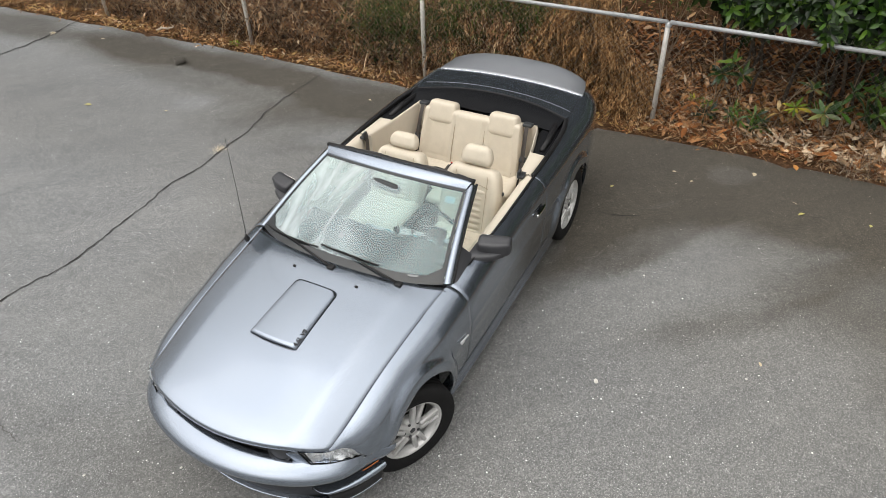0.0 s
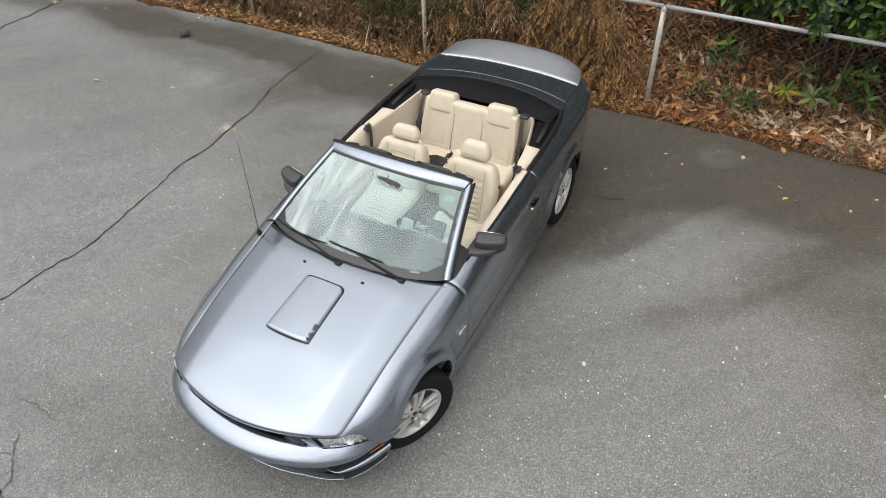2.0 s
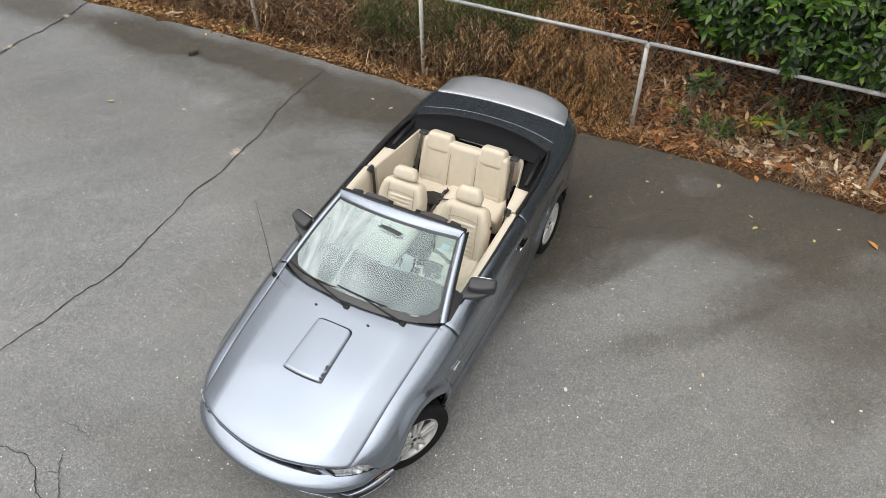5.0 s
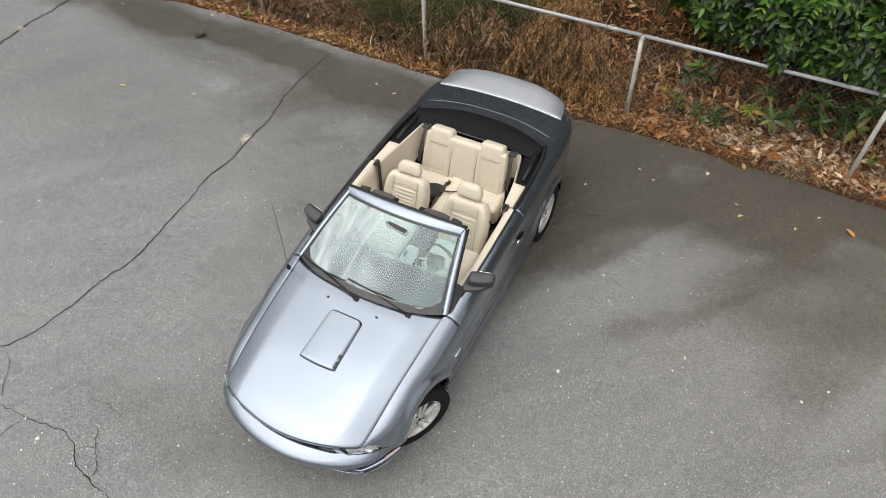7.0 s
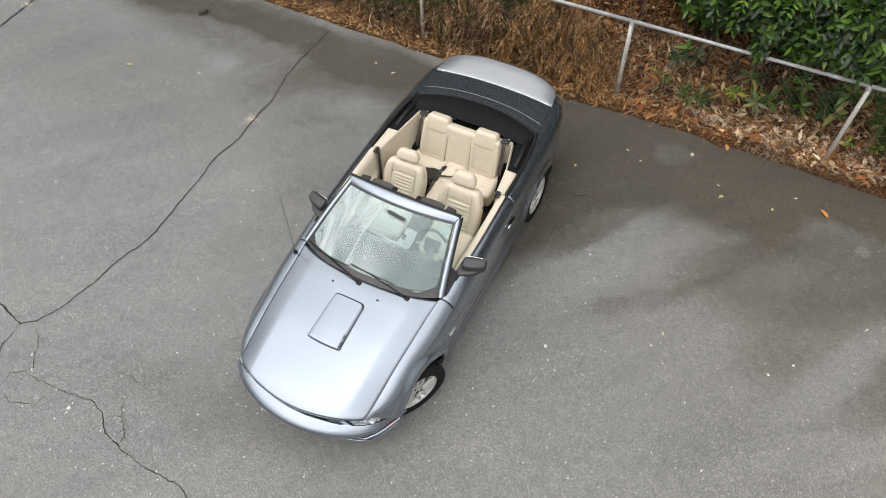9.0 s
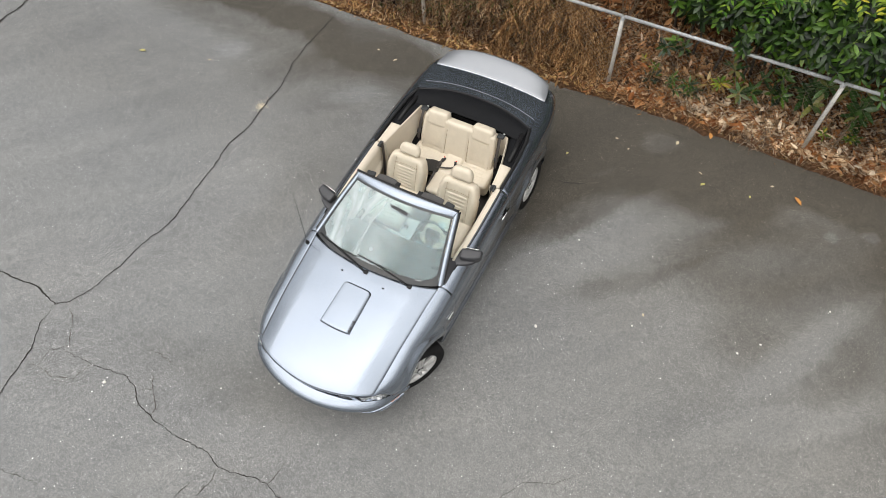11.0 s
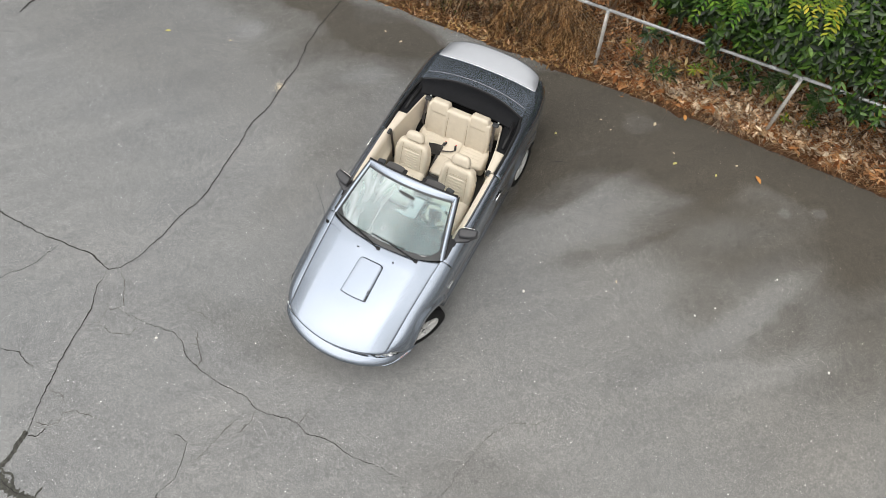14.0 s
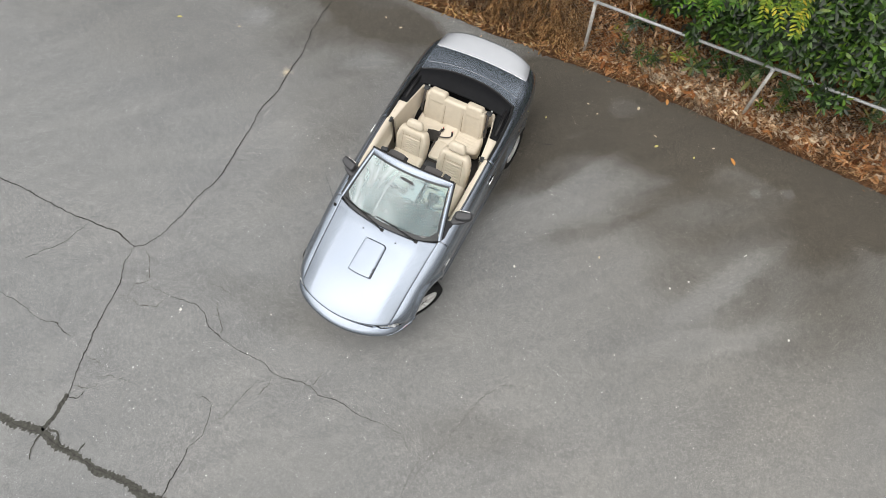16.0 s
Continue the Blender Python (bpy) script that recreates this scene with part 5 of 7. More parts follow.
hd_rows = [[header_pt(f, 0.0, -0.03) for f in lerp(-1, 1, 33)]] + [[header_pt(f, s, u) for f in lerp(-1, 1, 33)] for s, u in ((-0.02, 0.004), (0.1, 0.008), (0.5, 0.012), (0.9, 0.008), (1.0, 0.0), (1.02, -0.03), (0.5, -0.04), (0.0, -0.03))]
header = part("windshield_header", sheet(hd_rows), MAT["paint"], car)
seal = [header_pt(f, 1.04, -0.004) for f in lerp(-1.01, 1.01, 33)]
part("header_seal", tube(seal, 0.016, 8), MAT["black"], header, "black rubber seal along the header")
for side, _ in SIDES:
    rows = []
    for t in lerp(0.0, 1.06, 18):
        p = ws(side, min(1.06, max(0, t)))
        if t < 0:
            p = p + Vector((0.01 * side, -0.04, -0.012))
        q = Vector((side, 0.0, 0.0))
        rows.append([p + Vector((0, 0.006, -0.012)), p + Vector((side * 0.004, 0, 0.007)), p + Vector((side * 0.030, 0.012, 0.008)), p + Vector((side * 0.050, 0.032, -0.002)), p + Vector((side * 0.048, 0.046, -0.014)), p + Vector((side * 0.01, 0.04, -0.026))])
    pillar = part("windshield_pillar", sheet(rows, flip=side < 0), MAT["paint"], car)
    edge = [r[4] + Vector((0, 0.006, 0)) for r in rows]
    part("pillar_seal", tube(edge, 0.009, 8), MAT["black"], pillar)
    foot, head = edge[0], edge[int(len(edge) * 0.34)]
    low0, low1 = Vector((side * 0.79, foot.y, belt_z(foot.y) - 0.01)), Vector((side * 0.795, head.y + 0.05, belt_z(head.y) - 0.004))
    part("sail_panel", sheet([[foot.lerp(head, s).lerp(low0.lerp(low1, s), k) for k in lerp(0, 1, 5)] for s in lerp(0, 1, 8)], flip=side < 0), MAT["mirror_black"], pillar, "black triangular trim", thick=0.008)

# cowl and wipers
cowl = [[Vector((0.735 * f, cowl_y(f) + 0.002 + s * 0.03, hood_z(0.735 * f, cowl_y(f)) - 0.012 - 0.012 * s)) for f in lerp(-1, 1, 33)] for s in (0, 0.5, 1, 3)]
part("cowl_panel", sheet(cowl), MAT["black"], car)


def wiper(f0, t0, f1, t1, pivot):
    up = Vector((0, -0.012, 0.022))
    blade = [ws(f0 + (f1 - f0) * k, t0 + (t1 - t0) * k) + up * 0.6 for k in lerp(0, 1, 14)]
    mid = ws((f0 + f1) / 2, (t0 + t1) / 2) + up * 1.6
    pv = ws(pivot, -0.02) + Vector((0, -0.02, 0.018))
    arm = part("wiper", tube([pv, pv.lerp(mid, 0.3) + up * 0.5, mid], [0.009, 0.0065, 0.005], 8), MAT["black"], car, "black windscreen wiper")
    part("blade", tube(blade, 0.006, 6), MAT["black"], arm)
    part("bridge", tube([blade[3] + up * 0.3, mid, blade[10] + up * 0.3], 0.005, 6), MAT["black"], arm)
    part("pivot", rounded((0.05, 0.045, 0.02), 0.009, 2, Matrix.Translation(pv)), MAT["black"], arm)


wiper(-0.97, 0.045, -0.24, 0.10, 0.0)
wiper(-0.22, 0.13, 0.42, 0.10, 0.66)

# mirrors and aerial
for side, _ in SIDES:
    def shell(x, y, z):
        u = (x * side + 0.11) / 0.22
        front = 0.030 * (1 - (2 * u - 1) ** 2) if y < 0 else 0.0
        return (x, y * (1.0 - 0.18 * u) - front * (0.6 - 2 * z) + 0.03 * u, z * (1 - 0.16 * u) - 0.10 * (y < 0) * max(0.0, z) * 0.6)
    mir = part("side_mirror", rounded((0.225, 0.112, 0.134), 0.030, 7, pose(side * 0.884, -0.258, 1.022, 8, 0, side * 12), shell), MAT["mirror_black"], car, "dark grey side mirror")
    part("mirror_glass", rounded((0.14, 0.008, 0.088), 0.004, 3, pose(side * 0.868, -0.188, 1.022, 0, 0, side * 14)), MAT["chrome"], mir)
    arm_rows = []
    for s in lerp(0, 1, 12):  # flat foot running out under the housing
        ry, rz = 0.112 - 0.066 * s - 0.035 * max(0, s - 0.8) / 0.2, 0.040 - 0.016 * s
        mid = Vector((side * (0.752 + 0.205 * s), -0.322 + 0.066 * s, 0.976 + 0.006 * s))
        arm_rows.append([mid + Vector((0, ry * math.copysign(abs(math.cos(a)) ** 0.6, math.cos(a)), rz * math.copysign(abs(math.sin(a)) ** 0.6, math.sin(a)))) for a in lerp(0, 2 * math.pi, 25)])
    part("mirror_arm", sheet(arm_rows, flip=side > 0), MAT["mirror_black"], mir)
aerial_base = Vector((-0.775, -0.84, belt_z(-0.82) - 0.006))
aerial = part("aerial", tube([aerial_base + Vector((0, 0, 0.02)), aerial_base + Vector((-0.012, 0.03, 0.40)), aerial_base + Vector((-0.03, 0.06, 0.78))], [0.0026, 0.002, 0.0014], 6), MAT["black"], car, "thin whip aerial")
part("aerial_base", lathe([(0.022, -0.004), (0.020, 0.008), (0.010, 0.02), (0.006, 0.035), (0.001, 0.036)], 14, Matrix.Translation(aerial_base)), MAT["black"], aerial)


# ---- cabin ----
tub = [[(x, y, 0.30 + 0.16 * math.exp(-(x / 0.13) ** 2)) for x in lerp(-0.74, 0.74, 25)] for y in lerp(-0.75, 1.25, 14)]
part("cabin_floor", sheet(tub), MAT["carpet"], car, "dark carpeted floor with a raised tunnel")
fire = [[(x, -0.76 + 0.02 * z, z) for x in lerp(-0.76, 0.76, 9)] for z in lerp(0.25, 0.97, 5)]
part("firewall", sheet(fire), MAT["carpet"], car)
for side, _ in SIDES:
    rows = []
    for y in lerp(DOOR_F + 0.05, DOOR_R, 26):
        b, c = belt_z(y), cut_x(y)
        arm = 0.05 * math.exp(-((y - 0.28) / 0.34) ** 4)
        rows.append([(side * (c - 0.010), y, b - 0.012), (side * (c - 0.035), y, b - 0.004), (side * (c - 0.075), y, b - 0.022), (side * (c - 0.088), y, b - 0.09), (side * (c - 0.085), y, b - 0.24), (side * (c - 0.085 - arm * 0.4), y, b - 0.27), (side * (c - 0.09 - arm), y, b - 0.30), (side * (c - 0.09 - arm), y, b - 0.33), (side * (c - 0.085), y, b - 0.37), (side * (c - 0.085), y, 0.30)])
    card = part("door_trim", sheet(rows, flip=side > 0), MAT["trim_beige"], car, "cream inner door panel with armrest")
    part("pull_handle", rounded((0.03, 0.16, 0.03), 0.012, 3, pose(side * 0.70, 0.10, 0.80)), MAT["chrome"], card)
    part("speaker_grille", lathe([(0.085, 0), (0.08, 0.006), (0.001, 0.007)], 24, pose(side * 0.724, -0.32, 0.48, 0, -90 * side, 0)), MAT["dash"], card)
    # quarter trim beside the rear seat
    inner_x = pl((0.60, 0.690), (0.98, 0.640), (1.34, 0.560))

    def well_x(y):
        return inner_x(y) + 0.016

    ledge_z = pl((0.60, 1.030), (0.98, 1.014), (1.05, 1.018), (1.34, 1.050))
    rows = []
    for y in lerp(DOOR_R + 0.006, 0.985, 16) + lerp(0.99, 1.34, 16):
        outer = cut_x(y) - 0.028 if y < 0.987 else well_x(y)
        inn, top = inner_x(y), ledge_z(y)
        rows.append([(side * (outer + 0.004), y, top - 0.06), (side * outer, y, top - 0.010), (side * (outer - 0.006), y, top - 0.002), (side * (inn + 0.010), y, top), (side * (inn + 0.002), y, top - 0.010), (side * inn, y, top - 0.03), (side * (inn - 0.004), y, top - 0.12), (side * (inn - 0.03), y, 0.70), (side * (inn - 0.05), y, 0.40)])
    q = part("quarter_trim", sheet(rows, flip=side > 0), MAT["trim_beige"], car, "cream side trim beside the rear seat")
    corner = [[(side * x, 1.345 - 0.02 * (1.05 - z), z) for x in lerp(0.40, 0.566, 5)] for z in lerp(1.055, 0.55, 6)]
    part("trim_corner", sheet(corner, flip=side < 0), MAT["trim_beige"], q, thick=0.02)
    face = [[(side * (0.66 + (cut_x(DOOR_R) - 0.690) * s), DOOR_R + 0.006, z) for s in (0, 1)] for z in lerp(1.022, 0.35, 5)]
    part("trim_end", sheet(face), MAT["trim_beige"], q)
    well = [[(side * (well_x(y) + 0.003 + (cut_x(y) - well_x(y) - 0.016) * s), y, belt_z(y) - 0.03 + (0.0 if 0 < s < 1 else -0.02)) for s in (0, 0.12, 0.5, 0.88, 1.0)] for y in lerp(1.0, 1.60, 14)]
    part("roof_side_well", sheet(well), MAT["cloth"], car, "black folded roof linkage cover", thick=0.012)
    link = tube([(side * 0.715, 1.06, belt_z(1.0) - 0.02), (side * 0.71, 1.25, belt_z(1.2) - 0.012), (side * 0.68, 1.5, belt_z(1.5) - 0.010)], [0.022, 0.026, 0.03], 8)
    part("roof_link", link, MAT["black"], car)
    part("dome_button", lathe([(0.014, 0), (0.012, 0.006), (0.001, 0.007)], 12, pose(side * 0.50, 1.395, 1.01)), MAT["paper"], car, "small white cap")

# folded roof under its black cover
def cover_pt(f, t):
    yo = bow(1.738, 1.585)(f)
    yi = 1.43 - 0.045 * abs(f) ** 2
    y = yo + (yi - yo) * t
    x = f * (cut_x(min(y, 1.7)) - 0.012 - 0.06 * t)
    z = deck_z(x, yo) - 0.004 - 0.030 * t + 0.022 * math.sin(math.pi * min(1, t * 1.1)) + 0.004 * math.sin(9 * f + 5 * t) * t
    return (x, y, z)


cover = part("soft_top_cover", sheet([[cover_pt(f, t) for f in lerp(-1, 1, 33)] for t in lerp(0, 1, 11)]), MAT["cloth"], car, "black cloth cover over the folded roof", thick=0.012)
part("cover_seal", tube([Vector(cover_pt(f, 0.0)) + Vector((0, 0.0, 0.004)) for f in lerp(-1, 1, 33)], 0.016, 8), MAT["black"], cover)
bulk = [[(x, 1.40 + 0.03 * t, 0.45 + 0.55 * t) for x in lerp(-0.66, 0.66, 9)] for t in lerp(0, 1, 5)]
part("rear_bulkhead", sheet(bulk), MAT["cavity"], car)


# seats
def pleat(count, half_len, half_wide, depth):
    """Sunk horizontal seams across a panel's insert."""
    def f(x, y, z):
        if z > 0 and abs(x) < half_wide and abs(y) < half_len:
            u = (y / half_len * 0.5 + 0.5) * count
            z -= depth * math.exp(-((u - round(u)) / 0.14) ** 2) - 0.35 * depth
        return z
    return f


def front_seat(x, y, reach, tilt, label):
    seat = part("front_seat", rounded((0.50, 0.52, 0.15), 0.055, 14, pose(x, y + 0.14, 0.50, 6, 0, 0), seat_shape), MAT["leather"], car, label)
    back = pose(x, y + 0.40, 0.50, 90 - tilt, 0, 0) @ Matrix.Diagonal((1, reach / 0.58, 1, 1))
    part("backrest", rounded((0.50, 0.60, 0.135), 0.06, 22, back @ pose(0, 0.27, 0), back_shape), MAT["leather"], seat)
    part("headrest", rounded((0.265, 0.158, 0.10), 0.05, 8, back @ pose(0, 0.650, 0.005, -4, 0, 0), lambda a, b, c: (a * (1 - 0.25 * max(0, b) / 0.09), b, c + 0.25 * a * a)), MAT["leather"], seat)
    for s in (-0.06, 0.06):
        part("headrest_post", tube([back @ Vector((s, 0.55, 0)), back @ Vector((s, 0.62, 0))], 0.006, 6), MAT["chrome"], seat)
    for s in (-0.152, 0.152):
        line = [back @ Vector((s * (1 - 0.12 * t), 0.02 + 0.50 * t, 0.0745)) for t in lerp(0, 1, 12)]
        part("seam", tube(line, 0.0022, 5), MAT["seam"], seat)
    line = [back @ Vector((0.15 * t, 0.43 + 0.02 * (1 - t * t), 0.0745)) for t in lerp(-1, 1, 12)]
    part("seam", tube(line, 0.0022, 5), MAT["seam"], seat)
    for name, m, n, wide, y0, y1, z0 in (("backrest_insert", back, 9, 0.146, 0.0, 0.41, 0.064), ("cushion_insert", pose(x, y + 0.14, 0.50, 6, 0, 0), 8, 0.138, -0.21, 0.17, 0.072)):
        rows = []
        for k in range(n * 9 + 1):
            u = k / 9
            lift = 0.014 * abs(math.sin(math.pi * u)) ** 0.6
            rows.append([m @ Vector((wide * f, y0 + (y1 - y0) * u / n, z0 + lift - 0.02 * abs(f) ** 6)) for f in lerp(-1, 1, 13)])
        part(name, sheet(rows), MAT["leather"], seat, "cream leather insert sewn in cross pleats")
    part("recline_lever", rounded((0.02, 0.03, 0.02), 0.006, 2, back @ pose(0.247 if x > 0 else -0.247, 0.40, 0.0)), MAT["dash"], seat)
    part("seat_base", rounded((0.44, 0.44, 0.14), 0.03, 2, pose(x, y + 0.14, 0.39)), MAT["dash"], seat)
    return seat


def seat_shape(x, y, z):
    zz = pleat(6, 0.2, 0.15, 0.017)(x, y, z)
    if z > 0:
        zz += 0.030 * min(1, max(0, (abs(x) - 0.13) / 0.06)) - 0.02 * max(0, (abs(x) - 0.2) / 0.05)
    return (x, y, zz)


def back_shape(x, y, z):
    zz = z
    if z > 0:
        zz = pleat(7, 0.165, 0.15, 0.017)(x, y + 0.05, z)
        zz += 0.032 * min(1, max(0, (abs(x) - 0.14) / 0.06)) * (1 - max(0, (y - 0.1) / 0.2) * 0.7)
    wide = 1 - 0.22 * max(0, (y - 0.05) / 0.25) ** 2 - 0.05 * max(0, -y / 0.3)
    return (x * wide, y, zz)


front_seat(-0.365, 0.115, 0.50, 22, "cream leather bucket seat with pleated insert")
front_seat(0.365, -0.03, 0.60, 20, "cream leather bucket seat with pleated insert")

def rear_cushion(x, y, z):
    zz = z
    if z > 0:
        zz -= 0.030 * math.exp(-((abs(x) - 0.30) / 0.155) ** 6)
        if 0.15 < abs(x) < 0.46:
            u = (y + 0.17) / 0.046
            zz -= 0.006 * math.exp(-((u - round(u)) / 0.15) ** 2)
    return (x, y * (1 - 0.10 * (abs(x) < 0.14)), zz)


rear = part("rear_seat", rounded((1.04, 0.34, 0.24), 0.055, 34, pose(0, 1.035, 0.535, 7, 0, 0), rear_cushion), MAT["leather"], car, "cream leather rear bench for two")
part("middle_pad", rounded((0.25, 0.36, 0.14), 0.05, 10, pose(0.015, 0.985, 0.600, 6, 0, 0)), MAT["leather"], rear)
rb = pose(0, 1.115, 0.50, 90 - 17, 0, 0)


def rear_back(x, y, z):
    zz = z
    if z > 0:
        zz -= 0.022 * math.exp(-((abs(x) - 0.30) / 0.115) ** 6)
        zz -= 0.014 * math.exp(-((abs(x) - 0.145) / 0.008) ** 2) + 0.010 * math.exp(-((abs(x) - 0.455) / 0.008) ** 2)
        if 0.155 < abs(x) < 0.445:
            u = (y + 0.28) / 0.055
            if y < -0.08:
                zz -= 0.005 * math.exp(-((u - round(u)) / 0.13) ** 2)
    return (x * (1 - 0.05 * max(0, y / 0.30)), y, zz)


part("backrest", rounded((0.96, 0.63, 0.13), 0.045, 52, rb @ pose(0, 0.285, 0), rear_back), MAT["leather"], rear)
for sx in (-0.445, -0.15, 0.15, 0.445):
    part("seam", tube([rb @ Vector((sx * (1 - 0.05 * t), -0.02 + 0.50 * t, 0.050 + 0.008 * math.sin(math.pi * t))) for t in lerp(0, 1, 12)], 0.004, 5), MAT["seam"], rear)
for sx in (-0.30, 0.30):
    part("headrest", rounded((0.285, 0.195, 0.13), 0.040, 8, pose(sx * 0.96, 1.286, 1.030, 70, 0, 0), lambda a, b, c: (a * (1 - 0.10 * max(0, b) / 0.08), b, c)), MAT["leather"], rear)
for sx in (-0.085, 0.07):
    bk = part("belt_buckle", rounded((0.028, 0.065, 0.02), 0.006, 2, pose(sx, 0.985, 0.685, 30, 0, 20 if sx > 0 else -30)), MAT["black"], rear)
    part("release_button", rounded((0.02, 0.012, 0.012), 0.003, 2, pose(sx, 1.013, 0.708, 30, 0, 20 if sx > 0 else -30)), MAT["red"], bk)
part("rear_console", rounded((0.19, 0.44, 0.20), 0.03, 4, pose(0, 0.68, 0.49)), MAT["carpet"], car, "dark centre tunnel behind the seats")


def strap(pts, wide, up):
    """A flat webbing band along points."""
    rows = []
    for p in pts:
        rows.append([Vector(p) - Vector(up) * wide / 2, Vector(p) + Vector(up) * wide / 2])
    return sheet(rows)


for side, _ in SIDES:
    sb = part("rear_seat_belt", strap([(side * 0.495, 1.335, 1.050), (side * 0.495, 1.285, 1.062), (side * 0.500, 1.245, 0.985), (side * 0.508, 1.185, 0.84), (side * 0.512, 1.14, 0.70)], 0.045, (0.9, -0.4, 0)), MAT["belt"], car, "dark webbing belt over the rear seat", thick=0.003)
    part("belt_guide", rounded((0.085, 0.075, 0.03), 0.013, 3, pose(side * 0.495, 1.315, 1.060, -10, 0, 0)), MAT["dash"], sb)
    part("latch_plate", rounded((0.055, 0.05, 0.012), 0.005, 2, pose(side * 0.510, 1.175, 0.80, 60, 0, 0)), MAT["dash"], sb)
    fb = part("front_seat_belt", strap([(side * 0.715, 0.64, 1.01), (side * 0.690, 0.635, 0.985), (side * 0.672, 0.60, 0.80), (side * 0.66, 0.56, 0.55)], 0.046, (0, 1, 0)), MAT["belt"], car, "dark webbing belt beside the front seat", thick=0.003)
    part("belt_guide", rounded((0.05, 0.085, 0.022), 0.008, 2, pose(side * 0.715, 0.64, 1.017)), MAT["dash"], fb)
    part("latch_plate", rounded((0.02, 0.05, 0.06), 0.005, 2, pose(side * 0.70, 0.625, 1.035)), MAT["dash"], fb)
loose = part("loose_belt", strap([(-0.10, 1.0, 0.69), (-0.112, 0.92, 0.665), (-0.118, 0.84, 0.652), (-0.112, 0.72, 0.642), (-0.104, 0.60, 0.618), (-0.112, 0.55, 0.56)], 0.026, (0.95, 0.2, 0)), MAT["belt"], car, "loose dark belt across the rear seat", thick=0.003)
part("belt_tail", strap([(-0.115, 0.865, 0.662), (-0.07, 0.870, 0.682), (-0.01, 0.885, 0.686), (0.05, 0.91, 0.686), (0.085, 0.95, 0.686)], 0.022, (-0.2, 0.95, 0)), MAT["belt"], loose, thick=0.003)

# dashboard
def dash_pt(f, s):
    """Across f and over the dash s: from the glass down to the knees."""
    x = 0.735 * f
    prof = [(-0.80, 0.965), (-0.66, 0.985), (-0.50, 0.985), (-0.38, 0.968), (-0.325, 0.935), (-0.315, 0.88), (-0.34, 0.78), (-0.36, 0.66), (-0.42, 0.58)]
    i = min(int(s * 8), 7)
    t = s * 8 - i
    y = prof[i][0] * (1 - t) + prof[i + 1][0] * t
    z = prof[i][1] * (1 - t) + prof[i + 1][1] * t
    hoodlet = 0.035 * math.exp(-((x - 0.355) / 0.17) ** 4) + 0.022 * math.exp(-((x + 0.36) / 0.2) ** 4)
    z += hoodlet * math.exp(-((s - 0.40) / 0.18) ** 2)
    y += 0.03 * f * f if s > 0.2 else 0.10 * f * f
    return (x, y, z - 0.03 * f * f)


dash = part("dashboard", sheet([[dash_pt(f, s) for f in lerp(-1, 1, 41)] for s in lerp(0, 1, 33)]), MAT["dash"], car, "charcoal twin-hooded dashboard")
for sx in (0.285, 0.425):
    part("gauge", lathe([(0.062, 0.0), (0.066, 0.012), (0.058, 0.014), (0.055, 0.004), (0.001, 0.003)], 24, pose(sx, -0.318, 0.90, 78, 0, 0)), MAT["chrome"], dash)
stack = part("centre_stack", rounded((0.24, 0.06, 0.26), 0.02, 3, pose(0, -0.33, 0.80, -14, 0, 0)), MAT["alloy"], dash, "brushed metal centre stack")
part("radio", rounded((0.19, 0.02, 0.09), 0.006, 2, pose(0, -0.301, 0.82, -14, 0, 0)), MAT["black"], stack)
for sx in (-0.055, 0, 0.055):
    part("knob", lathe([(0.016, 0), (0.015, 0.014), (0.001, 0.015)], 14, pose(sx, -0.315, 0.735, 76, 0, 0)), MAT["black"], stack)
for sx in (-0.56, -0.075, 0.075, 0.60):
    part("air_vent", lathe([(0.040, 0), (0.044, 0.008), (0.036, 0.010), (0.030, 0.002), (0.001, 0.002)], 20, pose(sx, -0.318 + 0.02 * abs(sx), 0.905, 80, 0, 0)), MAT["chrome"], dash)
wheel_m = pose(0.345, -0.115, 0.835, 66, 0, 0)
ring = [wheel_m @ Vector((0.178 * math.cos(a), 0.178 * math.sin(a), 0)) for a in lerp(0, 2 * math.pi, 41)]
steer = part("steering_wheel", tube(ring, 0.0155, 10), MAT["dash"], car, "three-spoke steering wheel")
part("airbag_cover", rounded((0.17, 0.14, 0.05), 0.022, 4, wheel_m @ pose(0, 0, -0.01)), MAT["dash"], steer)
for a in (-0.15, math.pi + 0.15, -math.pi / 2):
    part("spoke", tube([wheel_m @ Vector((0.06 * math.cos(a), 0.06 * math.sin(a), -0.005)), wheel_m @ Vector((0.172 * math.cos(a), 0.172 * math.sin(a), 0))], 0.013, 8), MAT["alloy"], steer)
part("steering_column", tube([(0.345, -0.14, 0.81), (0.345, -0.36, 0.73)], 0.045, 12), MAT["dash"], steer)
console = part("centre_console", rounded((0.215, 0.80, 0.20), 0.03, 5, pose(0, 0.10, 0.52, -3, 0, 0)), MAT["dash"], car, "charcoal console between the seats")
part("console_plate", rounded((0.15, 0.34, 0.012), 0.005, 2, pose(0, -0.06, 0.632, -3, 0, 0)), MAT["alloy"], console)
part("gear_lever", tube([(0, -0.10, 0.62), (0, -0.085, 0.74)], [0.012, 0.009], 8), MAT["chrome"], console)
part("gear_knob", lathe([(0.001, -0.03), (0.018, -0.025), (0.026, 0.0), (0.02, 0.022), (0.001, 0.03)], 16, pose(0, -0.083, 0.755)), MAT["black"], console)
part("armrest_lid", rounded((0.195, 0.31, 0.075), 0.034, 7, pose(-0.005, 0.69, 0.615, 2, 0, 0)), MAT["leather"], console, "cream padded armrest lid")
vm = pose(0.025, -0.215, 1.248, 12, 0, -6)
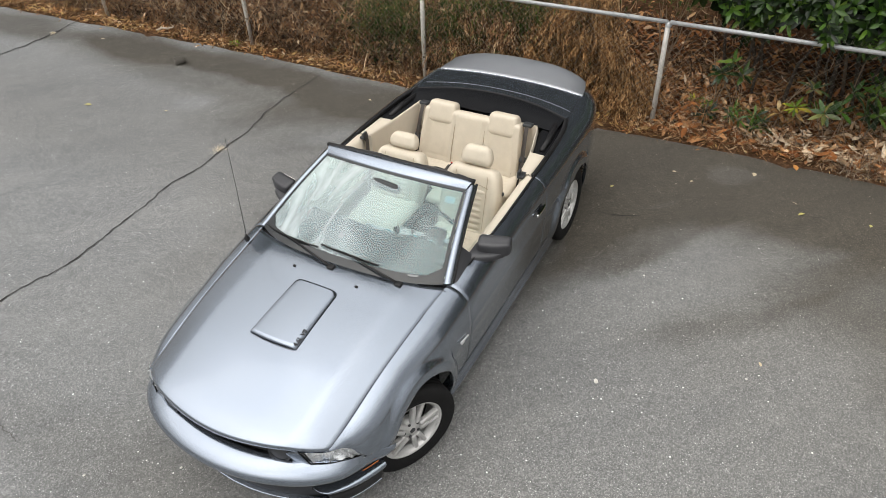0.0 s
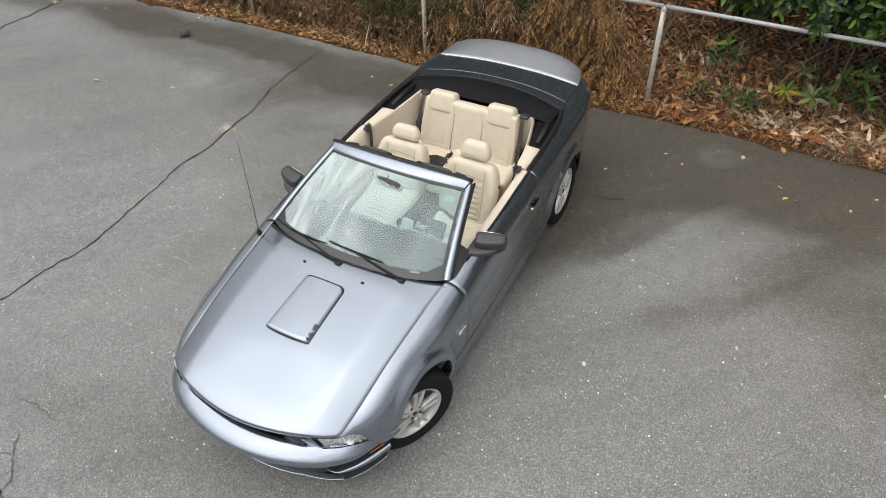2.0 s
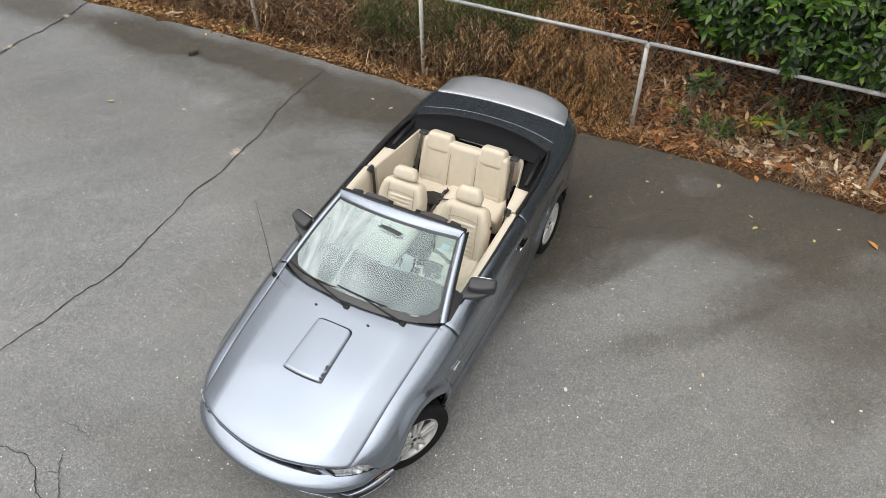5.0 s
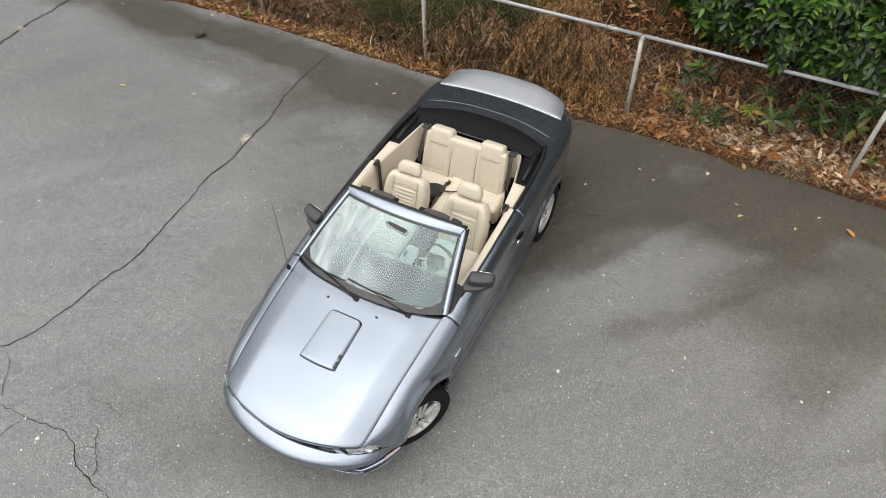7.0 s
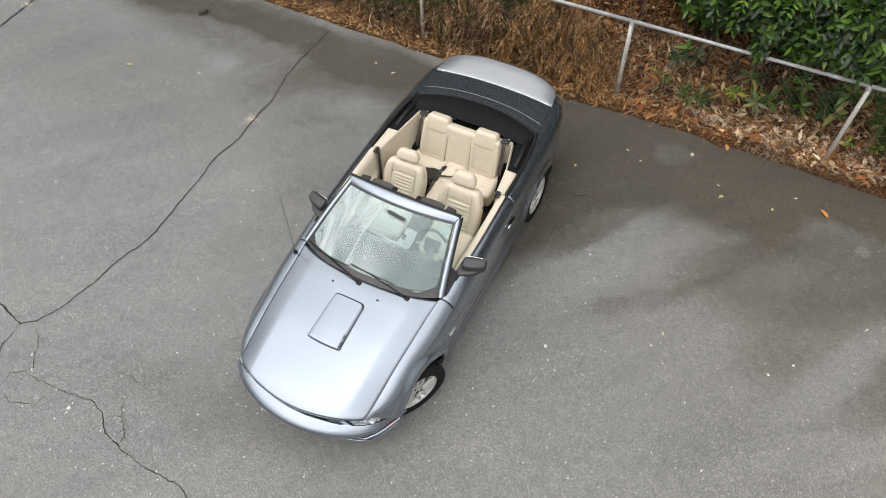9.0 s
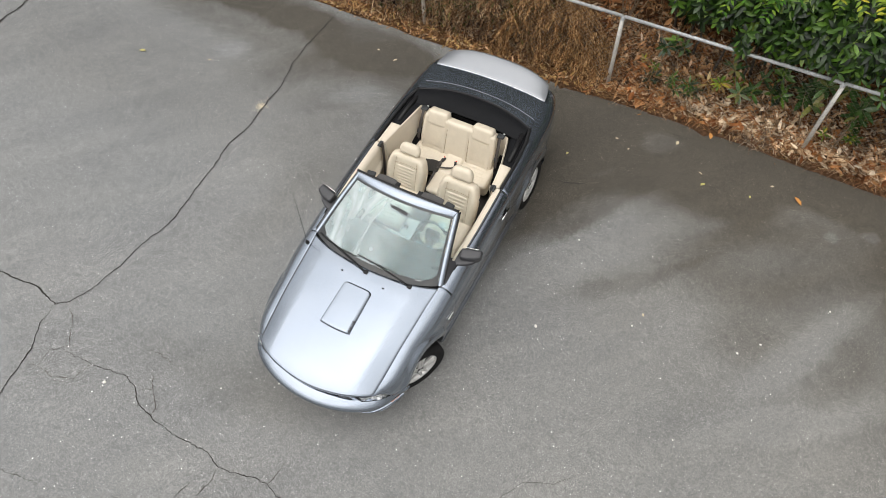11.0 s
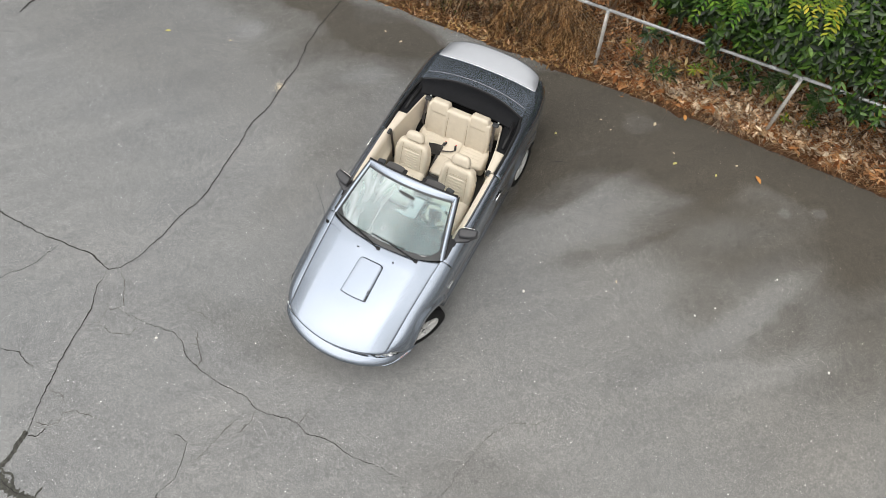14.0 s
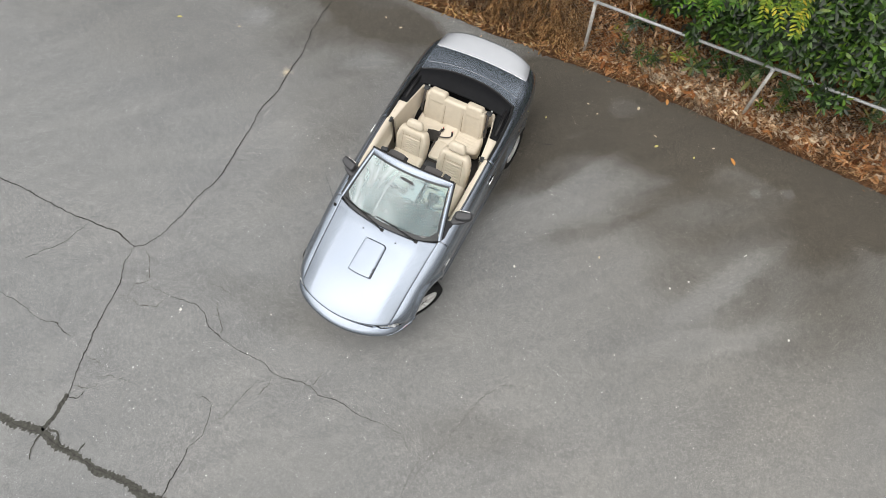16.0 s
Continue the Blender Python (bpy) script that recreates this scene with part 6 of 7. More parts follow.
rvm = part("rear_view_mirror", rounded((0.24, 0.045, 0.085), 0.022, 6, vm, lambda a, b, c: (a, b, c * (1 - 0.35 * (a / 0.12) ** 4))), MAT["dash"], car, "dark interior mirror on the glass")
part("mirror_glass", rounded((0.23, 0.004, 0.05), 0.002, 2, vm @ pose(0, 0.019, 0)), MAT["chrome"], rvm)
part("mirror_stem", tube([vm @ Vector((0, -0.01, 0.01)), ws(0, 0.93) + Vector((0, 0.01, -0.012))], 0.01, 8), MAT["dash"], rvm)
for side, _ in SIDES:
    sv = part("sun_visor", rounded((0.25, 0.112, 0.024), 0.012, 7, pose(side * 0.275, 0.060, 1.272, -10, side * 4, side * 4), lambda a, b, c: (a, b * (1 - 0.45 * (abs(a) / 0.135) ** 3), c)), MAT["visor"], car, "charcoal sun visor folded against the header")
    part("visor_clip", rounded((0.05, 0.07, 0.03), 0.01, 2, pose(side * 0.135, 0.045, 1.282)), MAT["black"], sv)
    part("roof_latch", rounded((0.10, 0.06, 0.035), 0.014, 3, pose(side * 0.475, 0.070, 1.262, 0, 0, side * -8)), MAT["dash"], header)

# added slab fills in an unidentified dark area ahead of the rear seat
cloth = thing("dark_filler_slab", "added dark slab at the front of the cream rear seat", "cloth", m=pose(-0.600, 4.923, 0, 0, 0, -13.1) @ pose(-0.185, 0.868, 0.650, 10, 0, 12))
part("filler_slab", rounded((0.20, 0.16, 0.035), 0.015, 8, pose(0, 0, 0), lambda a, b, c: (a + 0.01 * math.sin(b * 40), b, c + 0.008 * math.sin(a * 45 + b * 20))), MAT["carpet"], cloth)


# ---- vegetation and litter behind the fence ----
LEAF_STOPS = {
    "magnolia": [(0.0, (0.004, 0.010, 0.003)), (0.4, (0.014, 0.036, 0.006)), (0.76, (0.046, 0.110, 0.013)), (0.95, (0.095, 0.18, 0.022)), (1.0, (0.16, 0.23, 0.035))],
    "bright": [(0.0, (0.07, 0.14, 0.018)), (0.5, (0.17, 0.24, 0.03)), (0.85, (0.33, 0.34, 0.04)), (1.0, (0.46, 0.36, 0.04))],
    "dead": [(0.0, (0.09, 0.030, 0.011)), (0.35, (0.26, 0.098, 0.033)), (0.65, (0.38, 0.165, 0.060)), (0.85, (0.50, 0.28, 0.13)), (0.95, (0.52, 0.23, 0.08)), (1.0, (0.72, 0.51, 0.33))],
    "pale": [(0.0, (0.20, 0.085, 0.034)), (0.25, (0.38, 0.18, 0.075)), (0.5, (0.52, 0.30, 0.145)), (0.8, (0.68, 0.46, 0.28)), (0.9, (0.50, 0.24, 0.09)), (1.0, (0.82, 0.69, 0.52))],
    "bleached": [(0.0, (0.30, 0.17, 0.085)), (0.3, (0.55, 0.38, 0.23)), (0.6, (0.72, 0.54, 0.36)), (1.0, (0.86, 0.74, 0.57))],
    "gold": [(0.0, (0.10, 0.048, 0.018)), (0.4, (0.22, 0.115, 0.043)), (0.75, (0.36, 0.22, 0.095)), (0.92, (0.50, 0.35, 0.13)), (1.0, (0.55, 0.44, 0.27))],
    "cedar": [(0.0, (0.03, 0.0125, 0.005)), (0.35, (0.145, 0.070, 0.026)), (0.75, (0.32, 0.185, 0.08)), (1.0, (0.50, 0.33, 0.17))],
    "brush": [(0.0, (0.014, 0.006, 0.003)), (0.35, (0.105, 0.050, 0.023)), (0.7, (0.28, 0.155, 0.074)), (0.9, (0.43, 0.29, 0.165)), (1.0, (0.58, 0.46, 0.31))],
    "fresh": [(0.0, (0.03, 0.09, 0.012)), (0.6, (0.07, 0.17, 0.02)), (1.0, (0.16, 0.25, 0.03))],
    "shrub": [(0.0, (0.014, 0.030, 0.007)), (0.6, (0.040, 0.068, 0.014)), (1.0, (0.11, 0.125, 0.03))],
    "broad": [(0.0, (0.02, 0.05, 0.012)), (0.5, (0.05, 0.11, 0.022)), (0.85, (0.12, 0.18, 0.05)), (1.0, (0.30, 0.26, 0.07))],
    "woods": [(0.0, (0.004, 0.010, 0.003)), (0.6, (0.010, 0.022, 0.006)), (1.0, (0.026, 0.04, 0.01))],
}
for key, stops in LEAF_STOPS.items():
    MAT[key] = island_leaf(key + "_foliage", stops, 0.30 if key in ("magnolia", "bright", "broad") else 0.75, 0.30 if key in ("magnolia", "broad") else 0.0)
# bark copy darkened to paint in the bush's shade on its stems
MAT["shade_bark"] = surface("shaded_shrub_bark", (0.045, 0.034, 0.025), 0.9, 0, 0.35, 18, 0.8, 90)
MAT["bark"] = surface("grey_brown_bark", (0.12, 0.09, 0.065), 0.9, 0, 0.35, 18, 0.8, 90)
MAT["twig"] = surface("dry_twig", (0.20, 0.14, 0.09), 0.85, 0, 0.35, 18, 0.4, 120)


class Leaves:
    """Gathers many small leaves into one mesh."""

    def __init__(self):
        self.v, self.f = [], []

    def leaf(self, base, along_, up, length, width, curl=0.25, fold=0.25):
        d = along_.normalized()
        s = d.cross(up)
        s = s.normalized() if s.length > 1e-6 else d.orthogonal().normalized()
        n = s.cross(d)
        o = len(self.v)

        def at(t, w, rib):
            return base + d * (length * t) + s * (width * 0.5 * w) + n * (-curl * length * t * t + (fold * width * 0.5 * abs(w) if not rib else 0))
        self.v += [at(0, 0, True), at(0.35, -0.95, False), at(0.35, 0, True), at(0.35, 0.95, False), at(0.72, -0.8, False), at(0.72, 0, True), at(0.72, 0.8, False), at(1, 0, True)]
        self.f += [(o, o + 2, o + 1), (o, o + 3, o + 2), (o + 1, o + 2, o + 5, o + 4), (o + 2, o + 3, o + 6, o + 5), (o + 4, o + 5, o + 7), (o + 5, o + 6, o + 7)]

    def blade(self, base, d, up, length, width, droop=0.3):
        """A narrow bent strip."""
        d = d.normalized()
        s = d.cross(up)
        s = s.normalized() if s.length > 1e-6 else d.orthogonal().normalized()
        o = len(self.v)
        mid = base + d * (length * 0.5) + Vector((0, 0, -droop * length * 0.2))
        tip = base + d * length + Vector((0, 0, -droop * length))
        self.v += [base - s * width * 0.5, base + s * width * 0.5, mid - s * width * 0.5, mid + s * width * 0.5, tip]
        self.f += [(o, o + 1, o + 3, o + 2), (o + 2, o + 3, o + 4)]

    def whorl(self, p, n, rng, length, width, count=8):
        n = n.normalized()
        a0 = rng.uniform(0, 6.28)
        u = n.orthogonal().normalized()
        w = n.cross(u)
        for k in range(count):
            a = a0 + k * 2.4 + rng.uniform(-0.2, 0.2)
            out = u * math.cos(a) + w * math.sin(a)
            lift = rng.uniform(-0.15, 0.75) if k < count - 2 else rng.uniform(0.7, 1.4)
            self.leaf(p + out * 0.008, out + n * lift, n, length * rng.uniform(0.65, 1.12), width * rng.uniform(0.8, 1.15), rng.uniform(0.05, 0.35))

    def data(self):
        return self.v, self.f


def rand_dir(rng, up=0.0):
    z = rng.uniform(-1, 1)
    a = rng.uniform(0, 6.283)
    r = math.sqrt(1 - z * z)
    return (Vector((r * math.cos(a), r * math.sin(a), z)) + Vector((0, 0, up))).normalized()


def soil_z(p):
    return bank(p.x, p.y)


def limb(p, q, r0, r1, rng, wob=0.06, n=7):
    pts = [p.lerp(q, t) + (rand_dir(rng) * wob * math.sin(math.pi * t) if 0 < t < 1 else Vector((0, 0, 0))) for t in lerp(0, 1, n)]
    return tube(pts, [r0 + (r1 - r0) * t for t in lerp(0, 1, n)], 7)


# glossy broad-leaved evergreen
def evergreen(x0, x1, seed, whorls, taper=0.0):
    """A rounded thicket: whorls of leaves over a bulging front that leans out over the fence."""
    rng = random.Random(seed)
    base = along((x0 + x1) / 2, 0, 1.2)
    base.z = soil_z(base)
    b = thing("evergreen_bush", "tall evergreen bush with glossy whorled leaves", "bush", m=Matrix.Translation(base))
    inv = b.matrix_basis.inverted()
    lv, dk = Leaves(), Leaves()

    def hem(x):
        """Height of the lowest leaves: the bush is open below, over the litter."""
        return 1.12 + 0.25 * noise.noise((x * 1.7, 2, 5)) + 0.22 * min(1.0, max(0.0, (x - 4.2) / 0.5))

    tips = []
    for k in range(whorls):
        x = rng.uniform(x0, x1)
        a = radians(rng.uniform(-34, 105))
        lump = 1 + 0.17 * noise.noise((x * 1.5, a * 2.2, seed)) + 0.10 * noise.noise((x * 4.0, a * 5, seed + 2))
        lump *= 1 - 0.13 * abs(rng.gauss(0, 1))
        grow = 1.0 if not taper else min(1.0, 0.35 + 0.65 * math.sqrt(min(1.0, max(0.0, (x - x0) / taper))))
        p = along(x, 1.58 + 1.30 * math.sin(a) * lump * grow, 1.34 - 1.30 * math.cos(a) * lump * grow)
        ahead = p.y - fence_y(p.x)
        if ahead < 0.12 and p.z < 1.27 + 0.10 * noise.noise((x * 2.2, 0, 5)):
            if p.z < hem(x):
                continue
            p += Vector((0.06, 0.26 - ahead, 0))  # kept behind the mesh
        elif p.z < hem(x) + 0.05:
            continue
        n = Vector((rng.gauss(0, 0.35), -math.cos(a) + rng.gauss(0, 0.25), math.sin(a) + 0.45))
        lv.whorl(inv @ p, n, rng, 0.158, 0.050, rng.choice((6, 7, 8, 9)))
        if k % 90 == 0:
            tips.append(p)
        # leaves behind are coloured near-black to imitate the shade inside the bush
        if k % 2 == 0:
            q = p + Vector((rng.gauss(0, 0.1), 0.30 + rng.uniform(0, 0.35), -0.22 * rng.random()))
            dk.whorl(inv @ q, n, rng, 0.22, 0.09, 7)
    part("inner_shade_leaves", dk.data(), MAT["woods"], b, "inner leaves coloured dark as shade inside the bush", kind="stuff")
    part("crown", lv.data(), MAT["magnolia"], b, "dense glossy dark green leaves", kind="stuff")
    for p in tips:
        root = along(p.x + rng.uniform(-0.4, 0.4), 0, rng.uniform(0.7, 1.7))
        root.z = soil_z(root) - 0.05
        part("stem", limb(inv @ root, inv @ p, rng.uniform(0.012, 0.024), 0.006, rng), MAT["shade_bark"], b)
    return b


evergreen(1.45, 4.7, 11, 1700, 1.6)
evergreen(4.7, 8.8, 12, 1900)

# feathery branches over the dark bush
def feathery(x, z, d, n, spread, mat, seed, label):
    rng = random.Random(seed)
    b = thing("feathery_branch", label, "branch", "feathery branches over the bush", m=Matrix.Translation(along(x, 1.2, d + 0.8)))
    inv = b.matrix_basis.inverted()
    lv = Leaves()
    for k in range(n):
        p = along(x + rng.gauss(0, spread), z + rng.uniform(-0.12, 0.2), d + rng.uniform(0.0, 0.55))
        run = (Vector((rng.uniform(-0.7, 0.7), -1, rng.uniform(-0.6, 0.25)))).normalized()
        sv = run.cross(Vector((0, 0, 1))).normalized()
        ln = rng.uniform(0.20, 0.32)
        for i in range(7):
            q = p + run * ln * i / 6 + Vector((0, 0, -0.10 * (i / 6) ** 2))
            for s in (-1, 1):
                lv.leaf(inv @ q, sv * s + run * 0.6 + Vector((0, 0, rng.uniform(-0.3, 0.1))), Vector((0, 0, 1)), rng.uniform(0.07, 0.10), 0.034, 0.15)
    part("foliage", lv.data(), MAT[mat], b, kind="stuff")
    part("stem", limb(inv @ along(x + 0.4, 0.1, 1.3), inv @ along(x, z - 0.05, d + 0.3), 0.02, 0.008, rng), MAT["bark"], b)


feathery(3.56, 2.76, -0.48, 13, 0.20, "bright", 21, "yellow-green feathery branch over the dark bush")
feathery(2.72, 2.25, -0.25, 16, 0.22, "fresh", 22, "green feathery branch over the dark bush")

def overhang(x, z, d, n, spread, seed):
    """A leafy bough of the bush that hangs over the rail."""
    rng = random.Random(seed)
    root = along(x + 0.2, 0, 0.9)
    root.z = soil_z(root)
    b = thing("evergreen_bough", "glossy green leafy bough hanging over the fence rail", "branch", "boughs over the rail", m=Matrix.Translation(root))
    inv = b.matrix_basis.inverted()
    lv = Leaves()
    for k in range(n):
        p = along(x + rng.gauss(0, spread), z + rng.gauss(0, spread * 0.7), d + rng.uniform(-0.12, 0.18))
        lv.whorl(inv @ p, Vector((rng.gauss(0, 0.3), -0.8, 0.6 + rng.gauss(0, 0.2))), rng, 0.13, 0.042, rng.choice((6, 7, 8)))
    part("leaves", lv.data(), MAT["magnolia"], b, kind="stuff")
    part("stem", tube([inv @ (root + Vector((0, 0, -0.05))), inv @ along(x + 0.1, z * 0.7, 0.6), inv @ along(x, z + 0.12, 0.25), inv @ along(x, z, d)], [0.022, 0.016, 0.011, 0.006], 7), MAT["shade_bark"], b)


overhang(4.62, 1.20, -0.10, 22, 0.13, 23)
overhang(2.80, 1.40, -0.02, 12, 0.12, 24)

# low plants by the fence
def low_plant(x, d, h, count, mat, seed, length, width, label):
    rng = random.Random(seed)
    base = along(x, 0, d)
    base.z = soil_z(base) - 0.01
    b = thing("low_plant", label, "plant", "low plants by the fence", m=Matrix.Translation(base))
    lv = Leaves()
    for k in range(count):
        top = Vector((rng.gauss(0, 0.16), rng.gauss(0, 0.10), h * rng.uniform(0.5, 1.1)))
        part("stem", limb(Vector((top.x * 0.2, top.y * 0.2, -0.02)), top, 0.006, 0.003, rng, 0.02, 5), MAT["twig"], b)
        lv.whorl(top, rand_dir(rng, 1.6) + Vector((0, -0.4, 0)), rng, length, width, rng.choice((7, 9, 11)))
    part("leaves", lv.data(), MAT[mat], b, kind="stuff")


low_plant(2.02, 0.22, 0.20, 5, "magnolia", 31, 0.15, 0.026, "low dark green plant with narrow leaves")
low_plant(2.30, 0.18, 0.17, 4, "magnolia", 32, 0.16, 0.030, "low dark green plant with narrow leaves")
low_plant(2.85, 0.40, 0.34, 2, "bright", 33, 0.15, 0.032, "low plant with yellowing leaves")
low_plant(2.15, 0.55, 0.62, 3, "magnolia", 34, 0.16, 0.05, "spindly sapling with broad green leaves")
low_plant(3.30, 0.30, 0.46, 4, "magnolia", 35, 0.17, 0.055, "drooping sapling with broad mottled leaves")
low_plant(3.62, 0.45, 0.55, 4, "magnolia", 36, 0.16, 0.05, "sapling with broad green leaves")
low_plant(4.35, 0.30, 0.40, 4, "shrub", 37, 0.12, 0.035, "small green sapling among dead leaves")
low_plant(4.95, 0.35, 0.62, 5, "magnolia", 38, 0.15, 0.05, "sapling with broad green leaves")
low_plant(3.85, 0.25, 0.80, 4, "broad", 94, 0.21, 0.066, "tall sapling with broad mottled green leaves")
low_plant(4.25, 0.20, 0.92, 5, "broad", 95, 0.21, 0.066, "tall sapling with broad mottled green leaves")
low_plant(3.05, 0.30, 0.72, 3, "broad", 96, 0.19, 0.058, "sapling with broad mottled green leaves")
low_plant(5.5, 0.30, 0.85, 5, "broad", 97, 0.20, 0.06, "tall sapling with broad mottled green leaves")
low_plant(2.55, 0.35, 0.28, 4, "gold", 98, 0.16, 0.05, "low plant with browned drooping leaves")
low_plant(1.62, 0.45, 0.15, 2, "bright", 39, 0.10, 0.022, "tiny yellow-green seedling by the fence")

low_plant(-4.17, -0.10, 0.06, 2, "bright", 40, 0.07, 0.03, "small yellow-green weed at a post's foot")
low_plant(4.15, 0.12, 0.34, 2, "bright", 43, 0.11, 0.035, "yellow-green sapling behind the fence")


def bare_sapling(x, d, lean, label, seed):
    """Thin leafless stems that arch up behind the mesh."""
    rng = random.Random(seed)
    base = along(x, 0, d)
    base.z = soil_z(base) - 0.02
    b = thing("bare_sapling", label, "sapling", "bare saplings behind the fence", m=Matrix.Translation(base))
    for run, rise in lean:
        pts = [Vector((run * t * t + 0.02 * math.sin(5 * t + run), 0.05 * math.sin(3 * t), rise * t)) for t in lerp(0, 1, 9)]
        stem = part("stem", tube(pts, [0.009 - 0.005 * t for t in lerp(0, 1, 9)], 7), MAT["twig"], b)
        for k in (4, 6):
            tip = pts[k] + Vector((rng.uniform(-0.16, 0.16), rng.uniform(-0.08, 0.05), rng.uniform(0.08, 0.18)))
            part("twig", tube([pts[k], pts[k].lerp(tip, 0.5) + Vector((0, 0, 0.02)), tip], [0.004, 0.003, 0.002], 5), MAT["twig"], stem)


bare_sapling(2.50, 0.32, [(0.55, 0.90), (0.30, 0.62)], "bare arching tan stems behind the wire mesh", 141)
bare_sapling(3.12, 0.38, [(0.06, 0.98)], "single bare upright stem behind the wire mesh", 142)
bare_sapling(1.85, 0.45, [(0.35, 0.75), (-0.1, 0.8)], "thin bare brown stems behind the wire mesh", 143)


def stalk_tuft(x, d, seed):
    """Dry grey stalks that fan up from one root."""
    rng = random.Random(seed)
    base = along(x, 0, d)
    base.z = soil_z(base)
    lv = Leaves()
    for k in range(70):
        lv.blade(Vector((rng.gauss(0, 0.05), rng.gauss(0, 0.05), 0)), rand_dir(rng, 1.1), Vector((0, 0, 1)), rng.uniform(0.15, 0.42), rng.uniform(0.004, 0.008), rng.uniform(0.2, 0.7))
    ob = part("dry_stalk_tuft", lv.data(), MAT["stalk"], None)
    ob.location = base
    tagged(ob, "tuft of dry grey-brown stalks beside the fence", "dry grass")


MAT["stalk"] = island_leaf("dry_grey_stalk", [(0.0, (0.10, 0.07, 0.05)), (0.5, (0.26, 0.20, 0.14)), (1.0, (0.48, 0.40, 0.30))], 0.8)
stalk_tuft(3.52, -0.14, 144)
stalk_tuft(3.30, -0.20, 145)

# pale sticks and stones among the vines
def fallen_stick(x, y, z, turn, length, seed):
    rng = random.Random(seed)
    a = radians(turn)
    ob = part("fallen_stick", limb(Vector((0, 0, 0)), Vector((length * math.cos(a), length * math.sin(a), 0.10)), 0.020, 0.009, rng, 0.03, 8), MAT["pale_wood"], None)
    ob.location = (x, y, z)
    tagged(ob, "pale bleached stick lying among dry vines", "stick", "sticks behind the fence")


MAT["pale_wood"] = surface("bleached_wood", (0.46, 0.40, 0.32), 0.85, 0, 0.25, 20, 0.5, 120)
fallen_stick(-7.05, 10.55, 0.22, -14, 0.95, 146)
fallen_stick(-8.05, 10.75, 0.20, 5, 0.5, 147)
fallen_stick(-5.95, 9.72, 0.02, -10, 0.35, 148)

# dried conifer branches
def dried_bush(x0, x1, d0, d1, z0, z1, n, seed, mat="cedar"):
    rng = random.Random(seed)
    mid = along((x0 + x1) / 2, 0, (d0 + d1) / 2)
    mid.z = soil_z(mid)
    b = thing("dried_conifer", "dead orange-brown conifer branches hanging behind the fence", "bush", m=Matrix.Translation(mid))
    inv = b.matrix_basis.inverted()
    lv = Leaves()
    tops = []
    for k in range(n // 11):  # hanging clumps with dark gaps between them
        x, d = rng.uniform(x0, x1), rng.uniform(d0, d1)
        hump = 0.55 + 0.45 * math.sin(x * 3.1 + 0.6) * math.sin(d * 2.3 + x)
        hub = along(x, z0 + (z1 - z0) * rng.uniform(0.0, 1.0) ** 0.8 * hump, d)
        lean = Vector((rng.uniform(-0.8, 0.8), rng.uniform(-1.0, -0.2), rng.uniform(-0.9, 0.1)))
        for c in range(11):
            p = hub + Vector((rng.gauss(0, 0.045), rng.gauss(0, 0.04), rng.gauss(0, 0.04)))
            run = (lean + Vector((rng.gauss(0, 0.38), rng.gauss(0, 0.3), rng.gauss(0, 0.3)))).normalized()
            ln = rng.uniform(0.12, 0.27)
            sv = run.cross(Vector((0, 0, 1))).normalized()
            for i in range(13):
                t = i / 12
                q = p + run * ln * t + Vector((0, 0, -0.45 * ln * t * t))
                for s in (-1, 1):
                    lv.blade(inv @ q, sv * s * rng.uniform(0.4, 0.9) + run * rng.uniform(0.5, 1.0) + Vector((0, 0, rng.uniform(-0.5, 0.1))), Vector((0, 0, 1)), rng.uniform(0.020, 0.048), rng.uniform(0.006, 0.010), rng.uniform(0.2, 0.7))
        if k % 2 == 0:
            tops.append((hub, rng.random()))
    part("sprays", lv.data(), MAT[mat], b, "dry fan-shaped sprays", kind="stuff")
    for p, q in tops:
        root = along(p.x + 0.4 * (q - 0.5), 0, (p.y - fence_y(p.x)) * 0.975 + 0.15)
        root.z = soil_z(root) - 0.03
        part("branch", limb(inv @ root, inv @ p, 0.014, 0.004, rng, 0.08), MAT["twig"], b)


dried_bush(-0.35, 1.20, 0.02, 0.5, 0.08, 1.38, 1900, 41)
dried_bush(-2.0, -0.4, 0.05, 0.9, 0.05, 1.4, 1200, 42, "brush")

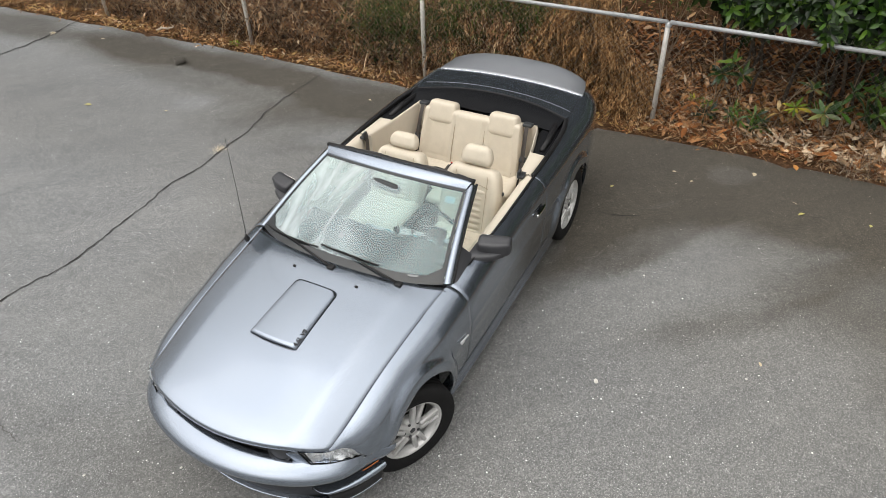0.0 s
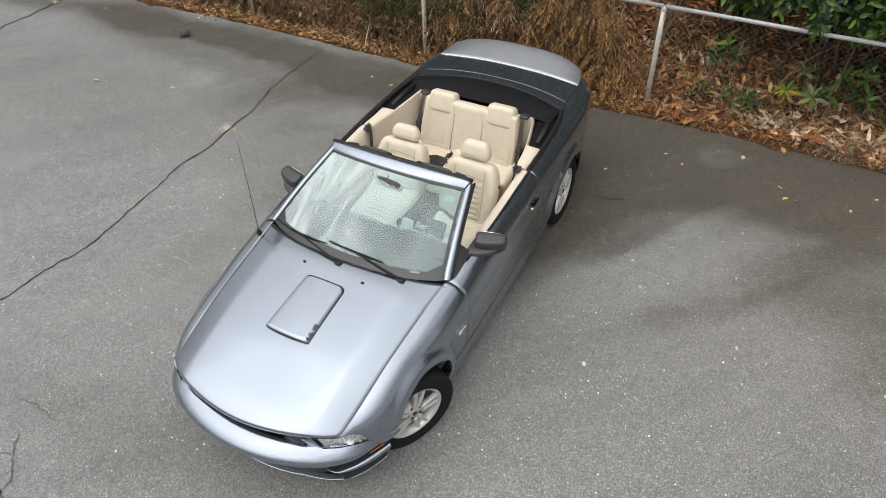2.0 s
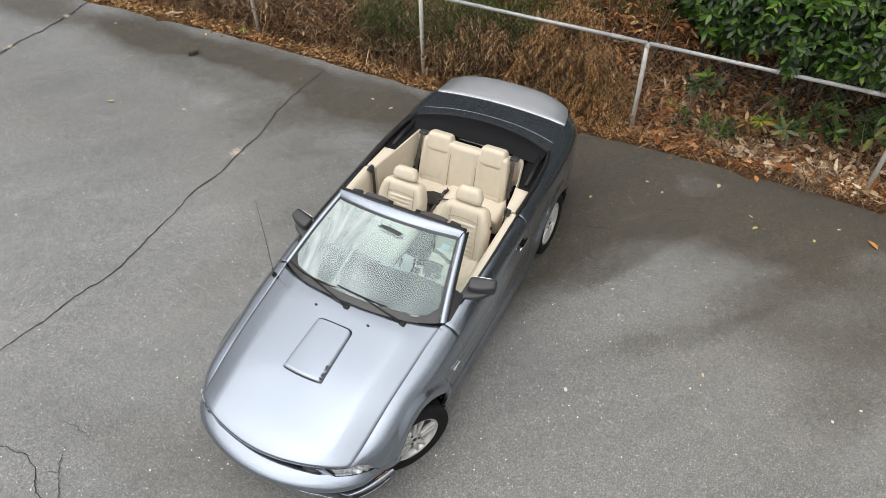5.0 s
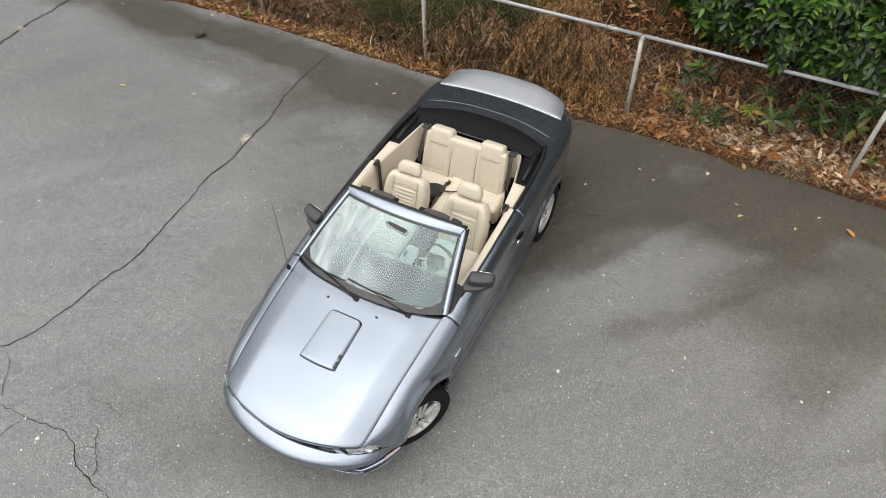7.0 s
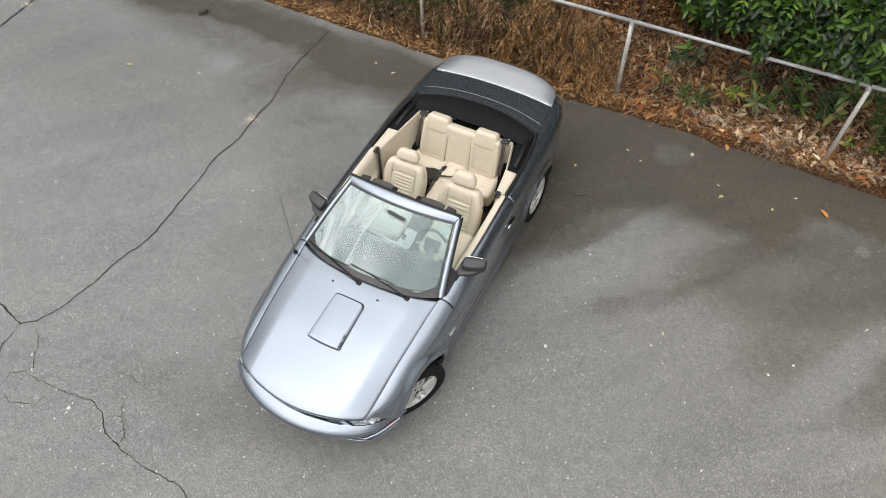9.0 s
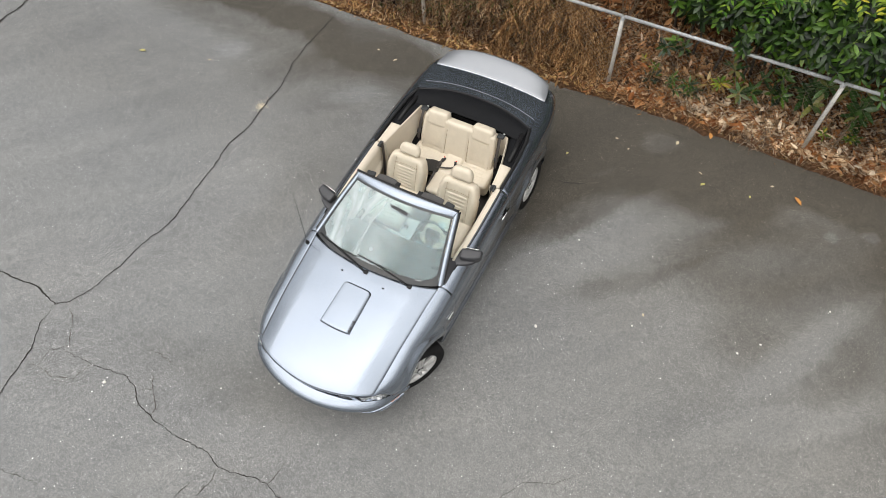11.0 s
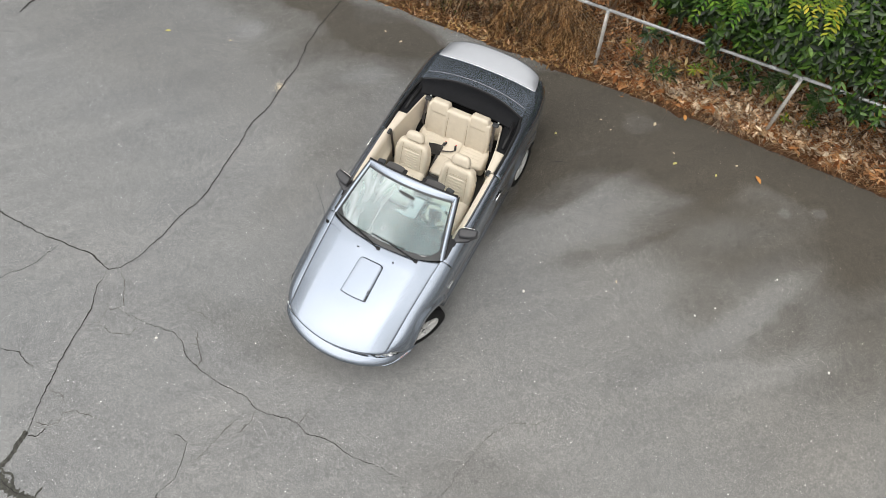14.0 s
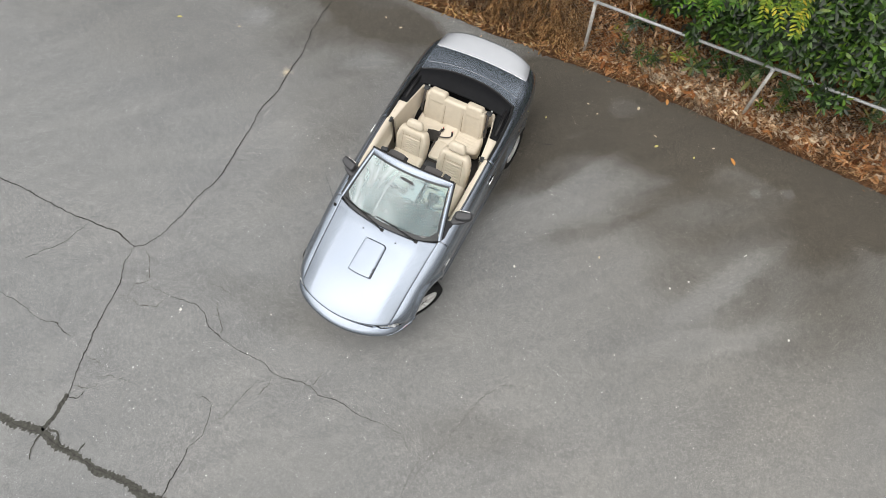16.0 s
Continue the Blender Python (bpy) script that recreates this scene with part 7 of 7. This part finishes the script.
# tangle of dry vines
def tangle(x0, x1, n, seed, high=0.75):
    rng = random.Random(seed)
    mid = along((x0 + x1) / 2, 0, 0.8)
    mid.z = soil_z(mid)
    b = thing("dry_vine_tangle", "dense tangle of dry brown vines and dead leaves", "dry brush", m=Matrix.Translation(mid))
    inv = b.matrix_basis.inverted()
    lv, tw = Leaves(), []
    for k in range(n):
        x, d = rng.uniform(x0, x1), 0.02 + 2.6 * rng.random() ** 1.7
        h = high * (0.35 + 0.65 * (0.5 + 0.5 * noise.noise((x * 1.1, d * 1.3, 2.0)))) * min(1, 0.6 + d)
        p = along(x, 0, d)
        p.z = soil_z(p) + h * rng.random()
        if noise.noise((x * 2.6, d * 2.6, p.z * 2.6)) < -0.14:
            continue
        lv.blade(inv @ p, rand_dir(rng, 0.15), Vector((0, 0, 1)), rng.uniform(0.10, 0.34), rng.uniform(0.006, 0.012), rng.uniform(-0.2, 0.7))
        if rng.random() < 0.45:
            lv.leaf(inv @ p, rand_dir(rng, -0.2), rand_dir(rng, 0.8), rng.uniform(0.06, 0.12), rng.uniform(0.025, 0.05), rng.uniform(0.1, 0.7), 0.5)
        if k % 60 == 0:
            q = p + Vector((rng.uniform(-0.7, 0.7), rng.uniform(-0.2, 0.2), rng.uniform(0.0, 0.5)))
            tw.append(limb(inv @ p, inv @ q, 0.005, 0.0025, rng, 0.12, 8))
    part("dry_leaves", lv.data(), MAT["brush"], b, kind="stuff")
    part("vines", join(*tw), MAT["twig"], b, kind="stuff")


tangle(-10.5, -6.0, 8000, 51, 0.85)
tangle(-6.0, -3.0, 8500, 52, 0.9)
tangle(-3.0, 0.2, 8500, 53, 0.95)
tangle(0.2, 2.2, 1200, 54, 0.4)
tangle(2.2, 7.5, 900, 55, 0.25)


def green_shrub(x, d, z0, z1, spread, n, seed, label):
    rng = random.Random(seed)
    base = along(x, 0, d)
    base.z = soil_z(base)
    b = thing("green_shrub", label, "shrub", m=Matrix.Translation(base))
    lv = Leaves()
    for k in range(n):
        p = Vector((rng.gauss(0, spread), rng.gauss(0, spread * 0.6), rng.uniform(z0, z1)))
        lv.blade(p, rand_dir(rng, 0.4), Vector((0, 0, 1)), rng.uniform(0.05, 0.10), rng.uniform(0.008, 0.014), 0.1)
    for k in range(9):
        top = Vector((rng.gauss(0, spread), rng.gauss(0, spread * 0.5), rng.uniform(z0, z1)))
        part("stem", limb(Vector((0, 0, -0.03)), top, 0.008, 0.003, rng, 0.05), MAT["twig"], b)
    part("leaves", lv.data(), MAT["shrub"], b, kind="stuff")


green_shrub(-2.2, 0.26, 0.15, 0.85, 0.26, 2200, 61, "small wispy green shrub among dry vines")
green_shrub(-1.15, 0.34, 0.12, 1.15, 0.36, 2800, 62, "olive green wispy shrub behind the fence")
green_shrub(-0.35, 0.45, 0.45, 1.45, 0.40, 2600, 64, "olive green wispy shrub behind the fence")
green_shrub(1.15, 1.0, 0.9, 1.7, 0.35, 1400, 63, "olive green wispy shrub behind the fence")


# fallen leaves
def litter(name, x0, x1, n, seed, mat, size, label, near=-0.02, far=0.9, pile=0.05):
    rng = random.Random(seed)
    lv = Leaves()
    for k in range(n):
        x = rng.uniform(x0, x1)
        e = edge_y(x) - fence_y(x)
        d = e + near + (far - e) * rng.random() ** 1.15
        if size < 0.1 and rng.random() < 0.004:
            d = e - abs(rng.gauss(0, 0.09))
        p = Vector((x, fence_y(x) + d, 0))
        p.z = max(soil_z(p), 0.004 if d < e + 0.03 else -1) + 0.006 + pile * rng.random() ** 2 * (d > e + 0.05)
        flat = Vector((rng.uniform(-1, 1), rng.uniform(-1, 1), rng.uniform(-0.25, 0.35)))
        ln = size * rng.uniform(0.55, 1.25)
        lv.leaf(p, flat, Vector((rng.gauss(0, 0.3), rng.gauss(0, 0.3), 1)), ln, ln * rng.uniform(0.24, 0.42), rng.uniform(-0.25, 0.3), rng.uniform(-0.5, 0.7))
    ob = part(name, lv.data(), MAT[mat], None)
    tagged(ob, label, "fallen leaves", kind="stuff")


litter("leaf_litter", 1.1, 8.0, 3000, 71, "pale", 0.135, "large tan and orange fallen leaves along the lot edge", 0.22, 1.15, 0.08)
litter("leaf_litter", 1.0, 8.0, 4600, 75, "dead", 0.15, "brown fallen leaves under the bushes", 0.14, 2.4, 0.08)
litter("leaf_litter", 1.7, 8.0, 850, 76, "bleached", 0.13, "bleached fallen leaves by the lot edge", 0.24, 0.45, 0.07)
litter("leaf_litter", 1.0, 8.0, 700, 77, "gold", 0.06, "small yellow-brown fallen leaves by the lot edge", 0.05, 0.20, 0.03)
litter("leaf_litter", -10.5, 1.3, 4600, 72, "gold", 0.085, "yellow-brown fallen leaves along the fence foot", 0.03, 0.30, 0.04)
litter("leaf_litter", -10.5, 1.3, 1100, 78, "pale", 0.08, "tan fallen leaves along the fence foot", 0.03, 0.25, 0.05)
litter("leaf_litter", 2.3, 5.2, 800, 79, "bleached", 0.14, "heap of bleached fallen leaves by the lot edge", 0.18, 0.12, 0.09)
litter("leaf_litter", -10.5, 1.6, 3600, 73, "dead", 0.07, "brown fallen leaves behind the fence", 0.3, 3.2, 0.10)
litter("leaf_litter", -10.5, 8.0, 9000, 74, "gold", 0.038, "crumbled leaf fragments on the soil", 0.02, 0.8, 0.03)


# tall woods that stand behind the fence
def tall_tree(x, d, h, seed):
    rng = random.Random(seed)
    base = along(x, 0, d)
    base.z = soil_z(base) - 0.1
    t = thing("tall_tree", "tall dark leafy tree behind the bushes", "tree", "trees behind the fence", m=Matrix.Translation(base))
    part("trunk", limb(Vector((0, 0, 0)), Vector((rng.uniform(-0.4, 0.4), rng.uniform(-0.3, 0.3), h * 0.8)), 0.19, 0.05, rng, 0.15, 9), MAT["bark"], t)
    lv = Leaves()
    for k in range(32):
        z = h * rng.uniform(0.20, 0.97)
        a = rng.uniform(0, 6.28)
        r = (0.24 * h) * (1.1 - 0.6 * z / h)
        c = Vector((r * math.cos(a), r * math.sin(a) * 0.8, z))
        part("limb", limb(Vector((0, 0, z * 0.75)), c, 0.06, 0.015, rng, 0.12, 5), MAT["bark"], t)
        for q in range(230):
            p = c + rand_dir(rng) * (0.5 + 0.075 * h) * rng.random() ** 0.4
            lv.leaf(p, rand_dir(rng, -0.2), rand_dir(rng, 0.6), rng.uniform(0.50, 0.85), rng.uniform(0.30, 0.50), 0.2)
    part("crown", lv.data(), MAT["woods"], t, kind="stuff")


for k, (x, d, h) in enumerate([(-14, 6.5, 13), (-10.5, 5.8, 13), (-7.4, 6.4, 14), (-4.4, 6.6, 15), (-1.8, 5.8, 14), (0.6, 6.8, 15), (3.0, 6.0, 14.5), (5.6, 6.6, 15), (8.4, 6.0, 14), (11.5, 5.6, 13), (15, 5.0, 12)]):
    tall_tree(x, d, h * 0.82, 81 + k)


def straw(x0, x1, n, seed, far):
    """Reddish needles and stalks over the soil."""
    rng = random.Random(seed)
    lv = Leaves()
    for k in range(n):
        x = rng.uniform(x0, x1)
        e = edge_y(x) - fence_y(x)
        p = Vector((x, fence_y(x) + e + 0.06 + (far - e) * rng.random() ** 1.3, 0))
        p.z = max(soil_z(p), 0.0) + 0.015 + 0.07 * rng.random() ** 2
        lv.blade(p, Vector((rng.uniform(-1, 1), rng.uniform(-1, 1), rng.uniform(-0.15, 0.35))), Vector((0, 0, 1)), rng.uniform(0.08, 0.24), rng.uniform(0.003, 0.006), rng.uniform(0.0, 0.3))
    ob = part("dry_straw", lv.data(), MAT["straw"], None)
    tagged(ob, "reddish-brown needles and dry stalks on the soil", "dry straw", kind="stuff")


MAT["straw"] = island_leaf("reddish_straw", [(0.0, (0.065, 0.026, 0.011)), (0.5, (0.20, 0.095, 0.042)), (0.8, (0.38, 0.23, 0.12)), (1.0, (0.66, 0.53, 0.36))], 0.8)
straw(1.2, 8.0, 15000, 91, 1.6)
straw(-10.5, 1.2, 7000, 92, 0.7)


# ---- small things on the asphalt ----
MAT["leaf_yellow"] = surface("yellow_leaf", (0.42, 0.38, 0.13), 0.6, 0, 0.2, 60)
MAT["leaf_orange"] = surface("orange_leaf", (0.50, 0.23, 0.06), 0.6, 0, 0.25, 60)
MAT["leaf_tan"] = surface("tan_leaf", (0.48, 0.40, 0.27), 0.7, 0, 0.2, 60)
MAT["stone_white"] = surface("pale_stone", (0.62, 0.61, 0.57), 0.8, 0, 0.15, 60, 0.4)
MAT["cone"] = surface("grey_brown_cone", (0.13, 0.12, 0.105), 0.85, 0, 0.3, 60, 0.5)
MAT["sand"] = surface("pale_dry_sand", (0.60, 0.53, 0.41), 0.95, 0, 0.25, 60, 0.6)


def fallen(x, y, turn, length, width, mat, label, seed):
    rng = random.Random(seed)
    lv = Leaves()
    a = radians(turn)
    lv.leaf(Vector((-length * 0.5 * math.cos(a), -length * 0.5 * math.sin(a), 0.008)), Vector((math.cos(a), math.sin(a), 0.06)), Vector((rng.gauss(0, 0.15), rng.gauss(0, 0.15), 1)), length, width, 0.08, 0.35)
    ob = part("fallen_leaf", lv.data(), MAT[mat], None)
    ob.location = (x, y, 0.002)
    tagged(ob, label, "leaf", "leaves lying on the asphalt")


for i, (x, y, turn, ln, w, mat, lab) in enumerate([
    (2.157, 4.762, 100, 0.05, 0.022, "leaf_tan", "small pale green-yellow leaf on the asphalt"),
    (2.70, 6.785, 35, 0.075, 0.045, "leaf_yellow", "yellow-green leaf on the asphalt"),
    (2.335, 7.40, 70, 0.075, 0.045, "leaf_tan", "pale yellow leaf on the asphalt"),
    (2.66, 6.96, 140, 0.07, 0.02, "leaf_tan", "pale dry leaf on the asphalt"),
    (3.86, 6.79, 120, 0.15, 0.06, "leaf_orange", "large orange-brown leaf on the asphalt"),
    (3.28, 6.72, 80, 0.05, 0.03, "leaf_yellow", "small yellow leaf on the asphalt"),
    (-5.49, 7.41, 10, 0.10, 0.05, "leaf_yellow", "yellow-green leaf on the asphalt"),
    (-4.42, 7.45, 10, 0.05, 0.03, "leaf_tan", "small pale leaf on the asphalt"),
    (-1.75, 8.05, 40, 0.07, 0.035, "leaf_tan", "pale leaf near the fence"),
    (-2.05, 8.2, 150, 0.05, 0.025, "leaf_tan", "pale leaf near the fence"),
    (0.95, 6.9, 60, 0.05, 0.03, "leaf_yellow", "small yellow leaf by the rear tyre"),
    (1.55, 7.3, 0, 0.05, 0.02, "leaf_tan", "pale dry leaf on the asphalt"),
    (1.72, 7.15, 30, 0.04, 0.02, "leaf_tan", "pale dry leaf on the asphalt"),
    (3.55, 6.95, 20, 0.05, 0.025, "leaf_tan", "pale dry leaf on the asphalt"),
    (2.75, 7.62, 95, 0.12, 0.055, "leaf_orange", "orange-brown leaf at the lot edge"),
    (-6.6, 9.3, 20, 0.06, 0.03, "leaf_tan", "pale leaf near the fence"),
]):
    fallen(x, y, turn, ln, w, mat, lab, 300 + i)


def pebble(x, y, size, mat, label, seed):
    rng = random.Random(seed)
    bm = bmesh.new()
    bmesh.ops.create_icosphere(bm, subdivisions=2, radius=size / 2)
    for v in bm.verts:
        k = 1 + 0.35 * noise.noise(v.co * (2.2 / size) + Vector((seed, 0, 0)))
        v.co = Vector((v.co.x * k * 1.15, v.co.y * k * 0.9, v.co.z * k * 0.6))
    ob = part("pebble", bm, MAT[mat], None)
    ob.matrix_basis = pose(x, y, size * 0.2, 0, 0, rng.uniform(0, 360))
    return tagged(ob, label, "stone", "loose stones")


for i, (x, y, s) in enumerate([(0.997, 4.339, 0.035), (-3.487, 2.557, 0.036), (3.207, 4.537, 0.028), (4.881, 4.175, 0.032), (2.05, 4.6, 0.02), (3.45, 4.7, 0.025), (1.3, 5.6, 0.02), (-1.6, 3.0, 0.018), (2.6, 3.4, 0.02), (-5.3, 5.2, 0.02), (-2.2, 2.8, 0.018), (4.2, 5.3, 0.022)]):
    pebble(x, y, s, "stone_white", "small pale stone on the asphalt", 400 + i)

for i, (x, y, z, s) in enumerate([(-4.03, 10.80, 0.24, 0.16), (-4.35, 10.85, 0.24, 0.12), (-4.95, 10.1, 0.14, 0.17)]):
    ob = pebble(x, y, s, "sand", "pale stone among dry vines behind the fence", 430 + i)
    ob.location.z = z

# a cone on the asphalt near the fence
cone = thing("pine_cone", "grey-brown open pine cone lying on the asphalt", "pine cone", m=pose(-4.97, 8.74, 0.05, 0, 80, 35))
part("core", lathe([(0.001, -0.08), (0.035, -0.06), (0.042, -0.01), (0.028, 0.05), (0.001, 0.085)], 12), MAT["cone"], cone)
scale_me = None
for i in range(60):
    t = i / 59
    a = i * 2.4
    r = 0.042 * (1 - 0.55 * t)
    if scale_me is None:
        scale_me = bpy.data.meshes.new("scale")
        b2 = rounded((0.030, 0.026, 0.006), 0.003, 2)
        b2.to_mesh(scale_me)
        b2.free()
        scale_me.materials.append(MAT["cone"])
    s = new("scale", scale_me)
    s.parent = cone
    s.matrix_basis = pose(r * math.cos(a), r * math.sin(a), -0.07 + 0.145 * t, 0, 0, math.degrees(a)) @ pose(0.012, 0, 0, 0, -35, 0) @ Matrix.Diagonal((1 - 0.4 * t, 1 - 0.4 * t, 1, 1))


def sand_patch(x, y, r, seed):
    rng = random.Random(seed)
    lv = Leaves()
    for k in range(220):
        a, q = rng.uniform(0, 6.28), abs(rng.gauss(0, r * 0.5))
        lv.leaf(Vector((q * math.cos(a), q * math.sin(a), 0.004 + 0.006 * rng.random())), rand_dir(rng), Vector((0, 0, 1)), rng.uniform(0.008, 0.03), 0.006, 0.1)
    ob = part("dry_tuft", lv.data(), MAT["sand"], None)
    ob.location = (x, y, 0.002)
    tagged(ob, "pale dry tuft growing in the crack", "dry grass", kind="stuff")


sand_patch(-3.33, 6.765, 0.12, 501)
sand_patch(-7.78, 8.35, 0.10, 502)
sand_patch(-7.5, 9.35, 0.04, 503)
